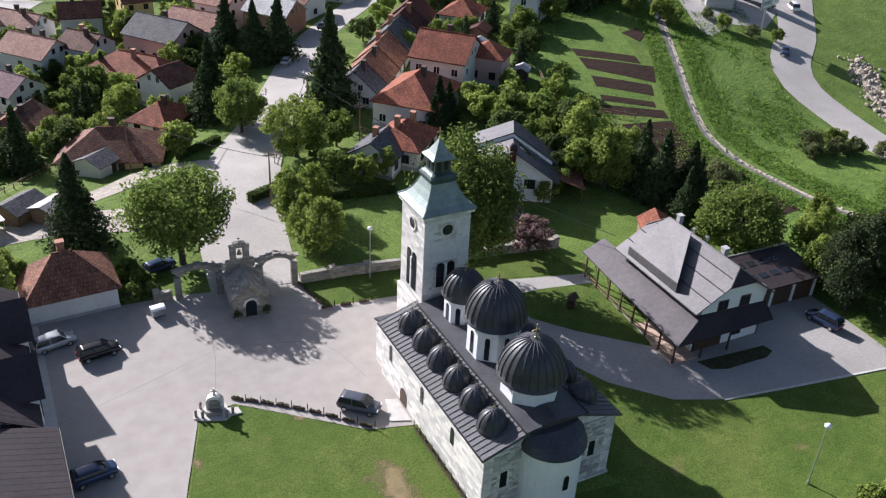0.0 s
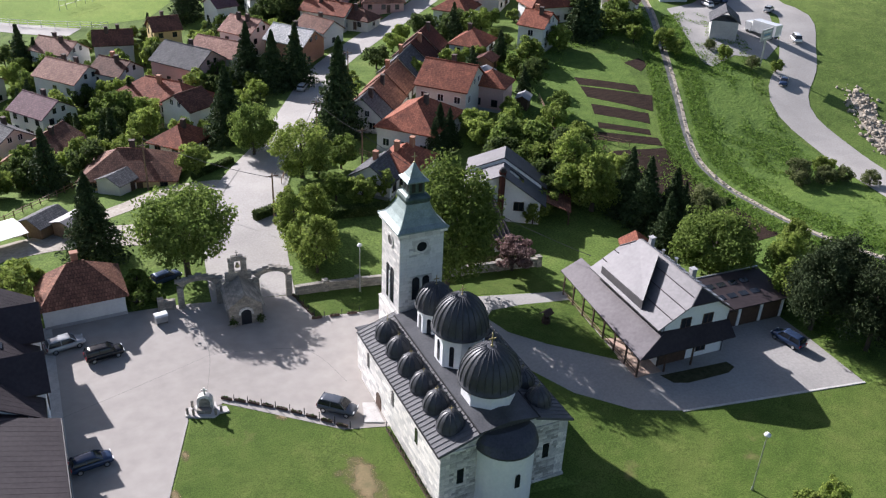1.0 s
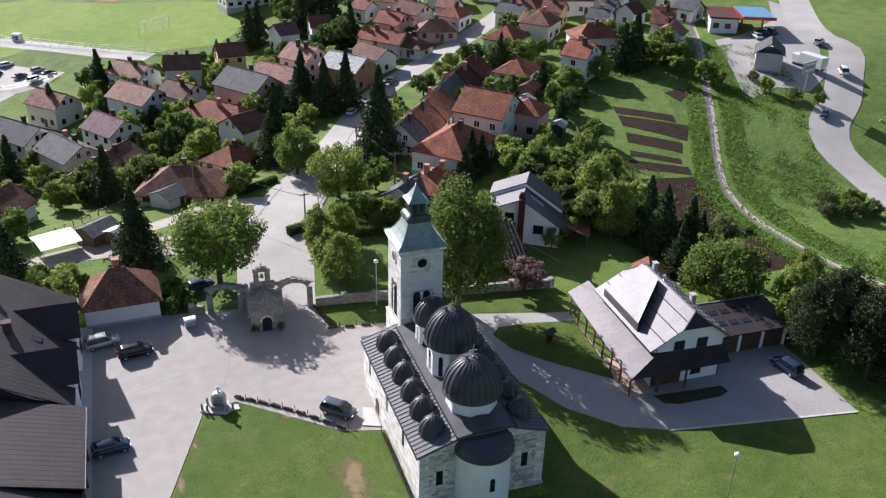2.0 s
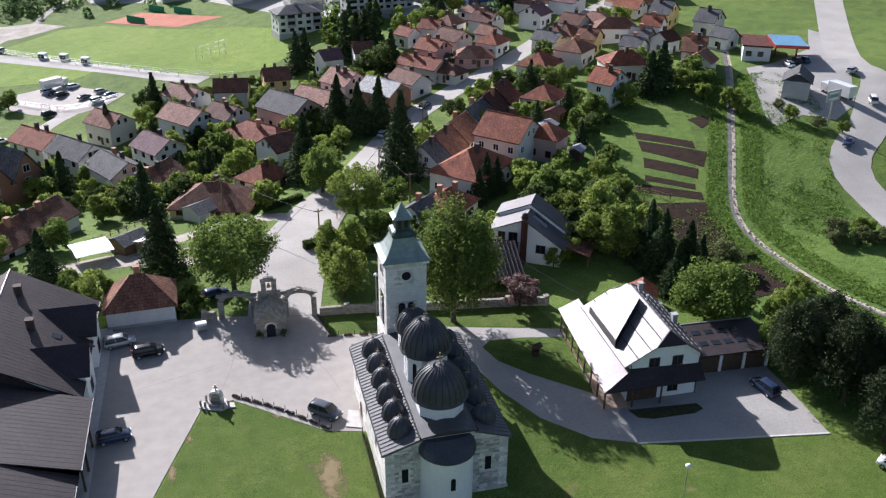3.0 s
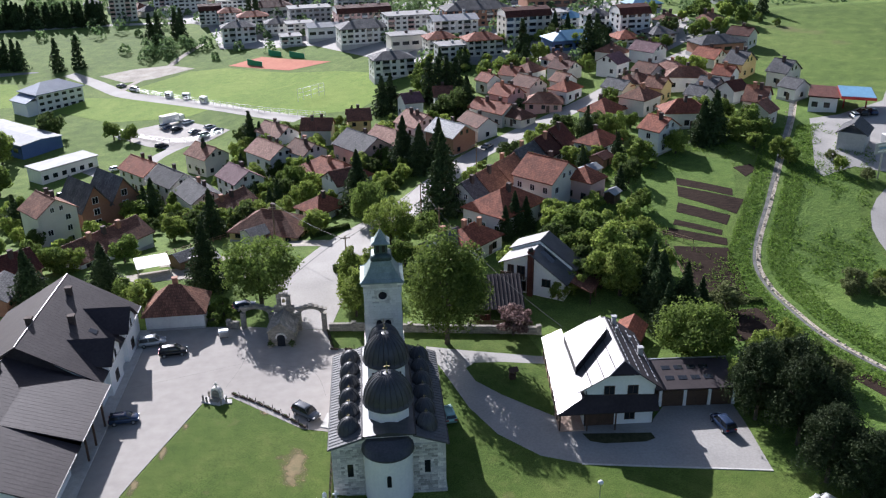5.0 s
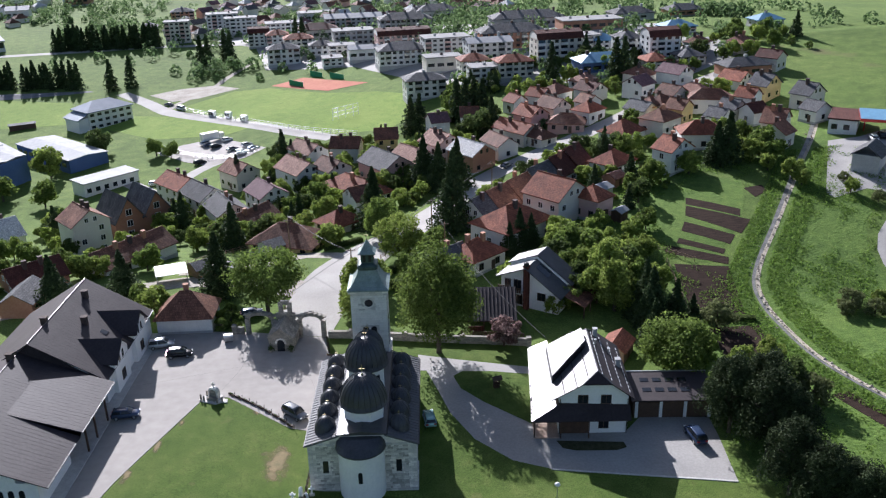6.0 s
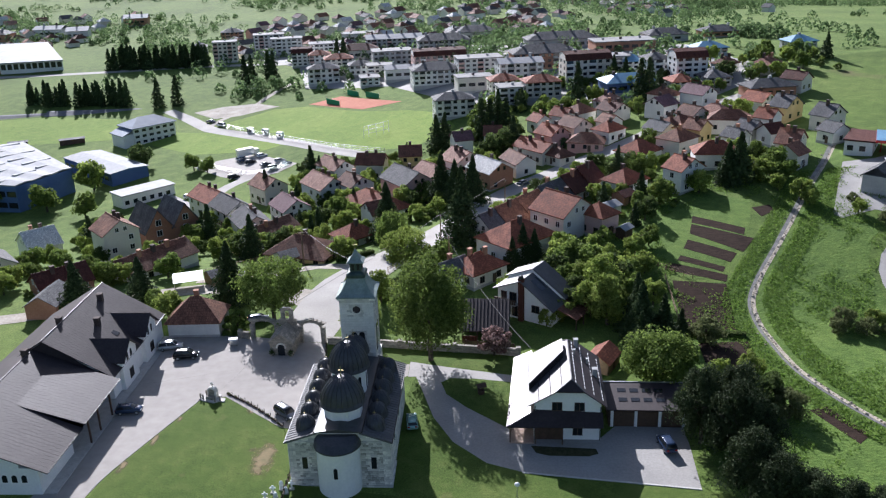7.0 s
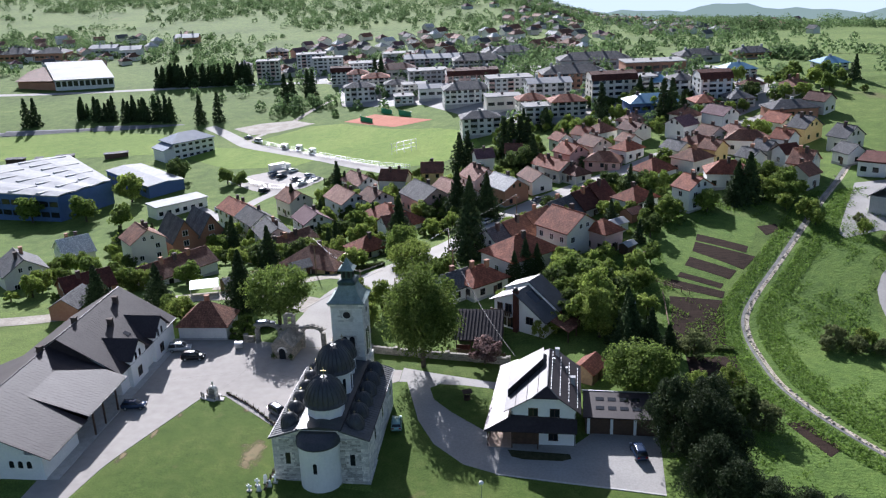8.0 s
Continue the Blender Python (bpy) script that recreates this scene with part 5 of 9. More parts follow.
for wx in (1.6, 3.3):
    window(g, wx, -3.7, 1.9, 0, 1.0, 0.7, "frame_brown")


# ---- gatehouse, arches and wall ----
def stone_arch(name, x0, x1, y, turn, top, label):
    w = x1 - x0
    ob = thing(name, (x0 + x1) / 2, y, 0, turn, label, "gate")
    for s in (-1, 1):
        bm = bmesh.new()
        box(bm, s * (w / 2 - 0.35) - 0.4, s * (w / 2 - 0.35) + 0.4, -0.35, 0.35, -0.2, top - 1.5)
        part("pier", bm, "stone_gate", ob)
    bm = bmesh.new()
    n = 10
    inner, outer = [], []
    for i in range(n + 1):
        u = -1 + 2 * i / n
        inner.append((u * (w / 2 - 0.75), top - 1.5 + 0.85 * math.sqrt(max(0, 1 - u * u))))
        outer.append((u * (w / 2 + 0.05), top - 0.75 + 0.75 * (1 - abs(u))))
    for yy0, yy1 in ((-0.3, 0.3),):
        for i in range(n):
            q = [inner[i], inner[i + 1], outer[i + 1], outer[i]]
            va, vb = [bm.verts.new((x, yy0, z)) for x, z in q], [bm.verts.new((x, yy1, z)) for x, z in q]
            bm.faces.new(va)
            bm.faces.new(vb[::-1])
            for k in range(4):
                bm.faces.new((va[k], vb[k], vb[(k + 1) % 4], va[(k + 1) % 4]))
    bmesh.ops.remove_doubles(bm, verts=bm.verts[:], dist=0.001)
    bmesh.ops.recalc_face_normals(bm, faces=bm.faces[:])
    part("arch", bm, "stone_gate", ob)
    for i in range(7):
        u = -0.9 + 1.8 * i / 6
        bm = bmesh.new()
        z = top - 0.75 + 0.75 * (1 - abs(u))
        box(bm, u * (w / 2 + 0.1) - 0.42, u * (w / 2 + 0.1) + 0.42, -0.42, 0.42, z - 0.05, z + 0.12)
        part("coping_stone", bm, "stone_gate", ob)
    return ob


def gate_chapel():
    ob = thing("gate_chapel", -16.9, 38.0, 0, -4, "small rough stone chapel with a slab roof and bell gable", "chapel")
    bm = bmesh.new()
    sweep_x(bm, [(-2.1, -0.3), (2.1, -0.3), (2.1, 2.7), (0, 4.3), (-2.1, 2.7)], 0, 5.4)
    bmesh.ops.rotate(bm, verts=bm.verts[:], cent=(0, 0, 0), matrix=Matrix.Rotation(math.pi / 2, 3, "Z"))
    part("wall", bm, "stone_gate", ob)
    for s in (-1, 1):
        for r in range(6):
            for k in range(6):
                f0, f1 = r / 6, (r + 1) / 6 + 0.03
                bm = bmesh.new()
                x0, x1 = s * (2.45 - 2.45 * f0), s * max(0.0, 2.45 - 2.45 * f1)
                z0, z1 = 2.5 + 1.95 * f0, 2.5 + 1.95 * f1
                y0 = -0.25 + k * 0.98 + (0.2 if r % 2 else 0)
                slab(bm, [(x0, y0, z0 + 0.1), (x1, y0, z1 + 0.06), (x1, y0 + 0.95, z1 + 0.06), (x0, y0 + 0.95, z0 + 0.1)], 0.1)
                bmesh.ops.recalc_face_normals(bm, faces=bm.faces[:])
                part("roof_slab", bm, "stone_gate", ob)
    w = window(ob, 0, 0, 0.0, 0, 1.3, 2.3, arched=True)
    bm = bmesh.new()
    for k in range(9):
        a = math.pi * k / 8
        m = Matrix.LocRotScale((0.8 * math.cos(a), -0.05, 1.65 + 0.8 * math.sin(a)), Euler((0, -a, 0)), (0.28, 0.2, 0.26))
        bmesh.ops.create_cube(bm, size=1, matrix=m)
    part("arch_stones", bm, "stone_white", ob)
    for s in (-1, 1):
        bm = bmesh.new()
        box(bm, s * 1.8 - 0.3, s * 1.8 + 0.3, -0.45, -0.02, -0.2, 0.5)
        part("planter", bm, "stone_gate", ob)
        bm = bmesh.new()
        rng = random.Random(5 + s)
        for _ in range(60):
            c = Vector((s * 1.8 + rng.gauss(0, 0.25), -0.3 + rng.gauss(0, 0.15), 0.75 + rng.gauss(0, 0.28)))
            bmesh.ops.create_icosphere(bm, subdivisions=0 + 1, radius=0.1, matrix=Matrix.Translation(c))
        part("shrub", bm, "leaf_dark", ob)
    # bell gable at the back
    for nm, x0, x1, z0, z1 in (("gable_base", -1.7, 1.7, 3.8, 4.9), ("gable_pier", -1.15, -0.42, 4.9, 6.6), ("gable_pier", 0.42, 1.15, 4.9, 6.6), ("gable_beam", -1.22, 1.22, 6.6, 6.92), ("gable_cap", -0.75, 0.75, 6.92, 7.3)):
        bm = bmesh.new()
        box(bm, x0, x1, 4.9, 5.5, z0, z1)
        part(nm, bevelled(bm, 0.04), "stone_gate", ob)
    bm = bmesh.new()
    lathe(bm, [(0.34, 5.65), (0.3, 5.75), (0.2, 6.0), (0.16, 6.2), (0.05, 6.3)], 12, 0, 5.2)
    smooth(part("bell", bm, "gold", ob, "small bronze bell"))
    cross(ob, 0, 5.2, 7.3, 0.5, "iron")
    return ob


gate_chapel()
stone_arch("gate_arch", -14.6, -9.6, 43.0, -6, 4.9, "stone gateway arch beside the gate chapel")
stone_arch("gate_arch", -24.2, -18.6, 44.6, -8, 4.6, "stone gateway arch in tree shade")


def stone_wall_run(pts, hgt, label):
    ob = thing("boundary_wall", pts[0][0], pts[0][1], 0, 0, label, "wall")
    rng = random.Random(9)
    for a, b in zip(pts, pts[1:]):
        a, b = Vector(a), Vector(b)
        d = (b - a).normalized()
        s = Vector((-d.y, d.x)) * 0.25
        o = Vector(pts[0])
        bm = bmesh.new()
        prism(bm, [tuple(p - o) for p in (a - s, b - s, b + s, a + s)], -0.3, hgt)
        part("wall_body", bm, "stone_gate", ob)
        n = max(1, int((b - a).length / 1.4))
        for k in range(n):
            p0, p1 = a + (b - a) * (k / n) - o, a + (b - a) * ((k + 0.96) / n) - o
            bm = bmesh.new()
            prism(bm, [tuple(p) for p in (p0 - s * 1.25, p1 - s * 1.25, p1 + s * 1.25, p0 + s * 1.25)], hgt, hgt + 0.14)
            part("coping_stone", bm, "stone_gate", ob)
        bm = bmesh.new()
        c = b - o
        box(bm, c.x - 0.4, c.x + 0.4, c.y - 0.4, c.y + 0.4, -0.3, hgt + 0.45)
        part("pier", bm, "stone_gate", ob)


stone_wall_run([(-9.2, 42.6), (-5.0, 42.3), (-0.5, 41.6), (4.5, 40.8), (9.5, 40.0), (14.5, 39.3), (20, 38.6), (26, 37.6)], 1.25, "low coursed stone wall along the church lawn")
stone_wall_run([(-24.6, 44.9), (-26.4, 45.2)], 1.3, "short stone wall stub beside the gate")


# ---- memorial, border of troughs, lamps, bins ----
def memorial():
    """An arched stone stele with a cross, on irregular white paving edged by short posts."""
    ob = thing("memorial_fountain", -25.3, 22.8, 0.05, -22, "arched pale stone memorial with cross on white paving", "monument")
    bm = bmesh.new()
    prism(bm, [(-2.0, -1.0), (-0.9, -1.3), (1.2, -1.2), (1.7, -0.5), (2.7, -0.2), (2.2, 0.7), (1.2, 0.6), (0.9, 1.4), (-0.8, 1.5), (-1.3, 0.6), (-2.2, 0.3)], -0.05, 0.14)
    part("base", bm, "kerb", ob, "white stone paving base")
    def stele(w, h, y0, y1):
        pts = [(-w, 0.14), (w, 0.14)] + [(w * math.cos(a), h - w + w * math.sin(a)) for a in (math.pi * k / 10 for k in range(11))]
        bm = bmesh.new()
        f, b = [bm.verts.new((x, y0, z)) for x, z in pts], [bm.verts.new((x, y1, z)) for x, z in pts]
        bm.faces.new(f)
        bm.faces.new(b[::-1])
        for k in range(len(pts)):
            bm.faces.new((f[k], b[k], b[(k + 1) % len(pts)], f[(k + 1) % len(pts)]))
        bmesh.ops.recalc_face_normals(bm, faces=bm.faces[:])
        return bm
    body = part("body", stele(0.85, 2.1, 0.0, 0.7), "stone_white", ob)
    part("niche", stele(0.58, 1.75, -0.06, -0.005), "stone_gate", body, "darker recessed panel")
    bm = bmesh.new()
    box(bm, -0.75, 0.75, -0.75, -0.08, 0.14, 0.6)
    part("basin", bevelled(bm, 0.05), "stone_gate", ob)
    bm = bmesh.new()
    box(bm, -0.09, 0.09, 0.26, 0.44, 2.08, 2.95)
    box(bm, -0.33, 0.33, 0.28, 0.42, 2.5, 2.68)
    part("cross", bm, "stone_white", ob)
    for x, y in ((-1.8, -0.7), (-1.1, -0.9), (1.3, -0.8), (1.8, -0.2), (-1.5, 0.5)):
        bm = bmesh.new()
        lathe(bm, [(0.15, 0.1), (0.15, 0.8), (0.19, 0.86), (0.05, 1.0)], 8, x, y)
        part("post", bm, "stone_gate", ob)
    return ob


memorial()


def trough_at(x, y, turn):
    ob = thing("flower_trough", x, y, 0.04, turn, "low dark concrete flower trough edging the lawn", "planter", "troughs along the lawn edge")
    bm = bmesh.new()
    box(bm, -0.66, 0.66, -0.15, 0.15, 0, 0.3)
    part("trough", bevelled(bm, 0.04), "wood_dark", ob)
    rng = random.Random(int(x * 97))
    bm = bmesh.new()
    for _ in range(9):
        bmesh.ops.create_icosphere(bm, subdivisions=1, radius=rng.uniform(0.05, 0.11), matrix=Matrix.Translation((rng.uniform(-0.55, 0.55), rng.uniform(-0.1, 0.1), 0.3 + rng.uniform(0, 0.08))))
    part("plant", bm, "leaf_dark", ob)
    bm = bmesh.new()
    bar(bm, (0.95, 0, -0.05), (0.95, 0, 0.95), 0.05)
    part("stake", bm, "iron", ob)
    return ob


for k in range(9):
    f = k / 8
    trough_at(-22.7 + 10.60 * f, 23.9 + -9.20 * f + 0.6 * math.sin(f * 3.1), -41)
for k in range(12):
    trough_at(-7.75, 11.6 - k * 1.35, 90)
for k in range(3):
    trough_at(-8.2 + 0.55 * k * 4.2, 36.0 - 0.3 * k, -8)
for k in range(4):
    trough_at(-9.4 + 0.25 * k, 42.0 - 1.5 * k, -75)


def lamp_post(x, y, hgt, label):
    ob = thing("street_lamp", x, y, land(x, y), 0, label, "lamp")
    bm = bmesh.new()
    lathe(bm, [(0.14, -0.1), (0.14, 0.4), (0.08, 0.6), (0.06, hgt)], 8)
    part("pole", bm, "steel", ob)
    bm = bmesh.new()
    lathe(bm, [(0.1, hgt), (0.32, hgt + 0.12), (0.36, hgt + 0.3), (0.2, hgt + 0.48), (0.05, hgt + 0.55)], 10)
    smooth(part("lamp_head", bm, "frame_white", ob))
    return ob


lamp_post(24.2, -9.9, 7.2, "slim grey lamp post with a white head on the lawn")
lamp_post(-0.7, 40.3, 7.0, "slim grey lamp post beside the stone wall")


def bin_at(x, y, turn):
    ob = thing("refuse_container", x, y, 0.05, turn, "pale grey wheeled refuse container", "bin")
    bm = bmesh.new()
    sweep_x(bm, [(-0.45, 0.2), (0.45, 0.2), (0.55, 1.15), (-0.55, 1.15)], -0.75, 0.75)
    part("body", bevelled(bm, 0.04), "steel", ob)
    bm = bmesh.new()
    sweep_x(bm, [(-0.6, 1.15), (0.6, 1.15), (0.45, 1.38), (0, 1.45), (-0.45, 1.38)], -0.8, 0.8)
    part("lid", bm, "frame_white", ob)
    for sx in (-0.6, 0.6):
        for sy in (-0.35, 0.35):
            bm = bmesh.new()
            bar(bm, (sx - 0.05, sy, 0.12), (sx + 0.05, sy, 0.12), 0.12, 10)
            part("wheel", bm, "rubber", ob)


bin_at(-26.9, 42.2, 8)


# ---- cars ----
for nm, a in (("paint_black", (0.012, 0.012, 0.014)), ("paint_blue", (0.03, 0.05, 0.10)), ("paint_silver", (0.42, 0.43, 0.44)), ("paint_white", (0.72, 0.72, 0.71)), ("paint_teal", (0.25, 0.42, 0.42)), ("paint_grey", (0.10, 0.11, 0.13)), ("paint_red", (0.35, 0.02, 0.02))):
    surf(nm, a, tuple(min(1, c * 1.15 + 0.004) for c in a), 0.18, 1.0, 0.0, metal=0.3)


def car_meshes(style):
    if ("car", style) in CACHE:
        return CACHE[("car", style)]
    L, W, H, nose, tail = {"suv": (4.5, 1.82, 1.68, 0.95, 0.12), "hatch": (4.2, 1.75, 1.5, 0.95, 0.15), "sedan": (4.5, 1.76, 1.45, 1.1, 0.85), "van": (4.6, 1.85, 1.9, 0.7, 0.05)}[style]
    def loft(rings):
        bm = bmesh.new()
        vs = [[bm.verts.new(p) for p in ring] for ring in rings]
        for p, q in zip(vs, vs[1:]):
            for i in range(len(p)):
                j = (i + 1) % len(p)
                bm.faces.new((p[i], p[j], q[j], q[i]))
        bm.faces.new(vs[0][::-1])
        bm.faces.new(vs[-1])
        bmesh.ops.recalc_face_normals(bm, faces=bm.faces[:])
        return bm

    def section(x, w, lo, hi):
        half = [(w * 0.9, lo), (w, lo + 0.14), (w, lo + (hi - lo) * 0.55), (w * 0.96, hi - 0.13), (w * 0.84, hi - 0.02), (w * 0.45, hi + 0.03)]
        return [(x, y, z) for y, z in half] + [(x, -y, z) for y, z in reversed(half)]
    belt = [(-0.5, 0.80, 0.42, 0.72), (-0.485, 0.92, 0.36, 0.90), (-0.44, 0.98, 0.30, 1.0), (-0.2, 1.0, 0.28, 1.02), (0.1, 1.0, 0.28, 1.0), (0.5 - nose / L, 0.99, 0.28, 0.98), (0.5 - nose / L * 0.5, 0.96, 0.3, 0.92), (0.47, 0.88, 0.33, 0.80), (0.495, 0.76, 0.38, 0.66)]
    bm = loft([section(u * L, w * W / 2, lo, hi) for u, w, lo, hi in belt])
    body = mesh_from("body", bm)
    body.shade_smooth()
    cab = [(L / 2 - nose - 0.0, 0.97), (L / 2 - nose - 0.72, H - 0.06), (-L / 2 + tail + 0.25, H - 0.04), (-L / 2 + tail * 0.7 + 0.02, 1.0)]
    bm = bmesh.new()
    wi = W / 2 - 0.06
    wt = W / 2 - 0.24
    pts = [(x, wi if z < 1.1 else wt, z) for x, z in cab]
    va, vb = [bm.verts.new((x, -w, z)) for x, w, z in pts], [bm.verts.new((x, w, z)) for x, w, z in pts]
    bm.faces.new(va)
    bm.faces.new(vb[::-1])
    for i in range(4):
        bm.faces.new((va[i], vb[i], vb[(i + 1) % 4], va[(i + 1) % 4]))
    bmesh.ops.recalc_face_normals(bm, faces=bm.faces[:])
    bmesh.ops.bevel(bm, geom=bm.edges[:], offset=0.1, segments=2, affect="EDGES", profile=0.6)
    glass = mesh_from("cabin_glass", bm)
    glass.shade_smooth()
    bm = bmesh.new()
    x0, x1 = cab[2][0] - 0.02, cab[1][0] + 0.03
    n_st = 6
    bm = loft([[(x0 + (x1 - x0) * k / n_st, y, H - 0.07 + 0.09 * c * math.sin(math.pi * (0.12 + 0.76 * k / n_st))) for y, c in ((wt + 0.02, 0.0), (wt - 0.05, 0.7), (wt * 0.5, 1.1), (-wt * 0.5, 1.1), (-wt + 0.05, 0.7), (-wt - 0.02, 0.0), (0, -0.3))] for k in range(n_st + 1)])
    roof = mesh_from("roof", bm)
    roof.shade_smooth()
    bm = bmesh.new()
    bar(bm, (0, -0.1, 0), (0, 0.1, 0), 0.33, 16)
    tyre = mesh_from("tyre", bm)
    tyre.materials.append(MATS["rubber"])
    bm = bmesh.new()
    bar(bm, (0, -0.115, 0), (0, 0.115, 0), 0.2, 12)
    rim = mesh_from("rim", bm)
    rim.materials.append(MATS["steel"])
    lm = {}
    for nm, x, mt in (("headlight", L / 2 - 0.13, "frame_white"), ("tail_light", -L / 2 - 0.01, "paint_red")):
        bm = bmesh.new()
        box(bm, x, x + 0.08, -0.2, 0.2, 0.66 if nm == "headlight" else 0.72, 0.8 if nm == "headlight" else 0.92)
        lm[nm] = mesh_from(nm, bm)
        lm[nm].materials.append(MATS[mt])
    pil = []
    for s in (-1, 1):
        mx = (cab[1][0] + cab[2][0]) / 2 + 0.1
        for a, b in ((cab[0], cab[1]), (cab[3], cab[2]), ((mx, 1.0), (mx - 0.05, H - 0.05))):
            bm = bmesh.new()
            bar(bm, (a[0], s * (wi + 0.01), a[1]), (b[0], s * (wt + 0.01), b[1]), 0.05)
            pil.append(mesh_from("pillar", bm))
    lm["pillar"] = pil
    CACHE[("car", style)] = (body, glass, roof, tyre, rim, lm, L, W)
    return CACHE[("car", style)]


def car(x, y, turn, style, paint, label, group=""):
    body, glass, roof, tyre, rim, lm, L, W = car_meshes(style)
    ob = thing("car", x, y, land(x, y) + 0.07, turn, label, "car", group)
    for nm, me, mt in (("body", body, paint), ("cabin_glass", glass, "glass_dark"), ("roof", roof, paint)):
        key = ("carmesh", style, nm, mt)
        if key not in CACHE:
            CACHE[key] = me.copy()
            CACHE[key].materials.clear()
            CACHE[key].materials.append(MATS[mt])
        part(nm, CACHE[key], None, ob)
    for sx in (-0.31 * L, 0.31 * L):
        for sy in (-1, 1):
            t = part("wheel", tyre, None, ob)
            t.location = (sx, sy * (W / 2 - 0.08), 0.33)
            part("rim", rim, None, t)
    if not group:
        for k, me in enumerate(lm["pillar"]):
            key = ("carmesh", style, "pillar", k, paint)
            if key not in CACHE:
                CACHE[key] = me.copy()
                CACHE[key].materials.append(MATS[paint])
            part("pillar", CACHE[key], None, ob)
    for nm in ("headlight", "tail_light") if not group else ():
        for sy in (-1, 1):
            part(nm, lm[nm], None, ob).location.y = sy * (W / 2 - 0.3)
    return ob


car(-38.4, 40.8, 12, "suv", "paint_silver", "silver hatchback parked by the hall")
car(-34.3, 37.2, 8, "suv", "paint_black", "black car parked in the yard")
car(-37.6, 18.4, 8, "hatch", "paint_blue", "dark blue hatchback parked by the hall")
car(-11.7, 17.4, -42, "suv", "paint_grey", "dark grey van-like car parked near the church door")
car(8.7, 15.0, 97, "hatch", "paint_teal", "pale teal car parked behind the church")
car(46.7, 8.7, 100, "suv", "paint_blue", "dark blue car parked on the drive", "")
car(-24.6, 52.2, 20, "hatch", "paint_blue", "blue car under the gate tree")
car(52.8, -9.6, 122, "van", "paint_white", "white pick-up parked beside the trees")


def grave(x, y, hgt, kind):
    ob = thing("gravestone", x, y, land(x, y), (x * 40) % 30 - 15, "white stone grave marker shaped like a cross" if kind else "white rounded gravestone on a plinth", "gravestone", "white gravestones beside the church")
    bm = bmesh.new()
    box(bm, -0.35, 0.35, -0.25, 0.25, -0.2, 0.25)
    part("plinth", bevelled(bm, 0.03), "kerb", ob)
    bm = bmesh.new()
    if kind:
        prism(bm, [(-0.12, -0.08), (0.12, -0.08), (0.12, 0.08), (-0.12, 0.08)], 0.25, hgt)
        box(bm, -0.4, 0.4, -0.075, 0.075, hgt * 0.62, hgt * 0.62 + 0.22)
        part("cross", bm, "plaster", ob)
    else:
        lathe(bm, [(0.3, 0.25), (0.3, hgt * 0.6), (0.24, hgt * 0.85), (0.0, hgt)], 10)
        part("stone", bm, "plaster", ob)


for x, y, hgt, kind in ((-9.4, -2.0, 1.3, 1), (-8.4, -1.2, 1.6, 0), (-7.6, -2.0, 1.2, 0), (-7.0, -1.0, 1.5, 1), (-8.8, -3.2, 1.1, 0), (-10.2, -3.4, 1.2, 1)):
    grave(x, y, hgt, kind)


def garden_well(x, y):
    ob = thing("garden_well", x, y, land(x, y) + 0.07, 20, "small dark wooden garden well with a pitched roof", "well")
    bm = bmesh.new()
    lathe(bm, [(0.55, -0.1), (0.6, 0.6), (0.5, 0.62), (0.48, 0.3)], 10)
    part("curb", bm, "wood_dark", ob)
    for s in (-0.5, 0.5):
        bm = bmesh.new()
        box(bm, s - 0.06, s + 0.06, -0.06, 0.06, 0.3, 1.6)
        part("post", bm, "wood_dark", ob)
    for s in (-1, 1):
        bm = bmesh.new()
        slab(bm, [(-0.8, 0, 1.95), (0.8, 0, 1.95), (0.8, s * 0.65, 1.45), (-0.8, s * 0.65, 1.45)], 0.06)
        bmesh.ops.recalc_face_normals(bm, faces=bm.faces[:])
        part("roof", bm, "wood_dark", ob)


garden_well(19.4, 24.2)


def rail_fence(x0, y0, x1, y1):
    L = math.hypot(x1 - x0, y1 - y0)
    ob = thing("fence", x0, y0, land(x0, y0), math.degrees(math.atan2(y1 - y0, x1 - x0)), "dark stained wooden garden fence with close boards", "fence")
    for k in range(int(L / 2.2) + 1):
        bm = bmesh.new()
        box(bm, k * 2.2 - 0.07, k * 2.2 + 0.07, -0.07, 0.07, -0.2, 1.5)
        part("post", bm, "wood_dark", ob)
    bm = bmesh.new()
    box(bm, -0.04, 0.04, -0.015, 0.015, 0.12, 1.35)
    board = mesh_from("board", bm)
    board.materials.append(MATS["wood_dark"])
    for k in range(int(L / 0.13)):
        part("board", board, None, ob).matrix_basis = pose(k * 0.13 + 0.1, 0.09, 0.0)


rail_fence(14.4, 41.4, 25.4, 39.4)


# ---- trees and shrubs ----
def leaf_mesh(name, pts, nrm, size, rng, aspect=1.0, mat=None):
    """Many small leaves as one mesh: a bent quad at each point, facing about along its normal."""
    n = len(pts)
    rnd = rng.normal(size=(n, 3))
    nn = nrm + rnd * 0.65
    nn /= np.linalg.norm(nn, axis=1)[:, None]
    a = np.cross(nn, rng.normal(size=(n, 3)))
    a /= np.linalg.norm(a, axis=1)[:, None]
    b = np.cross(nn, a)
    s = (size * rng.uniform(0.6, 1.35, size=n))[:, None]
    v = np.empty((n, 4, 3))
    v[:, 0], v[:, 1], v[:, 2], v[:, 3] = pts - a * s * 0.5, pts - b * s * 0.38 * aspect + nn * s * 0.12, pts + a * s * 0.55, pts + b * s * 0.38 * aspect + nn * s * 0.12
    me = bpy.data.meshes.new(name)
    me.from_pydata(v.reshape(-1, 3).tolist(), [], np.arange(n * 4).reshape(n, 4).tolist())
    me.materials.append(MATS[mat])
    return me


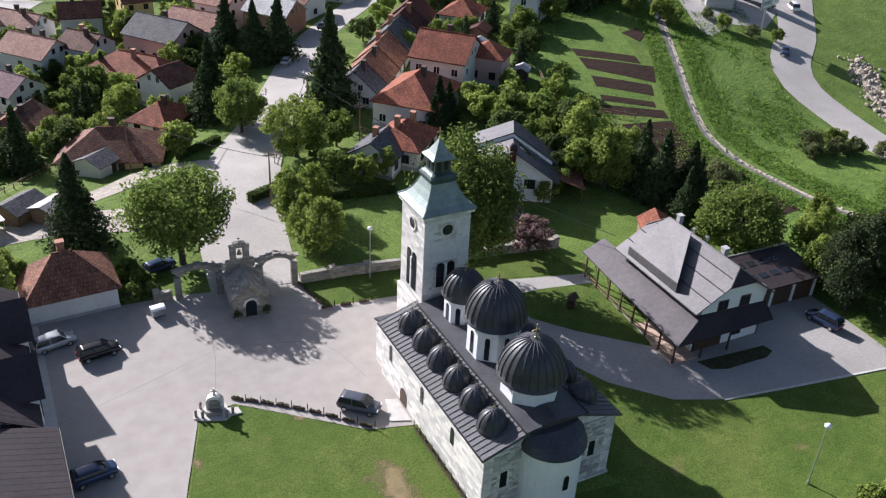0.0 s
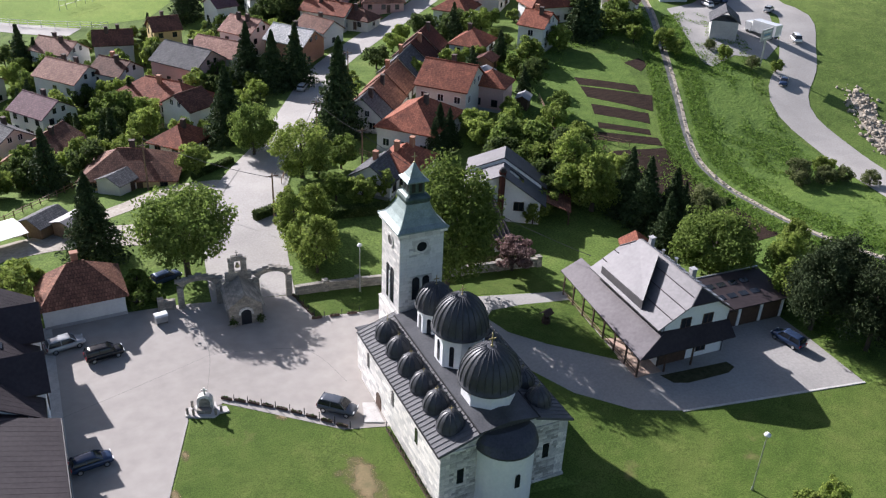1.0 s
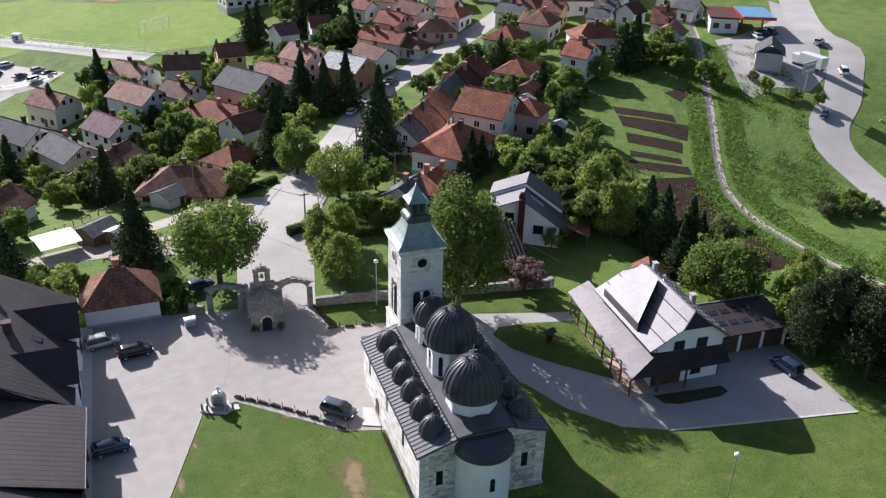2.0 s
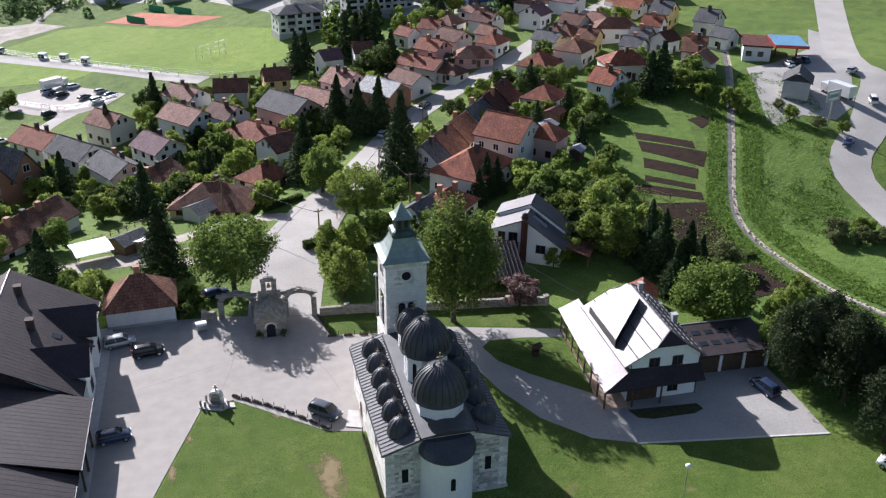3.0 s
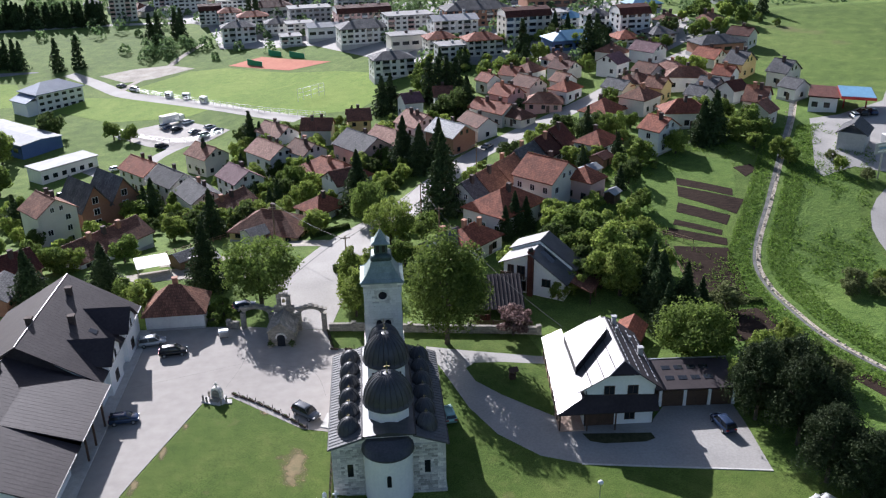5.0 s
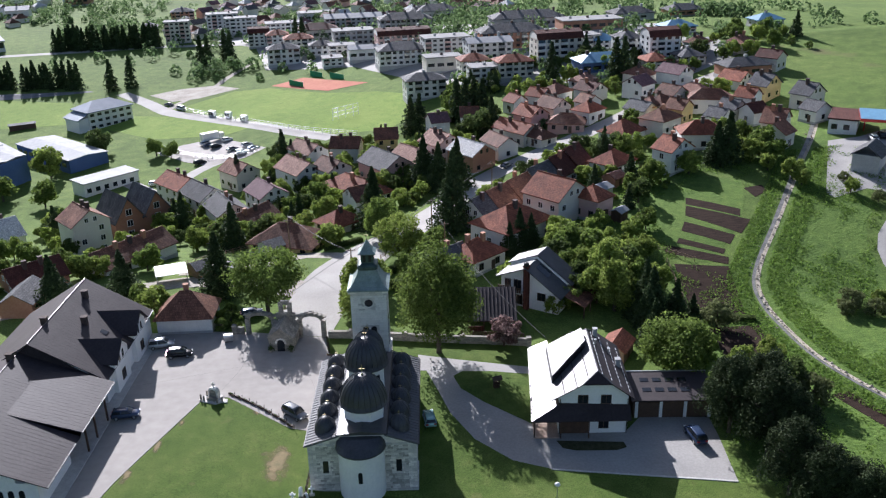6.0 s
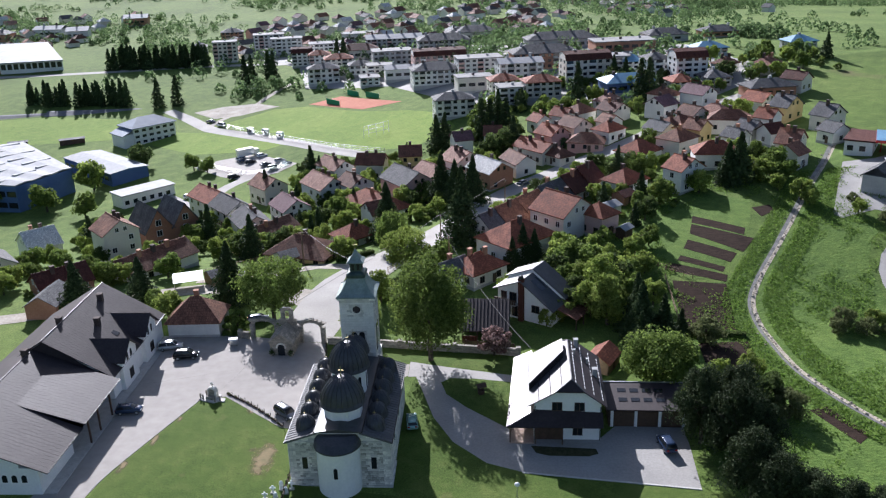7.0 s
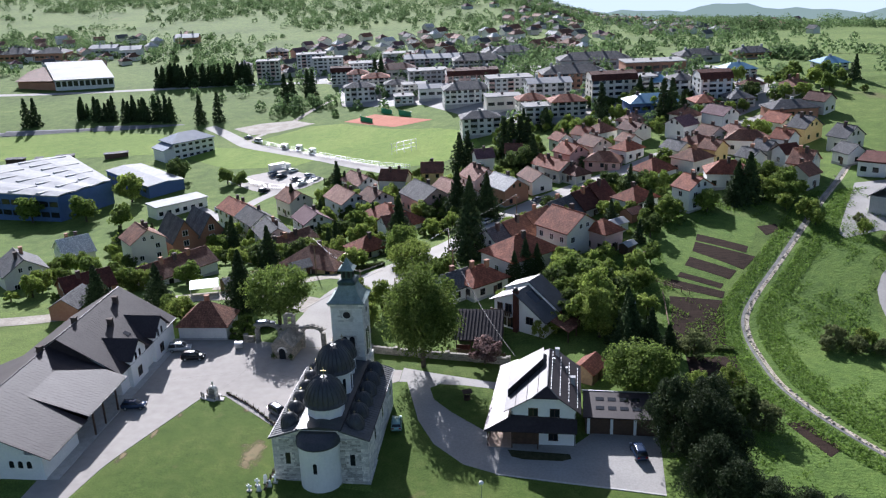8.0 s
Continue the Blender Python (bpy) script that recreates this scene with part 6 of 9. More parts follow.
def crown_points(rng, n, lumps, rx, rz, zc, egg=0.0, hollow=0.45):
    """Points and outward directions of a lumpy crown round (0, 0, zc)."""
    d = rng.normal(size=(lumps, 3))
    d /= np.linalg.norm(d, axis=1)[:, None]
    d[:, 2] = d[:, 2] * 0.9 + 0.08
    rad = rng.uniform(hollow, 0.86, size=lumps) ** 0.7
    cen = d * rad[:, None]
    ls = rng.uniform(0.16, 0.34, size=lumps)
    k = rng.integers(0, lumps, size=n)
    o = rng.normal(size=(n, 3))
    o /= np.linalg.norm(o, axis=1)[:, None]
    o *= (rng.uniform(0.25, 1.0, size=n) ** 0.5)[:, None]
    p = cen[k] + o * ls[k][:, None]
    taper = 1.0 - egg * np.clip(p[:, 2], -1, 1)
    nrm = o * 0.7 + p * 0.6 + np.array([0, 0, 0.25])
    out = np.stack([p[:, 0] * rx * taper, p[:, 1] * rx * taper, p[:, 2] * rz + zc], 1)
    return out, nrm / np.linalg.norm(nrm, axis=1)[:, None]


def trunk_mesh(hgt, r, limbs, spread, seed_no):
    rng = random.Random(seed_no)
    bm = bmesh.new()
    lathe(bm, [(r * 1.5, -0.4), (r * 1.1, 0.4), (r, hgt * 0.4), (r * 0.6, hgt * 0.75), (r * 0.15, hgt)], 8)
    for k in range(limbs):
        a = 2 * math.pi * k / limbs + rng.uniform(-0.4, 0.4)
        z = hgt * rng.uniform(0.3, 0.65)
        q = Vector((math.cos(a) * spread * rng.uniform(0.6, 1.0), math.sin(a) * spread * rng.uniform(0.6, 1.0), z + hgt * rng.uniform(0.15, 0.35)))
        bar(bm, (0, 0, z), q * 0.55 + Vector((0, 0, z * 0.45)), r * 0.4, 5)
        bar(bm, q * 0.55 + Vector((0, 0, z * 0.45)), q, r * 0.22, 5)
    me = mesh_from("trunk", bm)
    me.materials.append(MATS["bark"])
    return me


TREES = {}


def make_kinds():
    g = lambda s: np.random.default_rng(s)
    # near crowns, real size: about 11 m across, 12 m high
    for nm, mat, n, lumps, rx, rz, zc, egg, size, hol in (
            ("gate", "leaf_green", 13000, 130, 7.0, 5.8, 7.6, 0.05, 0.42, 0.35), ("lime", "leaf_green", 19000, 170, 7.3, 9.4, 11.0, 0.14, 0.44, 0.35), ("round", "leaf_lime", 9000, 90, 5.0, 4.8, 5.4, 0.05, 0.38, 0.4),
            ("light", "leaf_lime", 4800, 50, 3.3, 4.2, 4.6, 0.12, 0.36, 0.25), ("ash", "leaf_green", 11000, 110, 6.4, 5.2, 5.6, 0.1, 0.44, 0.35), ("plum", "leaf_plum", 3600, 36, 3.4, 2.3, 2.9, 0.0, 0.4, 0.3),
            ("bush", "leaf_grey", 2600, 30, 3.4, 2.6, 2.6, 0.1, 0.42, 0.3), ("mid_a", "leaf_green", 2600, 40, 3.8, 3.5, 4.0, 0.08, 0.58, 0.3), ("mid_b", "leaf_lime", 2400, 36, 3.4, 3.1, 3.5, 0.05, 0.55, 0.3),
            ("mid_c", "leaf_dark", 2600, 44, 4.2, 4.0, 4.6, 0.1, 0.6, 0.3), ("shrub", "leaf_green", 520, 14, 1.6, 1.2, 1.1, 0.0, 0.5, 0.3), ("shrub_b", "leaf_lime", 460, 12, 1.3, 1.0, 0.95, 0.0, 0.46, 0.3), ("far", "leaf_dark", 260, 14, 4.0, 3.8, 4.6, 0.05, 1.7, 0.3)):
        r = g(len(nm) * 131 + n)
        p, q = crown_points(r, n, lumps, rx, rz, zc, egg, hol)
        TREES[nm] = (leaf_mesh("crown", p, q, size, r, mat=mat), trunk_mesh(zc + rz * 0.35, max(0.12, rx * 0.055), 7, rx * 0.7, n))
    # conifers: drooping whorls
    for nm, mat, whorls, per, hgt, rad, size in (("spruce", "needle", 44, 260, 15.0, 5.9, 0.6), ("spruce_mid", "needle", 24, 120, 12.0, 4.6, 0.8), ("fir_far", "needle", 16, 54, 12.0, 3.6, 1.1)):
        r = g(whorls * 7)
        P, Q = [], []
        for w in range(whorls):
            f = w / whorls
            z = 0.9 + f * (hgt - 1.0)
            R = rad * (1 - f) ** 1.05 * r.uniform(0.75, 1.15) + 0.15
            m = int(per * (0.35 + 0.65 * (1 - f)))
            arms = max(6, int(11 * (1 - f)) + 4)
            off = r.uniform(0, 6.28)
            arm = r.integers(0, arms, size=m)
            ang = off + arm * 2 * np.pi / arms + r.normal(0, 0.13, size=m)
            al = r.uniform(0.55, 1.12, size=arms)[arm]
            t = r.uniform(0.12, 1.0, size=m) ** 0.6
            rr = R * t * al
            P.append(np.stack([np.cos(ang) * rr, np.sin(ang) * rr, z - t * R * 0.3 + r.normal(0, 0.14, size=m)], 1))
            Q.append(np.stack([np.cos(ang) * 0.5, np.sin(ang) * 0.5, np.full(m, 0.75)], 1))
        TREES[nm] = (leaf_mesh("crown", np.concatenate(P), np.concatenate(Q), size, r, 0.8, mat), trunk_mesh(hgt * 0.92, 0.2, 3, 0.5, whorls))
    # open-crowned pines
    r = g(77)
    p, q = crown_points(r, 12000, 70, 4.6, 6.6, 6.8, 0.34, 0.3)
    p = p + r.normal(0, 0.16, size=p.shape)
    TREES["pine"] = (leaf_mesh("crown", p, q, 0.46, r, 0.5, "needle_pine"), trunk_mesh(10.5, 0.26, 9, 3.2, 5))


make_kinds()
TREE_WORDS = {"gate": "large broad green tree beside the gate", "lime": "tall egg-shaped green lime tree beside the church", "round": "round light green tree by the street", "light": "slender light green young tree", "ash": "broad dense green tree with full crown", "plum": "low purple-leaved ornamental tree",
              "bush": "grey-green bushy willow near the stream", "mid_a": "green leafy garden tree among the houses", "mid_b": "light green fruit tree in a garden", "mid_c": "dark green leafy tree among gardens", "spruce": "tall dark spruce with drooping branches", "spruce_mid": "dark spruce among the houses", "pine": "dark green open-crowned pine tree", "shrub": "low rounded green garden shrub", "shrub_b": "low rounded light green shrub", "far": "distant dark green leafy tree", "fir_far": "distant dark fir tree in a row"}


def tree(kind, x, y, s=1.0, tall=1.0, turn=None, group="trees"):
    crown, trunk = TREES[kind]
    t = turn if turn is not None else (x * 37 + y * 91) % 360
    ob = thing("shrub" if "shrub" in kind else "tree", x, y, land(x, y), t, TREE_WORDS[kind], "shrub" if "shrub" in kind else "tree", group)
    ob.scale = (s, s, s * tall)
    part("trunk", trunk, None, ob)
    part("crown", crown, None, ob)
    return ob


tree("gate", -21.6, 52.7, 1.02, 1.0)
tree("lime", 10.4, 36.0, 1.0, 1.0)
tree("round", 2.4, 77.8, 1.05)
for x, y, s in ((-4.6, 47.2, 1.05), (-5.6, 51.4, 0.9), (-5, 56.8, 1.05), (-2.2, 50.5, 0.75), (-1.2, 60.4, 0.9)):
    tree("light", x, y, s)
tree("spruce", -32.7, 62.2, 0.92, 0.98)
tree("spruce", -50.7, 60, 0.85, 0.88)
tree("spruce", -63.4, 57.8, 0.9, 0.85)
tree("spruce", -4.4, 103.8, 1.03, 1.0)
tree("ash", -2.1, 93.2, 0.72, 1.3)
tree("spruce", 14.6, 93.6, 1.15, 1.12)
for x, y, s in ((7.6, 137.1, 0.98), (11.7, 130.7, 0.9), (16.7, 129.7, 0.95)):
    tree("spruce", x, y, s, 1.0)
tree("ash", 48.8, 26.4, 1.02, 0.95)
tree("plum", 21.7, 37.7, 1.0)
for x, y, s, k in ((43.0, 66.5, 1.15, "mid_a"), (40.5, 71.9, 1.1, "mid_a"), (37.3, 68.8, 1.0, "mid_a"), (34.5, 65.2, 0.9, "mid_c"), (45.6, 61.6, 1.1, "mid_c"), (40.1, 61.7, 1.15, "mid_b"), (36.7, 60.3, 1.0, "mid_a"), (43.3, 56.5, 1.35, "light"), (40.7, 53.5, 1.2, "mid_b"), (43.4, 49.8, 1.3, "light"), (37.8, 55.5, 0.9, "mid_c"),
                   (48.4, 47.6, 0.79, "spruce"), (48.4, 42.9, 0.81, "spruce"), (52.0, 40.6, 0.71, "spruce"), (47.2, 35.8, 0.63, "spruce"), (55.5, 42.1, 0.47, "spruce"), (43.2, 50.1, 1.01, "light"), (60.2, 42.5, 1.0, "bush"), (56.8, 21.1, 1.0, "light"), (63.5, 25.1, 0.85, "light")):
    tree(k, x, y, s)
for x, y, s, k in ((28.4, 78.3, 0.62, "spruce"), (31, 79.5, 0.5, "spruce"), (26, 75.4, 0.5, "spruce"), (45.5, 73, 0.9, "mid_b"), (49.1, 66.7, 0.9, "mid_b"), (47.9, 58.9, 0.9, "mid_a"), (36.4, 76, 0.9, "mid_b"), (44, 80.2, 0.8, "mid_b"), (52.4, 70.1, 0.7, "mid_b"), (33.1, 57.4, 0.6, "mid_a"), (34.8, 51.4, 0.7, "mid_b"),
                   (24.5, 62.4, 0.7, "mid_b"), (12.5, 65.7, 0.8, "mid_b"), (8.3, 63.6, 0.8, "mid_b"), (4.9, 67, 0.8, "mid_a"), (31.8, 49.4, 0.6, "mid_b"), (52.8, 78.5, 0.8, "mid_b"), (56.7, 83.3, 0.7, "mid_a"), (46.8, 85.2, 0.7, "mid_b"), (82.5, 118.6, 0.85, "spruce_mid"), (93.6, 119.4, 1.1, "mid_a"), (90.7, 115.5, 0.93, "mid_b"), (95.7, 102.1, 0.84, "mid_b"), (88, 120.4, 0.93, "mid_b")):
    tree(k, x, y, s)
for x, y, s, tl in ((51.9, 9.9, 1.0, 1.1), (55.1, 3.5, 1.1, 1.1), (57.5, 11.6, 1.0, 1.05), (55.2, -4.4, 1.0, 1.0), (58.5, 4.7, 0.9, 1.0), (57.2, -9.4, 0.95, 1.0), (62.4, -6, 0.75, 0.7), (53.7, 15, 0.7, 0.85), (66.0, -10.0, 0.8, 0.8), (61.0, -13.0, 0.9, 1.0), (71, -9, 0.7, 0.7)):
    tree("pine", x, y, s, tl * 0.88)
for x, y, s, k in ((66.8, 16.7, 1.0, "bush"), (63.8, 20.2, 0.8, "mid_c"), (86.8, 48.1, 0.8, "bush"), (89.7, 44.7, 0.7, "bush"), (84.7, 45.7, 0.55, "bush"), (94.1, 44.4, 0.6, "bush"), (97.6, 41.3, 0.6, "bush"), (92.2, 47.6, 0.6, "mid_b"), (52.1, 15.8, 0.9, "light"), (50.1, 33.7, 0.8, "mid_b")):
    tree(k, x, y, s)
for x, y, s, k in ((25.4, -16.6, 0.7, "mid_b"), (28.6, -16.2, 0.6, "light"), (-29.2, 46.7, 1.1, "shrub"), (-27.8, 48.7, 1.3, "shrub"), (-30.4, 50.2, 1.2, "shrub_b"), (-26.4, 47.3, 1.0, "shrub_b"), (-28.4, 52.4, 1.2, "shrub"), (-42.7, 52.4, 1.0, "mid_b"), (-45.3, 55.3, 0.8, "mid_a")):
    tree(k, x, y, s)
for x, y, s, k in ((-50.4, 164.9, 0.88, "spruce_mid"), (-39, 183.3, 1, "spruce_mid"), (-35.7, 180.3, 0.74, "spruce_mid"), (3.2, 193.6, 1.08, "spruce_mid"), (6.1, 195, 1.07, "spruce_mid"), (25.4, 174.8, 1.21, "mid_c"), (29.1, 175.1, 1.06, "spruce_mid"), (-21.1, 133.4, 1.07, "mid_a"), (-33.4, 141.5, 1.09, "mid_b"),
                   (-27.7, 124.4, 0.98, "mid_a"), (84.8, 116.3, 1.13, "spruce_mid"), (82.1, 116.8, 0.95, "spruce_mid"), (95, 114, 0.83, "mid_a"), (97.3, 116.8, 0.72, "mid_a"), (92.3, 108.6, 0.66, "mid_b"), (96.7, 98.5, 0.66, "mid_b"), (73.9, 111.8, 0.97, "mid_b"), (65.1, 109.4, 0.9, "mid_a"),
                   (110, 87.9, 0.56, "bush"), (114, 84.5, 0.47, "mid_b"), (105.9, 92.9, 0.56, "mid_b"), (106.7, 98.9, 0.46, "bush"), (-113.2, 221.3, 1.2, "mid_c"), (-89.7, 212.2, 0.97, "mid_a"), (-83.1, 207.4, 0.86, "mid_a"), (-121.7, 195.9, 1.72, "mid_b"), (-148.9, 173.5, 1.43, "mid_a"), (-127.9, 172.4, 1.41, "mid_a"), (-110.7, 163.5, 1.18, "mid_a"), (-144.6, 184.5, 1.06, "mid_a")):
    tree(k, x, y, s)

# hedges: clipped boxes of leaves
def hedge(x0, y0, x1, y1, w, hgt):
    L = math.hypot(x1 - x0, y1 - y0)
    ob = thing("hedge", (x0 + x1) / 2, (y0 + y1) / 2, land((x0 + x1) / 2, (y0 + y1) / 2), math.degrees(math.atan2(y1 - y0, x1 - x0)), "clipped dark green hedge round a garden", "hedge", "hedges")
    r = np.random.default_rng(int(abs(x0 * 13 + y0 * 7)) + 3)
    n = int(L * (w + 2 * hgt) * 34)
    u = r.uniform(-0.5, 0.5, size=(n, 3))
    face = r.integers(0, 3, size=n)
    sg = np.where(r.random(n) < 0.5, -1.0, 1.0)
    q = np.zeros((n, 3))
    u[face == 0, 2], q[face == 0, 2] = 0.5, 1
    u[face == 1, 1] = sg[face == 1] * 0.5
    q[face == 1, 1] = sg[face == 1]
    u[face == 2, 1] = sg[face == 2] * 0.5
    q[face == 2, 1] = sg[face == 2]
    p = np.stack([u[:, 0] * L, u[:, 1] * w, (u[:, 2] + 0.5) * hgt], 1) + r.normal(0, 0.06, size=(n, 3))
    part("leaves", leaf_mesh("leaves", p, q, 0.3, r, mat="leaf_dark"), None, ob)
    bm = bmesh.new()
    box(bm, -L / 2, L / 2, -w / 2 + 0.1, w / 2 - 0.1, -0.1, hgt - 0.1)
    part("core", bm, "leaf_dark", ob)


hedge(-9, 65.2, 4.9, 70.9, 1.2, 1.3)
hedge(-2, 62.3, 11.9, 60.5, 1.6, 1.6)
hedge(-14.6, 86.4, -6.5, 91.7, 1.0, 1.1)
hedge(57.5, 45.5, 67.9, 44.6, 1.0, 0.9)

def near_stream(x, y):
    return min(math.hypot(p.x - x, p.y - y) for p, s in ribbon_points(STREAM, 4.0))


def mass_of_trees(items):
    """The further garden trees, joined: crowns and trunks of the same kinds, each turned and scaled."""
    groups = defaultdict(list)
    for item in items:
        groups[item[0]].append(item)
    for k, rows in groups.items():
        V, F, MI, off = [], [], [], 0
        for src, mi in ((TREES[k][0], 0), (TREES[k][1], 1)):
            co = np.empty(len(src.vertices) * 3)
            src.vertices.foreach_get("co", co)
            co = co.reshape(-1, 3)
            polys = [tuple(p.vertices) for p in src.polygons]
            for _, x, y, sc, tl, a in rows:
                c, s = math.cos(a), math.sin(a)
                V.append(np.stack([x + sc * (co[:, 0] * c - co[:, 1] * s), y + sc * (co[:, 0] * s + co[:, 1] * c), land(x, y) + sc * tl * co[:, 2]], 1))
                F += [tuple(i + off for i in p) for p in polys]
                MI += [mi] * len(polys)
                off += len(co)
        me = bpy.data.meshes.new("garden_trees")
        me.from_pydata(np.concatenate(V).tolist(), [], F)
        me.materials.append(TREES[k][0].materials[0])
        me.materials.append(MATS["bark"])
        me.polygons.foreach_set("material_index", MI)
        kind = "shrubs" if "shrub" in k else "trees"
        tagged(new("garden_" + kind, me), TREE_WORDS[k].replace("tree", "trees").replace("shrub", "shrubs") + ", massed between the further houses", kind, kind="stuff")


def scatter_gardens():
    """Garden trees and shrubs between the houses, clear of houses, streets and yards."""
    rng = random.Random(21)
    taken = [(o.location.x, o.location.y, 7.2) for o in bpy.data.objects if o.name.startswith(("house", "apartment"))]
    line = [p for p, s in ribbon_points([(-14.6, 43.6), (-13.2, 52.8), (-10.4, 67.2), (-4.5, 82.1), (5.6, 99.9), (13.9, 115.9), (24.3, 133.4), (37.5, 146.1), (52.8, 157.6), (65.1, 167.1), (81.7, 181), (105.2, 198.2), (130.1, 212)], 4.0)]
    taken += [(p.x, p.y, 8.5) for p in line]
    n = 0
    massed = []
    while n < 380:
        if rng.random() < 0.62:
            x, y = rng.uniform(-100, 12), rng.uniform(62, 190)
        else:
            x, y = rng.uniform(14, 150), rng.uniform(95, 250)
        if x < -44 and y > 140 or any((x - a) ** 2 + (y - b) ** 2 < c * c for a, b, c in taken):
            continue
        if y < 74 and x > -60 and x < -12 or y < 92 and -50 < x < -16:
            continue
        if 60 < x < 95 and y < 112 or x > 104 and y < 215 or x > 78 and y < 128:
            continue
        if near_stream(x, y) < 6:
            continue
        if y < 118 and x < 12 and rng.random() < 0.6:
            continue
        k = rng.choice(("mid_a", "mid_b", "mid_b", "mid_c", "mid_b", "shrub_b", "shrub", "mid_b", "shrub_b", "mid_a", "spruce_mid") if y > 90 else ("mid_b", "shrub", "shrub_b", "mid_a"))
        sc, tl = rng.uniform(0.5, 0.95) if "shrub" not in k else rng.uniform(0.8, 1.6), rng.uniform(0.9, 1.15)
        if y > 112:
            massed.append((k, x, y, sc, tl, rng.uniform(0, 6.28)))
        else:
            tree(k, x, y, sc, tl)
        taken.append((x, y, 2.2))
        n += 1
    mass_of_trees(massed)
    for _ in range(100):
        x = rng.uniform(34, 82)
        y = rng.uniform(52, 118)
        if x > 55 and y < 100 or x > 68:
            if rng.random() < 0.9:
                continue
        if near_stream(x, y) < 5 or 56 < x < 84 and 28 < y < 101:
            continue
        tree(rng.choice(("shrub", "shrub_b", "mid_b")), x, y, rng.uniform(0.5, 0.95))


def tufts():
    """Coarse herbage on the stream banks and wild slopes: one mass of blades."""
    r = np.random.default_rng(8)
    n = 190000
    x, y = r.uniform(40, 118, size=n), r.uniform(-10, 120, size=n)
    lines = [(p.x, p.y) for p, s in ribbon_points(STREAM, 4.0)]
    lx, ly = np.array([q[0] for q in lines]), np.array([q[1] for q in lines])
    sx = np.interp(y, ly[::-1], lx[::-1])
    d = x - sx
    wild = np.clip(np.sin(x * 0.21 + y * 0.13) * 0.4 + np.sin(x * 0.07 - y * 0.19) * 0.5 + 0.3 + 0.5 * np.sin(x * 0.9 + 2 * np.sin(y * 0.5)), 0, 1)
    lush = ((d < -1.0) & (d > -5.5)) | ((d > 2.4) & (d < 7.5))
    slope = (d > 2.4) & (d < 24)
    garden = ((y > 100) & (x > 50) & (d < -6)) | ((x < 60) & (y > 60) & (d < -10))
    keep = (lush & (r.random(n) < 0.9)) | (slope & (r.random(n) < wild * 0.6)) | (garden & (r.random(n) < wild * 0.65)) | ((d < -5.5) & (x > 52) & (y < 66) & (r.random(n) < wild * 0.4))
    x, y = x[keep], y[keep]
    z = np.array([land(a, b) for a, b in zip(x, y)])
    p = np.stack([x, y, z + r.uniform(0.02, 0.4, size=len(x))], 1)
    q = np.tile(np.array([0.0, -0.1, 1.0]), (len(x), 1))
    me = leaf_mesh("herbage", p, q, 0.42, r, 0.7, "leaf_herb")
    tagged(new("rough_herbage", me), "tufts of rough green herbage along the stream", "herbage", kind="stuff")


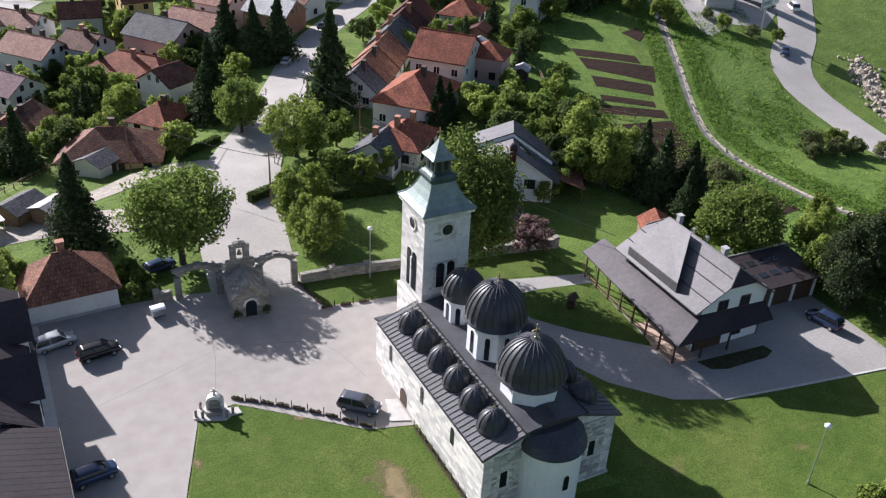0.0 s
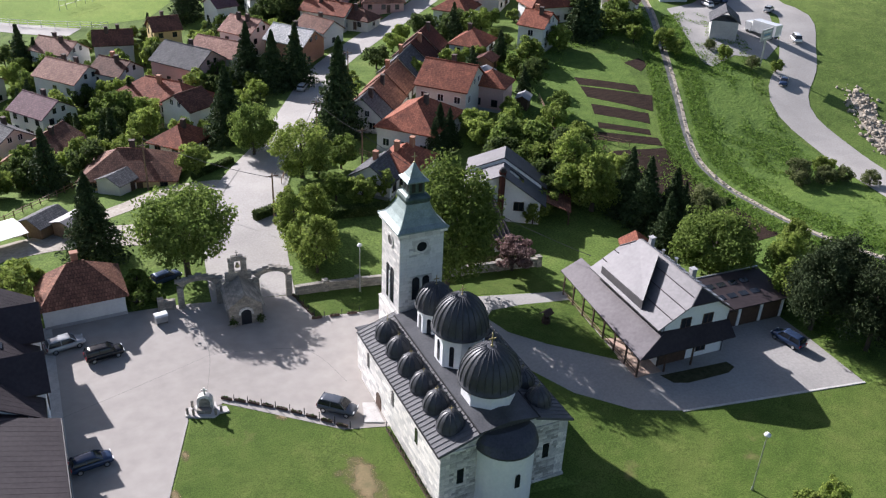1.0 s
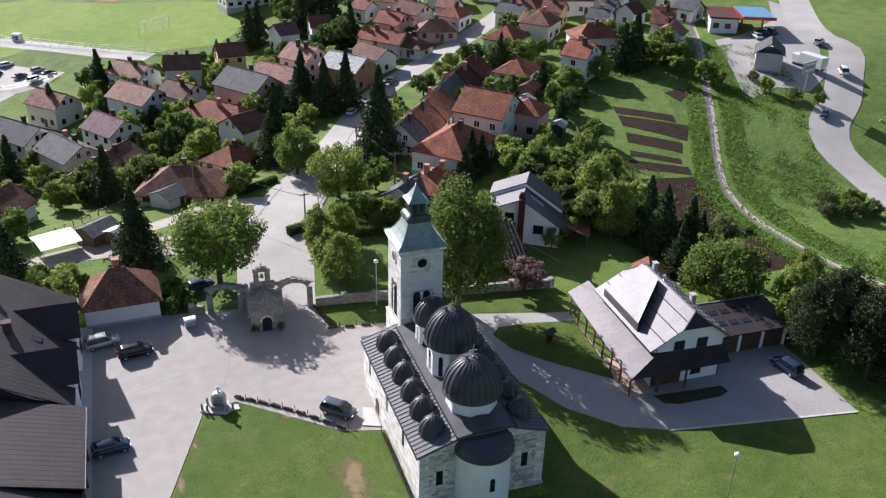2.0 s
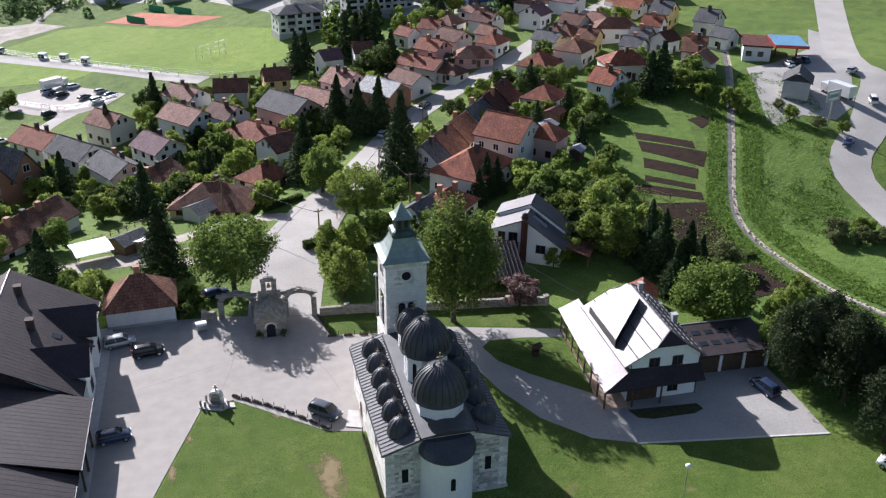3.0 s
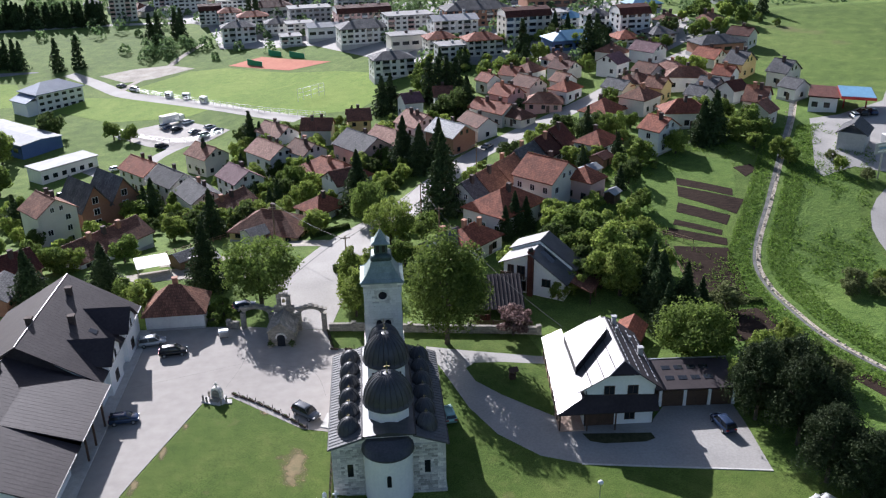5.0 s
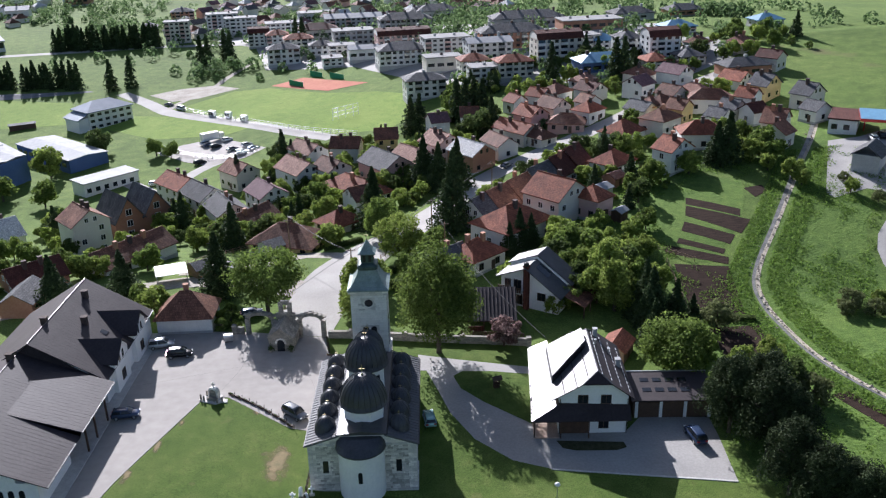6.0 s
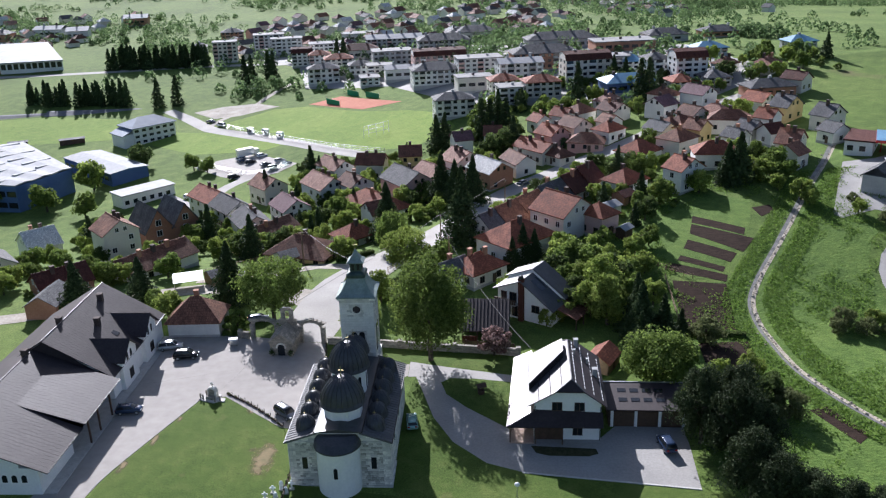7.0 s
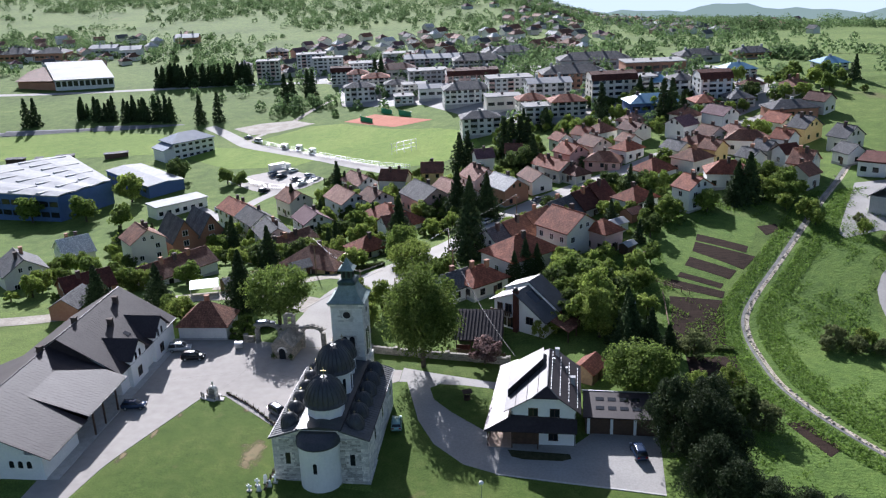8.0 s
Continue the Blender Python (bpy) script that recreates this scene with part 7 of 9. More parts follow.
def far_woods():
    """Woods and field trees of the distance, one mass of clumps."""
    r = np.random.default_rng(31)
    P, Q, taken = [], [], np.array([(o.location.x, o.location.y) for o in bpy.data.objects if o.name.startswith(("house", "apartment", "works", "building")) and o.location.y > 230])
    def clump(x, y, rad, hgt, n):
        if -115 < x < 6 and y < 305 or -260 < x < -120 and y < 320 or -320 < x < -215 and 400 < y < 500 or 60 < x < 116 and y < 150:
            return
        if np.min(np.hypot(taken[:, 0] - x, taken[:, 1] - y)) < 8:
            return
        d = r.normal(size=(n, 3))
        d /= np.linalg.norm(d, axis=1)[:, None]
        d[:, 2] = np.abs(d[:, 2])
        P.append(np.stack([x + d[:, 0] * rad, y + d[:, 1] * rad, land(x, y) + 0.4 + d[:, 2] * hgt], 1) + r.normal(0, rad * 0.1, size=(n, 3)))
        Q.append(d)
    def grove(cx, cy, sx, sy, count, rad, hgt, n=60):
        for _ in range(count):
            x, y = cx + r.normal() * sx, cy + r.normal() * sy
            f = r.uniform(0.6, 1.3)
            clump(x, y, rad * f, hgt * f, n)
    for _ in range(7500):
        y = 500 + 500 * r.random() ** 0.9
        x = r.uniform(-640, 480) * (y / 900 + 0.35)
        rows = math.sin(x * 0.012 + y * 0.021) + 0.7 * math.sin(x * 0.031 - y * 0.017) + 0.5 * math.sin(y * 0.11 + x * 0.02)
        if rows + r.normal() * 0.4 < 0.25 - 0.25 * (y > 760 and x < 0) + 0.9 * (x > 60):
            continue
        f = r.uniform(0.5, 1.2)
        clump(x, y, 2.9 * f, 4.6 * f, 40)
    grove(-330, 900, 240, 40, 220, 5, 8)
    grove(60, 860, 140, 12, 160, 5, 9)
    grove(40, 800, 30, 5, 70, 4, 9)
    grove(200, 690, 40, 6, 90, 4, 8)
    grove(150, 740, 60, 8, 60, 4, 7)
    grove(-215, 455, 60, 14, 60, 3.4, 7)
    grove(-260, 480, 50, 10, 50, 3.4, 7)
    grove(-50, 420, 90, 50, 120, 3, 5)
    grove(150, 330, 6, 14, 26, 2.6, 4.5)
    grove(50, 400, 60, 50, 90, 3, 5)
    grove(-95, 340, 8, 8, 16, 3, 6)
    grove(60, 290, 70, 45, 120, 2.6, 4.5)
    grove(95, 235, 30, 24, 36, 2.2, 3.6)
    grove(-30, 470, 130, 20, 120, 3, 5.5)
    grove(-330, 560, 80, 40, 100, 4, 7)
    for a0, a1, d0, d1, count in ((-0.02, 0.055, 1330, 1400, 260), (0.13, 0.24, 1020, 1120, 260), (0.03, 0.22, 700, 800, 50), (0.30, 0.42, 900, 980, 120), (-0.1, 0.08, 420, 520, 110)):
        for _ in range(count):
            a, d = r.uniform(a0, a1), r.uniform(d0, d1)
            f = r.uniform(0.6, 1.3)
            clump(30 + d * math.sin(a), -108 + d * math.cos(a), 3.6 * f, 6.5 * f, 36)
    me = leaf_mesh("woods", np.concatenate(P), np.concatenate(Q), 1.45, r, 1.0, "leaf_far_haze")
    tagged(new("far_woods", me), "distant green woods and field trees on the hills", "woods", kind="stuff")


for k in range(30):
    rr = random.Random(k)
    gap = 4 if k in (3, 4, 12, 13, 14, 26) else 0
    if not gap:
        tree("fir_far", -214.6 + k * 1.92 + rr.uniform(-0.6, 0.6), 335.3 + k * -0.29 + rr.uniform(-2.5, 2.5), rr.uniform(0.75, 1.2), group="row of firs by the sports field")
for k in range(34):
    rr = random.Random(100 + k)
    tree("fir_far", -203 + k * 1.75, 416 + rr.uniform(-3, 3), rr.uniform(0.95, 1.3), group="row of firs by the sports field")
for x, y in ((-237.7, 324), (-233.7, 325.4), (-140.8, 319.4), (-132.4, 322.8), (-107.4, 359.5), (-103.9, 360.5), (-96.8, 368.9), (-93.4, 366.1), (75, 210.3), (77.9, 210.3), (53.9, 220.3), (21.7, 192.2), (24.4, 192.8), (18.8, 195.5), (27.2, 189.6), (-61.5, 384.4), (-58.1, 386.2)):
    tree("fir_far", x, y, 1.3)


# ---- works, school, sports hall, flats, and the town ----
surf("roof_sheet_white", (0.25, 0.255, 0.265), (0.34, 0.345, 0.355), 0.75, 0.1, 0.1, spec=0.15)
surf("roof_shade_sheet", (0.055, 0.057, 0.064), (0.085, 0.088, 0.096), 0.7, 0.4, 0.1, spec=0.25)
surf("roof_bluegrey", (0.13, 0.17, 0.24), (0.19, 0.24, 0.32), 0.6, 0.4, 0.2)
surf("roof_flat", (0.17, 0.168, 0.165), (0.27, 0.265, 0.26), 0.9, 0.2, 0.2)
surf("wall_steps", (0.10, 0.10, 0.11), (0.20, 0.20, 0.21), 0.9, 0.3, 0.3)
surf("cloth_green", (0.02, 0.22, 0.10), (0.03, 0.28, 0.14), 0.8, 1.0, 0.1)
surf("roof_sheet_blue", (0.08, 0.20, 0.32), (0.12, 0.28, 0.42), 0.5, 0.1, 0.1)
BLOCK_ROOF = {"flat": "roof_flat", "dark": "roof_slate", "darkred": "roof_darkred", "redtop": "roof_red", "metal": "roof_sheet_white", "blue": "roof_sheet_blue"}
ROOF_WORD = {"flat": "flat grey", "dark": "dark", "darkred": "dark red", "redtop": "red tiled", "metal": "pale metal", "blue": "blue metal"}


def block(x, y, turn, L, W, floors, wall, roof, hgt=6.0):
    """A block of flats or a works building: rows of windows, balconies in stacks, a roof with its parapet or boxes."""
    flats = floors > 1
    ob = thing("apartment_block" if flats else "works_building", x, y, land(x, y), turn, f"{ {'rose': 'pinkish'}.get(wall, wall) } {'block of flats' if flats else 'works building'} with a {ROOF_WORD[roof]} roof in the town", "building", "buildings of the town")
    rng = random.Random(int(abs(x * 13 + y * 7)))
    bm = bmesh.new()
    box(bm, -L / 2, L / 2, -W / 2, W / 2, -1.5, hgt)
    part("wall", bm, "wall_" + wall, ob)
    bm = bmesh.new()
    box(bm, -L / 2 - 0.08, L / 2 + 0.08, -W / 2 - 0.08, W / 2 + 0.08, -1.5, 0.7)
    part("plinth", bm, "wall_grey", ob)
    bm = bmesh.new()
    if roof == "flat":
        box(bm, -L / 2 - 0.4, L / 2 + 0.4, -W / 2 - 0.4, W / 2 + 0.4, hgt, hgt + 0.4)
    elif roof == "darkred" and flats:
        # mansard: a steep skirt below a low top
        m = 2.0
        for s in (-1, 1):
            slab(bm, [(-L / 2 - 0.3, s * (W / 2 + 0.35), hgt - 0.1), (L / 2 + 0.3, s * (W / 2 + 0.35), hgt - 0.1), (L / 2 + 0.3, s * (W / 2 - 1.5), hgt + m), (-L / 2 - 0.3, s * (W / 2 - 1.5), hgt + m)], 0.2)
            slab(bm, [(-L / 2 - 0.3, s * (W / 2 - 1.5), hgt + m), (L / 2 + 0.3, s * (W / 2 - 1.5), hgt + m), (L / 2 + 0.3, 0, hgt + m + 0.9), (-L / 2 - 0.3, 0, hgt + m + 0.9)], 0.2)
        bmesh.ops.recalc_face_normals(bm, faces=bm.faces[:])
    else:
        (hip_roof if roof != "metal" else gable_roof)(bm, L, W, hgt, hgt + W * (0.22 if roof != "metal" else 0.14), 0.6, 0.25)
    top = part("roof", bm, BLOCK_ROOF[roof], ob)
    if roof == "darkred" and flats:
        for s in (-1, 1):
            bm = bmesh.new()
            sweep_x(bm, [(-W / 2, hgt - 0.2), (W / 2, hgt - 0.2), (W / 2 - 1.6, hgt + 1.9), (0, hgt + 2.8), (-W / 2 + 1.6, hgt + 1.9)], s * L / 2 - 0.15, s * L / 2 + 0.15)
            part("gable", bm, "wall_white", ob)
    for k in range(max(1, int(L / 8))):
        c = (k + 0.5) / max(1, int(L / 8)) * L - L / 2 + rng.uniform(-0.8, 0.8)
        bm = bmesh.new()
        box(bm, c - 0.5, c + 0.5, -0.2, 0.7, hgt + 0.2, hgt + (1.3 if roof == "flat" else W * 0.22 + 1.0))
        part("chimney", bm, "wall_grey" if rng.random() < 0.5 else "chimney_dark", top)
    if not flats:
        for k in range(int(L / 4)):
            window(ob, (k + 0.5) * 4 - L / 2, -W / 2, hgt * 0.42, 0, 2.8, min(1.4, hgt * 0.28), with_frame=False)
        return ob
    n = max(3, int(L / 2.7))
    st = (hgt - 0.7) / floors
    first = rng.choice((0, 1))
    band = "wall_" + rng.choice(("white", "grey", "cream", "rose"))
    for f in range(floors):
        z = 0.7 + st * f
        for k in range(n):
            c = (k + 0.5) / n * L - L / 2
            if k % 3 == first and f:
                # a recessed balcony: a dark wall pane stands for the shaded opening behind its front
                window(ob, c, -W / 2, z + 0.2, 0, L / n * 0.86, st * 0.78, with_frame=False)
                bm = bmesh.new()
                box(bm, c - L / n * 0.46, c + L / n * 0.46, -W / 2 - 0.9, -W / 2 - 0.06, z - 0.05, z + st * 0.36)
                part("balcony", bm, band, ob)
            else:
                window(ob, c, -W / 2, z + st * 0.32, 0, min(1.5, L / n * 0.55), st * 0.5, with_frame=False)
        for s in (-1, 1):
            for u in (-0.24, 0.2):
                window(ob, s * L / 2, W * u, z + st * 0.32, 90 * s, 1.2, st * 0.5, with_frame=False)
    return ob


block(-136.1, 426.6, 12, 13.9, 9, 5, 'cream', 'flat', 12.0)
block(-116.0, 454.9, 12, 18.5, 10.5, 5, 'white', 'flat', 10.8)
block(-102.9, 445.3, 12, 18.8, 10.7, 4, 'white', 'flat', 9.2)
block(-73.6, 417.8, 12, 19.1, 10.9, 4, 'white', 'flat', 8.4)
block(-61.8, 470.5, 12, 20.6, 11.7, 1, 'white', 'flat', 5.5)
block(-83.5, 395.5, 12, 11.5, 9, 4, 'white', 'darkred', 8.1)
block(-72.6, 390.1, 12, 11.8, 9, 3, 'white', 'redtop', 6.9)
block(-57.2, 362.1, 12, 14.5, 9, 4, 'cream', 'redtop', 8.3)
block(-61.9, 341.1, 12, 15.5, 9, 3, 'white', 'dark', 8.0)
block(-52.0, 400.9, 12, 22.2, 12.6, 1, 'cream', 'darkred', 5.7)
block(-29.5, 366.1, 12, 20.6, 11.7, 3, 'grey', 'flat', 7.6)
block(-44.3, 350.1, 12, 11.6, 9, 2, 'white', 'dark', 5.5)
block(-32.8, 338.2, 12, 12.5, 9, 3, 'cream', 'flat', 5.8)
block(-20.1, 321.6, 12, 16.5, 9.4, 1, 'white', 'metal', 5.5)
block(-35.8, 320.0, 12, 9.1, 9, 2, 'white', 'flat', 4.2)
block(-2.4, 295.9, 12, 21.8, 12.4, 3, 'white', 'dark', 7.2)
block(15.1, 269.8, 12, 15.0, 9, 1, 'cream', 'flat', 6.1)
block(-2.9, 330.9, 12, 25.2, 13, 3, 'rose', 'darkred', 7.4)
block(16.9, 296.0, 12, 20.0, 11.4, 4, 'white', 'flat', 8.4)
block(34.4, 276.2, 12, 18.8, 10.7, 3, 'white', 'metal', 7.3)
block(45.5, 288.5, 9, 28.6, 13, 3, 'brick', 'dark', 7.5)
block(27.4, 256.0, 12, 11.7, 9, 3, 'cream', 'redtop', 5.9)
block(30.9, 237.1, 12, 12.3, 9, 3, 'white', 'flat', 6.7)
block(41.5, 237.8, 12, 13.5, 9, 3, 'cream', 'redtop', 6.7)
block(7.7, 235.3, 12, 15.1, 9, 3, 'white', 'dark', 7.3)
block(14.1, 409.7, 12, 23.0, 13, 1, 'cream', 'dark', 5.6)
block(-152.6, 502.6, 12, 14.4, 9, 3, 'brick', 'dark', 6.8)
block(-159.5, 450.7, 12, 9, 9, 3, 'cream', 'dark', 6.3)
block(-33.8, 422.4, 9, 32.4, 13, 3, 'grey', 'metal', 6.7)
block(-2.7, 376.3, 9, 27.2, 13, 3, 'grey', 'dark', 7.6)
block(59.6, 250.4, 12, 18.3, 10.4, 4, 'cream', 'darkred', 10.0)
block(85.2, 240.4, 12, 9.2, 9, 3, 'white', 'dark', 7.0)
block(95.3, 230.8, 12, 12.0, 9, 4, 'white', 'darkred', 8.4)
block(72.5, 224.5, 12, 18.8, 10.7, 1, 'blue', 'blue', 4.5)
block(73.3, 262.6, 12, 9, 9, 3, 'white', 'flat', 6.3)
block(10.3, 411.4, 12, 25.8, 13, 1, 'cream', 'dark', 5.3)
block(113.3, 275.9, 12, 13.6, 9, 2, 'white', 'blue', 3.2)
block(82.0, 306.6, 9, 27.5, 13, 1, 'brick', 'flat', 4.8)
block(57.2, 336.3, 9, 35.1, 13, 1, 'grey', 'dark', 5.2)
block(90.6, 219.2, 12, 9, 9, 2, 'cream', 'redtop', 3.2)
block(114.7, 196.1, 12, 15.8, 9, 1, 'brick', 'dark', 4.2)
block(102.3, 217.6, 12, 9, 9, 2, 'grey', 'dark', 3.5)
block(79.9, 261.3, 12, 9, 9, 2, 'white', 'blue', 4.0)
block(151.5, 278.6, 12, 11.8, 9, 2, 'grey', 'blue', 3.2)
block(131.7, 333.4, 12, 17.4, 9.9, 1, 'brick', 'dark', 3.2)
block(104.7, 325.1, 12, 19.3, 11.0, 1, 'grey', 'dark', 3.9)
block(-301.9, 549.6, 1, 21, 14, 1, 'white', 'metal')
block(-276.6, 539.5, 16, 15, 15, 1, 'white', 'metal')
block(-255.8, 599.8, 13, 18, 16, 1, 'brick', 'metal')
block(-360.7, 530.1, 6, 26, 16, 1, 'brick', 'dark')
block(-334.6, 530.9, 0, 23, 15, 1, 'brick', 'dark')


def far_houses():
    rng = random.Random(77)
    taken = [(o.location.x, o.location.y, 11.0) for o in bpy.data.objects if o.name.startswith(("house", "apartment", "works"))]
    def spot(k):
        if k == 0:
            x, y = rng.uniform(45, 140), rng.uniform(178, 232)
            return None if x < 62 and y > 205 or x > 70 + (y - 150) * 1.1 else (x, y)
        if k == 1:
            return rng.uniform(-150, 60), rng.uniform(430, 600)
        if k == 2:
            return rng.uniform(-420, -250), rng.uniform(480, 640)
        # the village on the far slope
        a, d = rng.gauss(0.075, 0.085), rng.uniform(650, 1250)
        return None if math.sin(a * 40 + d * 0.01) < -0.45 else (30 + d * math.sin(a), -108 + d * math.cos(a))
    for k in [0] * 220 + [1] * 200 + [2] * 60 + [3] * 330:
        p = spot(k)
        if not p:
            continue
        x, y = p
        if any((x - a) ** 2 + (y - b) ** 2 < c * c for a, b, c in taken):
            continue
        if abs((x - 105) * 0.55 - (y - 198) * 0.83) < 7 and y < 260:
            continue
        taken.append((x, y, 11.5))
        L, W, rg = (rng.uniform(7.5, 9.5), rng.uniform(6.5, 8), rng.uniform(5, 6.8)) if y < 400 else (rng.uniform(7, 9.5), rng.uniform(6.5, 8), rng.uniform(5.0, 6.5))
        roof = rng.choice(("red", "redbrown", "brown", "pink", "brown", "slate", "darkred", "purple") if y < 400 else ("slate", "brown", "redbrown", "white", "purple", "slate", "pink"))
        house(x, y, rng.choice((44, 133, 44, 40, 128)), L, W, rg - W * 0.3, rg, roof, rng.choice(("white", "cream", "white", "white", "cream", "rose")), hip=rng.random() < 0.4, chimneys=rng.choice((1, 2)) if y < 280 else 0, panes=y < 225)


# the terrace along the street: houses in a row, each with its own roof
def terrace():
    segs = [("slate", 6.0), ("redbrown", 8.5), ("redbrown", 9.0), ("slate", 10.0), ("darkred", 7.5), ("darkred", 7.0)]
    d = Vector((0.631, 0.776))
    p = Vector((18.8, 92.8))
    for k, (roof, L) in enumerate(segs):
        c = p + d * (L / 2)
        house(c.x, c.y, math.degrees(math.atan2(d.y, d.x)), L - 0.05, 8.6, 3.2, 6.9 + 0.15 * (k % 2), roof, "cream" if k % 2 else "white", chimneys=1)
        p += d * L


terrace()
h1 = house(38.4, 94.7, -47, 10.5, 11.0, 6.4, 9.9, "red", "cream", chimneys=1)
house(46.6, 93, 44, 6.0, 7.0, 5.2, 7.4, "red", "rose", hip=True, chimneys=0)
house(13.1, 68.6, 44, 7.0, 7.0, 3.2, 5.4, "slate", "white", chimneys=1)


def grey_house():
    """Broad unequal roof slopes, the rear half of the roof stepped up, a brick chimney before the gable."""
    ob = thing("house", 29.4, 55.7, land(29.4, 55.7), 59, "white village house with broad grey roofs, balcony and brick chimney", "house")
    L, WL, WR, rg, zl, zr = 8.4, 5.4, 6.3, 8.1, 5.8, 3.9
    def profile(u0, u1, lift):
        bm = bmesh.new()
        sweep_x(bm, [(-WR, -0.8), (WL, -0.8), (WL, zl + lift), (0, rg + lift - 0.1), (-WR, zr + lift)], u0, u1)
        return bm
    part("wall", profile(-L / 2, 0.0, 0.0), "plaster", ob)
    part("rear_wall", profile(0.0, L / 2, 0.7), "plaster", ob)
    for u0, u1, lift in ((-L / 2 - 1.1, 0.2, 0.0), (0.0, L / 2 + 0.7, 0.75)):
        # the slope turned from the sun has its shade in a darker sheet colour
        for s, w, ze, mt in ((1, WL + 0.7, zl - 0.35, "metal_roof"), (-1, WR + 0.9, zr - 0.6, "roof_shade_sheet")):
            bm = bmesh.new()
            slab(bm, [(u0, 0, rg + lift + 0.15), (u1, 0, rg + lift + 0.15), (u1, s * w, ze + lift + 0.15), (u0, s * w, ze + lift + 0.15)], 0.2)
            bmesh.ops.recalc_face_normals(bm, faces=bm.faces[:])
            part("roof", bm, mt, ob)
    # sunk terrace in the shaded slope: a dark slab stands for its shadowed recess
    bm = bmesh.new()
    slab(bm, [(-2.6, -1.0, 7.65), (-0.4, -1.0, 7.65), (-0.4, -3.4, 6.0), (-2.6, -3.4, 6.0)], 0.1)
    bmesh.ops.recalc_face_normals(bm, faces=bm.faces[:])
    part("roof_window", bm, "glass_dark", ob)
    bm = bmesh.new()
    box(bm, -L / 2 - 0.85, -L / 2 - 0.02, -0.5, 0.5, -0.6, rg + 0.3)
    box(bm, -L / 2 - 0.95, -L / 2 + 0.05, -0.6, 0.6, rg + 0.3, rg + 0.5)
    part("chimney", bevelled(bm, 0.04), "roof_darkred", ob, "brick chimney with a domed cowl before the gable")
    bm = bmesh.new()
    lathe(bm, [(0.5, rg + 0.5), (0.5, rg + 0.85), (0.36, rg + 1.1), (0.0, rg + 1.2)], 12, -L / 2 - 0.5, 0)
    part("cowl", bm, "iron", ob)
    bm = bmesh.new()
    box(bm, -L / 2 - 1.4, -L / 2 - 0.02, 0.7, 5.2, 2.9, 3.1)
    slab_ob = part("balcony", bm, "kerb", ob)
    for k in range(10):
        bm = bmesh.new()
        box(bm, -L / 2 - 1.4, -L / 2 - 1.3, 0.75 + k * 0.48, 0.75 + k * 0.48 + 0.36, 3.1, 4.0)
        part("board", bm, "wood_dark", slab_ob)
    bm = bmesh.new()
    box(bm, -L / 2 - 1.42, -L / 2 - 1.28, 0.7, 5.5, 4.0, 4.1)
    part("rail", bm, "wood_dark", slab_ob)
    for u, z, w, h in ((4.0, 3.1, 1.1, 1.9), (2.0, 3.1, 1.4, 2.0), (-2.9, 1.9, 1.5, 1.4), (3.4, 0.5, 1.6, 1.8), (1.6, 0.3, 1.1, 2.1)):
        window(ob, -L / 2, u, z, -90, w, h, "frame_brown")
    for u in (-2.6, 0.6, 3.0):
        window(ob, u, -WR, 1.6, 0, 1.2, 1.2, "frame_brown")
    bm = bmesh.new()
    slab(bm, [(-3.5, -WR - 0.4, 3.6), (3.5, -WR - 0.4, 3.6), (3.5, -WR - 5.0, 2.0), (-3.5, -WR - 5.0, 2.0)], 0.15)
    bmesh.ops.recalc_face_normals(bm, faces=bm.faces[:])
    part("lean_to_roof", bm, "roof_brown", ob)
    for u in (-3.2, 0, 3.2):
        bm = bmesh.new()
        box(bm, u - 0.1, u + 0.1, -WR - 4.8, -WR - 4.6, -0.5, 2.0)
        part("post", bm, "wood_dark", ob)


grey_house()


def outbuilding(name, x, y, turn, L, W, ev, rg, roof, wall, label, open_front=False):
    ob = thing(name, x, y, land(x, y), turn, label, "shed")
    bm = bmesh.new()
    sweep_x(bm, [(-W / 2, -0.4), (W / 2, -0.4), (W / 2, ev), (0, rg - 0.1), (-W / 2, ev)], -L / 2, L / 2)
    part("wall", bm, wall, ob)
    bm = bmesh.new()
    gable_roof(bm, L, W, ev, rg, 0.35, 0.12)
    part("roof", bm, roof, ob)
    bm = bmesh.new()
    box(bm, -0.5, 0.5, -W / 2 - 0.05, -W / 2, 0, 2.0)
    part("door", bm, "wood_dark", ob)
    return ob


outbuilding("shed", 40.4, 33.5, 62, 5.6, 4.2, 2.2, 3.6, "roof_red", "wood", "small shed with a red tiled roof behind the parish house")
outbuilding("shed", -38.8, 74.8, 40, 5.5, 4.5, 2.2, 3.2, "roof_slate", "wood", "small wooden shed with a grey roof by the lane")
outbuilding("shed", -34.7, 72.1, 40, 4.6, 4.0, 2.2, 2.8, "metal_roof", "wood", "small wooden shed with a pale roof by the lane")
outbuilding("shed", 52.1, 89.3, 50, 3.4, 2.4, 2.3, 2.9, "roof_sheet_white", "wood_dark", "small garden hut with a pale flat roof")
outbuilding("shed", -26.1, 88.7, 40, 6.0, 5.0, 2.3, 3.4, "roof_slate", "wall_cream", "small grey-roofed annexe beside a house")
outbuilding("shed", 50.2, 104, 44, 5.6, 4.0, 2.6, 3.4, "roof_sheet_white", "wall_white", "small annexe with a pale roof")
outbuilding("shed", 55.2, 111.7, 44, 4.6, 4.0, 2.4, 3.4, "roof_darkred", "wall_brick", "small brick shed with a dark red roof")


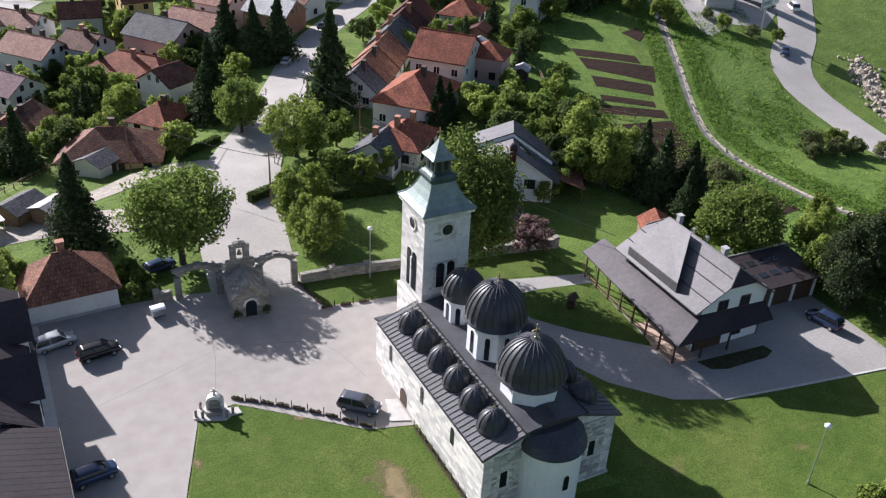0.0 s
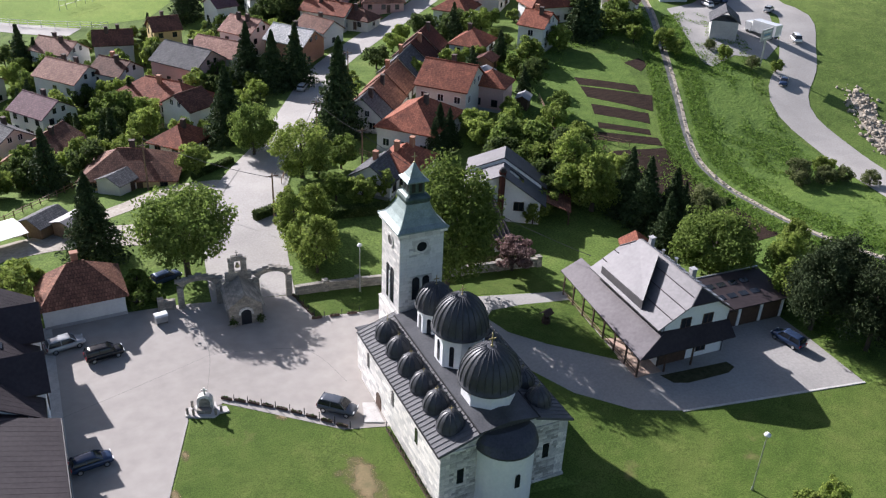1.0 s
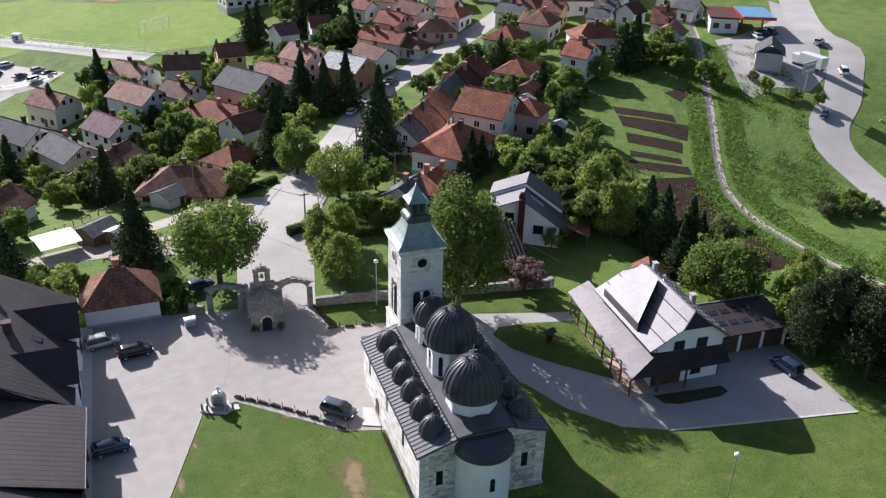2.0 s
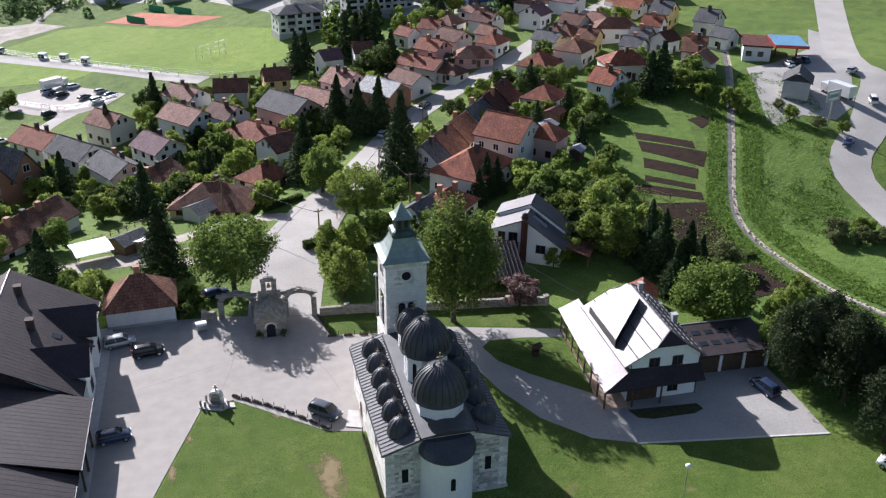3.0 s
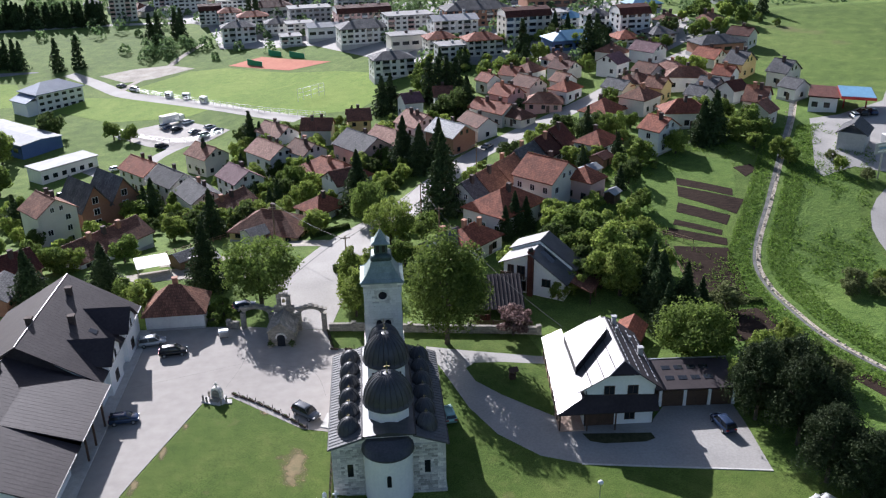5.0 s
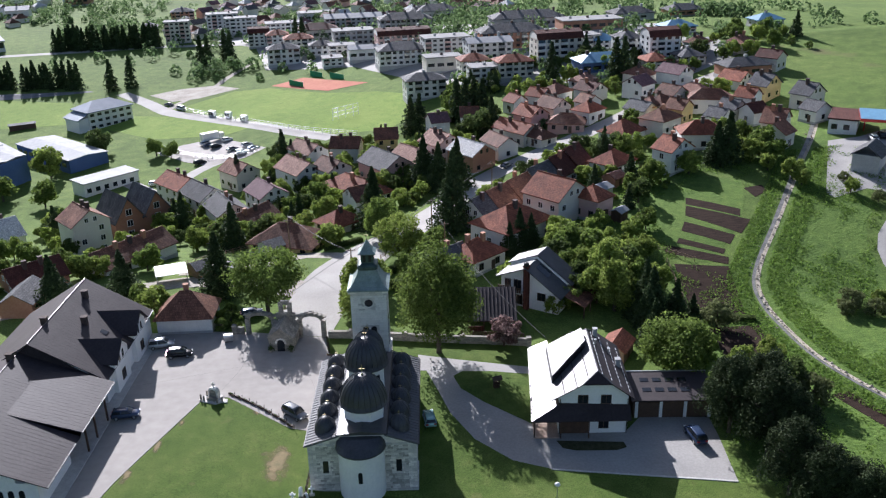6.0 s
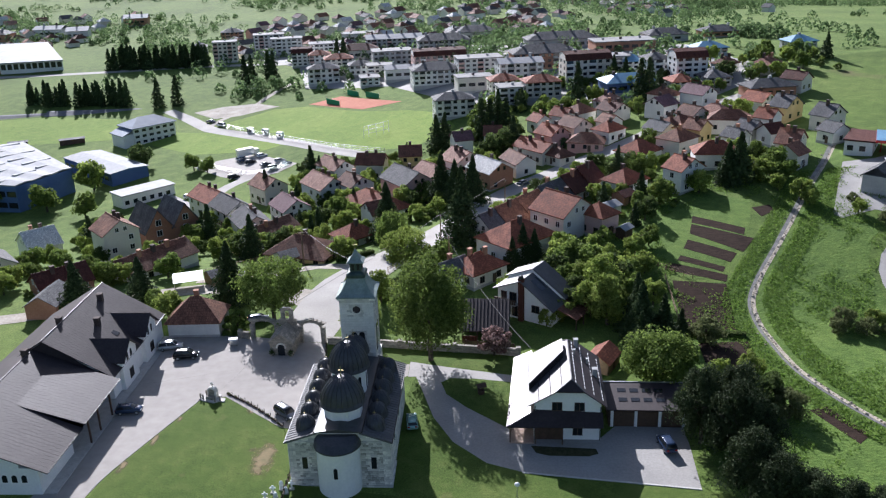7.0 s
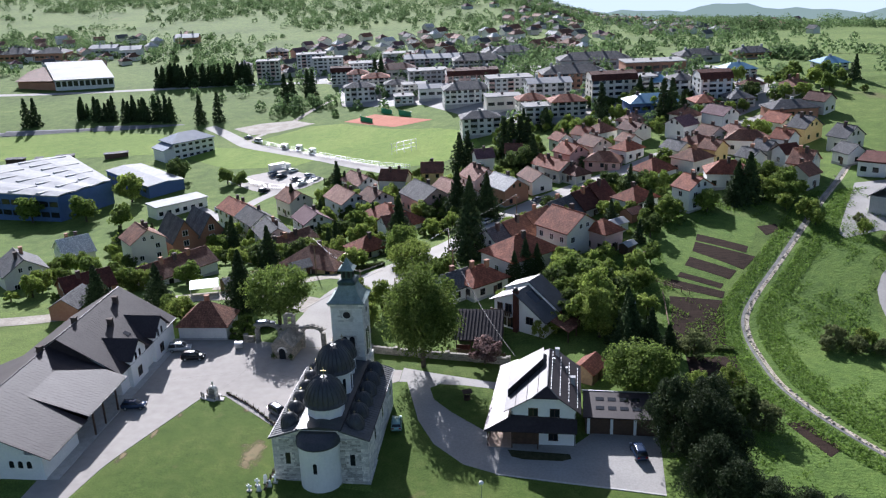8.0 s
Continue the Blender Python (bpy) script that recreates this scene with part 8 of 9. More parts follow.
def carport():
    """A long dark roof falling towards the stone wall, open below its front."""
    ob = thing("carport", 20.0, 43.6, land(20.0, 43.6), -2, "low shelter with a dark ribbed roof beyond the stone wall", "shelter")
    W, D, lo, hi = 9.2, 6.6, 2.2, 5.6
    bm = bmesh.new()
    slab(bm, [(-W / 2, -0.5, lo), (W / 2, -0.5, lo), (W / 2, D, hi), (-W / 2, D, hi)], 0.12)
    slab(bm, [(-W / 2, D, hi), (W / 2, D, hi), (W / 2, D + 2.2, hi - 1.2), (-W / 2, D + 2.2, hi - 1.2)], 0.12)
    bmesh.ops.recalc_face_normals(bm, faces=bm.faces[:])
    roof = part("roof", bm, "metal_roof_dark", ob)
    for k in range(14):
        u = -W / 2 + 0.2 + k * (W - 0.4) / 13
        bm = bmesh.new()
        bar(bm, (u, -0.48, lo + 0.03), (u, D, hi + 0.03), 0.06, 4)
        part("rib", bm, "metal_roof_dark", roof)
    bm = bmesh.new()
    box(bm, -W / 2 + 0.3, W / 2 - 0.3, 3.4, D + 1.6, -0.4, lo + 0.9)
    part("back_room", bm, "wood_dark", ob)
    for u in (-4.2, -1.4, 1.4, 4.2):
        bm = bmesh.new()
        box(bm, u - 0.09, u + 0.09, -0.2, 0.0, -0.4, lo)
        part("post", bm, "wood_dark", ob)
    bm = bmesh.new()
    box(bm, 1.7, 4.0, -0.35, -0.25, 0.2, 1.6)
    part("panel", bm, "wall_white", ob, "pale board panel under the eaves")
    bm = bmesh.new()
    box(bm, -4.1, -1.5, -0.35, -0.25, 0.0, 1.1)
    part("panel", bm, "roof_darkred", ob, "dark red boarding under the eaves")


carport()


def tarp():
    ob = thing("awning", -45, 71.9, land(-45, 71.9), 20, "white tent-like awning on thin poles", "awning")
    bm = bmesh.new()
    for s in (-1, 1):
        slab(bm, [(-3.2, 0, 2.7), (3.2, 0, 2.7), (3.2, s * 3.0, 2.3), (-3.2, s * 3.0, 2.3)], 0.05)
    bmesh.ops.recalc_face_normals(bm, faces=bm.faces[:])
    part("canvas", bm, "tarp", ob)
    for sx in (-3, 3):
        for sy in (-2.8, 2.8):
            bm = bmesh.new()
            bar(bm, (sx, sy, -0.2), (sx, sy, 2.3), 0.05)
            part("pole", bm, "steel", ob)


tarp()


def twin_gable():
    ob = thing("house", -71.8, 130.5, land(-71.8, 130.5), 44, "unplastered brick house with twin steep grey gables", "house")
    ob.scale = (1.15, 1.15, 1.15)
    bm = bmesh.new()
    box(bm, -7, 7, -5, 5, -1, 5.5)
    part("wall", bm, "wall_brick", ob)
    for cx in (-3.5, 3.5):
        bm = bmesh.new()
        sweep_x(bm, [(-3.4, 5.4), (3.4, 5.4), (0, 10.2)], -5, 5)
        bmesh.ops.rotate(bm, verts=bm.verts[:], cent=(0, 0, 0), matrix=Matrix.Rotation(math.pi / 2, 3, "Z"))
        part("gable", bm, "wall_brick", ob).location.x = cx
        for s in (-1, 1):
            bm = bmesh.new()
            slab(bm, [(0, -5.7, 10.5), (s * 3.9, -5.7, 4.9), (s * 3.9, 5.6, 4.9), (0, 5.6, 10.5)], 0.2)
            bmesh.ops.recalc_face_normals(bm, faces=bm.faces[:])
            part("roof", bm, "roof_slate", ob).location.x = cx
        for z in (1.0, 3.6, 6.2):
            window(ob, cx, -5, z, 0, 1.3, 1.4, "frame_white")


twin_gable()


def works():
    ob = thing("factory", -137.8, 173.3, land(-137.8, 173.3), 0, "large blue-walled factory with a white sheet roof and skylight strips", "factory")
    ob.scale = (1.19, 1.19, 1.19)
    dx, dy = Vector((-0.68, 0.73)), Vector((0.40, 0.916))
    H = 7.6
    def at(u, v, z):
        q = dx * u + dy * v
        return (q.x, q.y, z)
    # the end wall is short, the long side runs away to the north-west
    D = 20.0
    wide = Vector((-0.98, 0.18))
    bm = bmesh.new()
    q = [at(0, 0, 0)[:2], at(0, D, 0)[:2], at(48, D, 0)[:2], (wide.x * 70, wide.y * 70)]
    prism(bm, q, -2, H)
    part("wall", bm, "wall_blue", ob)
    for k in range(3):
        bm = bmesh.new()
        f0, f1, fm = k / 3, (k + 1) / 3, (k + 0.5) / 3
        def edge(f, z):
            a, b = Vector(q[0]).lerp(Vector(q[1]), f), Vector(q[3]).lerp(Vector(q[2]), f)
            return (a.x, a.y, z), (b.x, b.y, z)
        for ga, gb, za, zb in ((f0, fm, 0.4, 0.75), (fm, f1, 0.75, 0.4)):
            (a0, b0), (a1, b1) = edge(ga, H + za), edge(gb, H + zb)
            slab(bm, [a0, a1, b1, b0], 0.35)
        bmesh.ops.recalc_face_normals(bm, faces=bm.faces[:])
        part("roof_sheet", bm, "roof_sheet_white", ob)
        for n in range(6):
            t = 0.1 + n * 0.15 + 0.04 * k
            (a0, b0), (a1, b1) = edge(f0 + 0.03, H + 0.8), edge(f0 + (0.3 if (n + k) % 2 else 0.17), H + 0.8)
            pa, pb = Vector(a0).lerp(Vector(b0), t), Vector(a1).lerp(Vector(b1), t)
            pc, pd = Vector(a1).lerp(Vector(b1), t + 0.022), Vector(a0).lerp(Vector(b0), t + 0.022)
            bm = bmesh.new()
            slab(bm, [tuple(v) for v in (pa, pb, pc, pd)], 0.45)
            bmesh.ops.recalc_face_normals(bm, faces=bm.faces[:])
            part("skylight", bm, "wall_grey", ob)
    ang = math.degrees(math.atan2(wide.y, wide.x)) + 180
    for f in range(2):
        for k in range(18):
            u = 1.8 + k * 3.5
            window(ob, wide.x * u - 0.01, wide.y * u - 0.03, 1.2 + f * 3.3, ang, 2.9, 1.6, with_frame=False)


def hall_long():
    ob = thing("building", -125.5, 216.7, land(-125.5, 216.7), -41, "long hall with a white sheet roof and blue end wall", "building")
    ob.scale = (1.12, 1.12, 1.12)
    bm = bmesh.new()
    sweep_x(bm, [(-6.5, -1.5), (6.5, -1.5), (6.5, 4.2), (0, 4.7), (-6.5, 4.2)], -17, 17)
    part("wall", bm, "wall_blue", ob)
    bm = bmesh.new()
    box(bm, -17.15, -17.0, -6.5, 6.5, -1.0, 4.1)
    part("end_wall", bm, "wall_white", ob)
    bm = bmesh.new()
    gable_roof(bm, 34, 13, 4.2, 4.8, 0.4, 0.2)
    part("roof", bm, "roof_sheet_white", ob)
    bm = bmesh.new()
    box(bm, -17, 16, -6.6, -6.5, 0.6, 3.9)
    part("side_cladding", bm, "wall_blue", ob)
    for k in range(9):
        window(ob, -15 + k * 3.6, -6.6, 1.7, 0, 2.6, 1.3, with_frame=False)


def school():
    ob = thing("school", -126.4, 265.3, land(-126.4, 265.3), 49, "white three-storey school with a blue-grey hipped roof", "school")
    ob.scale = (1.09, 1.09, 1.09)
    bm = bmesh.new()
    box(bm, -9, 9, -5.5, 5.5, -1.5, 6.6)
    part("wall", bm, "wall_white", ob)
    bm = bmesh.new()
    hip_roof(bm, 18, 11, 6.6, 9.2, 0.7, 0.25)
    part("roof", bm, "roof_bluegrey", ob)
    bm = bmesh.new()
    box(bm, -13, -9, -5, 4.5, -1.5, 4.4)
    part("wing_wall", bm, "wall_white", ob)
    bm = bmesh.new()
    slab(bm, [(-13.6, -5.6, 4.2), (-9, -5.6, 6.0), (-9, 5, 6.0), (-13.6, 5, 4.2)], 0.25)
    part("wing_roof", bm, "roof_bluegrey", ob)
    for f in range(3):
        for k in range(6):
            window(ob, -7.5 + k * 3, -5.5, 0.3 + f * 2.2, 0, 1.7, 1.0, with_frame=False)
    for f in range(2):
        window(ob, 9, 0, 1.5 + f * 2.4, 90, 1.4, 1.2, with_frame=False)


def sports_hall():
    """Plan: a skewed broad hall, its roof rising away from the road."""
    ox, oy = -251.7, 438.2
    ob = thing("sports_hall", ox, oy, land(ox, oy), 0, "large sports hall with a broad white sloping roof", "sports hall")
    ob.scale = (1.08, 1.08, 1.08)
    FL, FR, BR, BL = (-15.0, -26.0), (16.0, -17.0), (-18.0, 38.0), (-52.0, 31.0)
    bm = bmesh.new()
    prism(bm, [FL, FR, BR, BL], -1.0, 5.0)
    part("wall", bm, "wall_white", ob)
    bm = bmesh.new()
    grow = lambda p, k=1.03: ((p[0] + 17) * k - 17, (p[1] - 6) * k - 6 + 12)
    slab(bm, [(*grow(FL), 5.2), (*grow(FR), 5.2), (*grow(BR), 8.2), (*grow(BL), 8.2)], 0.6)
    part("roof", bm, "roof_sheet_white", ob)
    d = Vector((FR[0] - FL[0], FR[1] - FL[1], 0))
    ang = math.degrees(math.atan2(d.y, d.x))
    for k in range(10):
        p = Vector((*FL, 0)) + d * ((k + 0.5) / 10)
        window(ob, p.x, p.y, 1.2, ang, 2.4, 3.0, with_frame=False)
    bm = bmesh.new()
    prism(bm, [(-44, -16), (-16.5, -24), (-30, -6), (-52, 28), (-60, 26)], -1.0, 3.4)
    part("annexe", bm, "wall_brick", ob, "dark brown annexe")
    bm = bmesh.new()
    slab(bm, [(-45, -17, 3.4), (-16.5, -25, 4.6), (-52, 29, 6.0), (-61, 26, 3.6)], 0.3)
    bmesh.ops.recalc_face_normals(bm, faces=bm.faces[:])
    part("annexe_roof", bm, "roof_brown", ob)


def field_things():
    """Embankment and track, ball screens, shelters and court fences by the playing fields."""
    bm = bmesh.new()
    line = [(-273.9, 298.4), (-241.3, 305.5), (-195.8, 311.9), (-149.3, 314.9)]
    for (x0, y0), (x1, y1) in zip(line, line[1:]):
        L, a = math.hypot(x1 - x0, y1 - y0), math.atan2(y1 - y0, x1 - x0)
        b = bmesh.new()
        sweep_x(b, [(0, -0.5), (6.5, -0.5), (6.5, 1.6), (4.5, 1.6), (0.6, 0.3)], 0, L)
        b.transform(Matrix.Translation((x0, y0, land(x0, y0))) @ Matrix.Rotation(a, 4, "Z"))
        me = mesh_from("tmp", b)
        bm.from_mesh(me)
    tagged(part("grandstand", bm, "wall_steps"), "long low concrete stand beside the sports field", "stand")
    for x0, y0, x1, y1 in ((-209.4, 256.4, -201.3, 257.7), (-195.5, 256.9, -192.6, 257.6), (-186.6, 259.3, -179.5, 262.3), (-164.3, 260.8, -155.1, 265.2)):
        L = math.hypot(x1 - x0, y1 - y0)
        big = x0 > -150
        ob = thing("shelter", (x0 + x1) / 2, (y0 + y1) / 2, land(x0, y0), math.degrees(math.atan2(y1 - y0, x1 - x0)), "blue cabin with a pale roof by the field" if big else "dark open shelter beside the field", "shelter")
        bm = bmesh.new()
        box(bm, -L / 2, L / 2, 0, 2.4, -0.4, 3.6 if big else 2.4)
        part("wall", bm, "wall_blue" if big else "wood_dark", ob)
        bm = bmesh.new()
        slab(bm, [(-L / 2 - 0.3, -0.6, 3.9 if big else 2.5), (L / 2 + 0.3, -0.6, 3.9 if big else 2.5), (L / 2 + 0.3, 2.8, 3.7 if big else 2.7), (-L / 2 - 0.3, 2.8, 3.7 if big else 2.7)], 0.15)
        part("roof", bm, "roof_sheet_white" if big else "roof_slate", ob)
    for x, y in ((-80.1, 260.8), (-72.3, 255.6), (-64.3, 247.3)):
        ob = thing("kiosk", x, y, land(x, y), -30, "small white roadside kiosk with a dark front", "kiosk", "roadside kiosks")
        bm = bmesh.new()
        box(bm, -1.4, 1.4, -0.9, 0.9, -0.3, 2.2)
        part("body", bevelled(bm, 0.08), "frame_white", ob)
        bm = bmesh.new()
        box(bm, -1.2, 1.2, -0.96, -0.9, 0.3, 1.7)
        part("front", bm, "glass_dark", ob)
    def fence(pts, hgt, gap, label, mat):
        ob = thing("fence", pts[0][0], pts[0][1], 0, 0, label, "fence")
        o = Vector((pts[0][0], pts[0][1], 0))
        for p, s in ribbon_points(pts, gap):
            bm = bmesh.new()
            z = land(p.x, p.y)
            bar(bm, Vector((p.x, p.y, z - 0.2)) - o, Vector((p.x, p.y, z + hgt)) - o, 0.07, 5)
            part("post", bm, "steel", ob)
        for k in range(3):
            bm = bmesh.new()
            line = ribbon_points(pts, gap)
            tube(bm, [Vector((p.x, p.y, land(p.x, p.y) + hgt * (k + 1) / 3)) - o for p, s in line], 0.04)
            part("wire", bm, mat, ob)
    fence([(-95.6, 273.1), (-62.3, 242.6), (-36.1, 218.2), (-15.9, 201.4)], 2.0, 3.5, "wire mesh fence along the country road", "steel")
    fence([(-26.8, 226.8), (-17.3, 229.3)], 4.5, 2.0, "tall net posts behind the pitch", "steel")
    fence([(-91.1, 221), (-66.3, 199.2), (-50.9, 202.8)], 1.6, 3.0, "wire fence round the parking place", "steel")
    for x0, y0, x1, y1 in ((-52.9, 295.2, -45.9, 288.2), (-44.8, 306.5, -38.7, 300.4), (-34.8, 296.6, -28.0, 289.7)):
        L = math.hypot(x1 - x0, y1 - y0)
        ob = thing("screen", (x0 + x1) / 2, (y0 + y1) / 2, land(x0, y0), math.degrees(math.atan2(y1 - y0, x1 - x0)), "green wind screen on the tennis court fence", "screen", "tennis court screens")
        bm = bmesh.new()
        box(bm, -L / 2, L / 2, -0.04, 0.04, 0.1, 2.6)
        part("cloth", bm, "cloth_green", ob)
        for u in (-L / 2, 0, L / 2):
            bm = bmesh.new()
            bar(bm, (u, 0.1, -0.2), (u, 0.1, 3.0), 0.06, 5)
            part("post", bm, "steel", ob)


def low_building(x, y, turn, L, W, hgt, wall, roof, label, gable=0.0, win=True):
    ob = thing("building", x, y, land(x, y), turn, label, "building")
    bm = bmesh.new()
    box(bm, -L / 2, L / 2, -W / 2, W / 2, -1.5, hgt)
    part("wall", bm, wall, ob)
    bm = bmesh.new()
    if gable:
        gable_roof(bm, L, W, hgt, hgt + gable, 0.5, 0.25)
    else:
        box(bm, -L / 2 - 0.4, L / 2 + 0.4, -W / 2 - 0.4, W / 2 + 0.4, hgt, hgt + 0.4)
    part("roof", bm, roof, ob)
    if win:
        for f in range(max(1, int(hgt / 3.2))):
            for k in range(int(L / 3)):
                window(ob, (k + 0.5) * 3 - L / 2, -W / 2, 1.0 + f * 3.1, 0, 1.5, 1.4, with_frame=False)
            window(ob, L / 2, 0, 1.0 + f * 3.1, 90, 1.5, 1.4, with_frame=False)
    return ob


works()
hall_long()
school()
sports_hall()
field_things()
low_building(-97.0, 179.9, 48, 19.1, 7.9, 4, "wall_white", "wall_grey", "low white flat-roofed building by the lane")
low_building(122.2, 134.7, -29, 7.0, 12.8, 3.6, "wall_white", "roof_darkred", "white petrol station shop with a dark red roof")
low_building(115.1, 104.8, 52, 7.8, 6.1, 3.9, "wall_grey", "roof_slate", "grey service shed with a dark gabled roof", 2.2, False)


def canopy():
    ob = thing("petrol_canopy", 128.0, 129.2, land(128.0, 129.2), -23, "red-edged petrol station canopy on columns", "canopy")
    ob.scale = (0.61, 1.65, 0.84)
    bm = bmesh.new()
    box(bm, -7, 7, -4, 4, 4.6, 5.4)
    part("deck", bm, "paint_red", ob)
    bm = bmesh.new()
    box(bm, -6.8, 6.8, -3.8, 3.8, 5.4, 5.5)
    part("top", bm, "roof_sheet_blue", ob)
    for x in (-4.5, 4.5):
        bm = bmesh.new()
        box(bm, x - 0.25, x + 0.25, -0.25, 0.25, 0, 4.6)
        part("column", bm, "paint_red", ob)


canopy()


def billboard():
    ob = thing("billboard", 112.4, 87.9, land(112.4, 87.9), 18, "roadside billboard on a steel post", "sign")
    bm = bmesh.new()
    bar(bm, (0, 0, -0.3), (0, 0, 7.2), 0.18, 8)
    part("post", bm, "steel", ob)
    bm = bmesh.new()
    box(bm, -2.4, 2.4, -0.12, 0.12, 6.0, 8.6)
    part("panel", bm, "wall_grey", ob)
    for k, (z, w, mt) in enumerate(((8.0, 3.6, "frame_white"), (7.3, 2.6, "roof_sheet_blue"), (6.6, 3.2, "frame_white"))):
        bm = bmesh.new()
        box(bm, -w / 2, w / 2, -0.15, -0.125, z - 0.2, z + 0.2)
        part("bar", bm, mt, ob)


billboard()

# parked and standing vehicles further off
STYLES = (("hatch", "paint_silver", "silver"), ("sedan", "paint_blue", "dark blue"), ("suv", "paint_black", "black"), ("hatch", "paint_white", "white"), ("sedan", "paint_grey", "grey"), ("van", "paint_white", "white"))
for k, (x, y, a) in enumerate(((-86.0, 211.3, 15), (-71.6, 217.1, 40), (-68.4, 213.8, 42), (-65.7, 221.1, 35), (-61.2, 208.1, 45), (-56.8, 202.0, 40), (-56.5, 211.1, 35), (-53.2, 206.2, 38), (-70.1, 196.3, 38), (-73.6, 219.6, 42))):
    st, pt, wd = STYLES[k % 6]
    car(x, y, a, st, pt, f"{wd} car on the gravel parking place", "cars on the parking place")
for k, (x, y, a) in enumerate(((112.2, 79.8, 220), (17, 125.7, 55), (-97.4, 276.5, 150), (-104.6, 284.8, 160), (124.1, 121.6, 80), (126.9, 123.1, 80), (129.7, 123.2, 80), (136.2, 112.3, 30), (130.1, 95.8, 60), (31, 141, 50), (-80.3, 177.3, 30), (-89.6, 155.6, 20))):
    st, pt, wd = STYLES[(k * 5 + 1) % 6]
    car(x, y, a, st, pt, f"{wd} car on the roadside", "cars along the roads")


def lorry(x, y, turn):
    ob = thing("lorry", x, y, land(x, y) + 0.08, turn, "white box lorry parked at the edge of the gravel", "lorry")
    bm = bmesh.new()
    box(bm, -4.5, 2.2, -1.2, 1.2, 0.9, 3.6)
    part("box_body", bevelled(bm, 0.05), "paint_white", ob)
    bm = bmesh.new()
    box(bm, 2.4, 4.3, -1.1, 1.1, 0.6, 2.9)
    part("cab", bevelled(bm, 0.15), "paint_white", ob)
    bm = bmesh.new()
    box(bm, 4.28, 4.34, -0.95, 0.95, 1.7, 2.6)
    part("windscreen", bm, "glass_dark", ob)
    for wx in (-3.4, -2.3, 3.3):
        for s in (-1, 1):
            bm = bmesh.new()
            bar(bm, (wx, s * 1.0 - 0.14, 0.48), (wx, s * 1.0 + 0.14, 0.48), 0.48, 14)
            part("wheel", bm, "rubber", ob)


lorry(-71.5, 223.0, 40)
lorry(123.5, 100.5, 100)


def pole(x, y, hgt):
    ob = thing("utility_pole", x, y, land(x, y), 0, "wooden utility pole with a short crossarm", "pole", "utility poles")
    bm = bmesh.new()
    lathe(bm, [(0.17, -0.3), (0.14, hgt * 0.5), (0.1, hgt)], 8)
    part("post", bm, "wood", ob)
    bm = bmesh.new()
    box(bm, -0.9, 0.9, -0.06, 0.06, hgt - 0.5, hgt - 0.36)
    part("crossarm", bm, "wood_dark", ob)
    return ob


def cable(p, q, sag):
    p, q = Vector(p), Vector(q)
    bm = bmesh.new()
    pts = [p.lerp(q, k / 10) - Vector((0, 0, sag * 4 * (k / 10) * (1 - k / 10))) for k in range(11)]
    tube(bm, pts, 0.03)
    tagged(part("overhead_cable", bm, "iron"), "thin dark overhead cable between poles", "cable", "overhead cables")


POLES = [(-6.4, 63.1), (9.6, 91.9), (-22.2, 85.5), (25.3, 119.1), (12.3, 74.8)]
for x, y in POLES:
    pole(x, y, 8.5)
cable((-6.4, 63.1, 8.2), (9.6, 91.9, 8.6), 0.7)
cable((9.6, 91.9, 8.6), (25.3, 119.1, 9.4), 0.7)
cable((-22.2, 85.5, 8.1), (-6.4, 63.1, 8.2), 0.8)
cable((12.3, 74.8, 8.4), (27.6, 27.4, 6.8), 1.4)
cable((9.6, 91.9, 8.6), (12.3, 74.8, 8.4), 0.4)


def rock_bank():
    """Broken pale rock in the cutting beside the main road."""
    rng = random.Random(14)
    bm = bmesh.new()
    for _ in range(420):
        f = rng.random()
        x, y = 127 - 14 * f + rng.gauss(0, 1.5), 73 - 23 * f + rng.gauss(0, 1.5)
        r = rng.choice((0.18, 0.25, 0.35, 0.6)) * rng.uniform(0.7, 1.3)
        m = Matrix.LocRotScale((x, y, land(x, y) + r * 0.2), Euler((rng.random() * 3, rng.random() * 3, rng.random() * 3)), (r, r * rng.uniform(0.5, 1.2), r * 0.6))
        bmesh.ops.create_icosphere(bm, subdivisions=1, radius=1, matrix=m)
    tagged(part("rock_bank", bm, "boulders"), "broken pale rocks in the roadside cutting", "rocks", kind="stuff")


cover("rock_cut", [(127 - 14 * f + w * 0.85, 73 - 23 * f - w * 0.5) for f, w in ((-0.06, 0), (0.1, 1.9), (0.25, 2.6), (0.4, 1.8), (0.55, 2.9), (0.7, 2.0), (0.85, 2.4), (1.05, 0.3), (0.9, -2.0), (0.72, -1.5), (0.55, -2.4), (0.35, -1.7), (0.15, -2.3))], 0.05, "rubble", "bare pale rock face of the roadside cutting", "rock", cell=3.0)
rock_bank()


outbuilding("shed", -69.4, 58.5, 90, 9.0, 6.4, 3.0, 5.0, "roof_slate", "wall_brick", "unplastered brick outbuilding with a grey roof")


def water_tank(x, y):
    ob = thing("water_tank", x, y, land(x, y), 0, "white plastic water tank standing in a garden", "tank")
    bm = bmesh.new()
    lathe(bm, [(0.9, -0.1), (0.95, 0.2), (0.95, 1.5), (0.8, 2.0), (0.4, 2.3), (0.0, 2.35)], 16)
    smooth(part("body", bm, "frame_white", ob))
    bm = bmesh.new()
    lathe(bm, [(0.25, 2.28), (0.25, 2.42), (0.0, 2.45)], 10)
    part("lid", bm, "wall_blue", ob)


water_tank(50.5, 61.7)


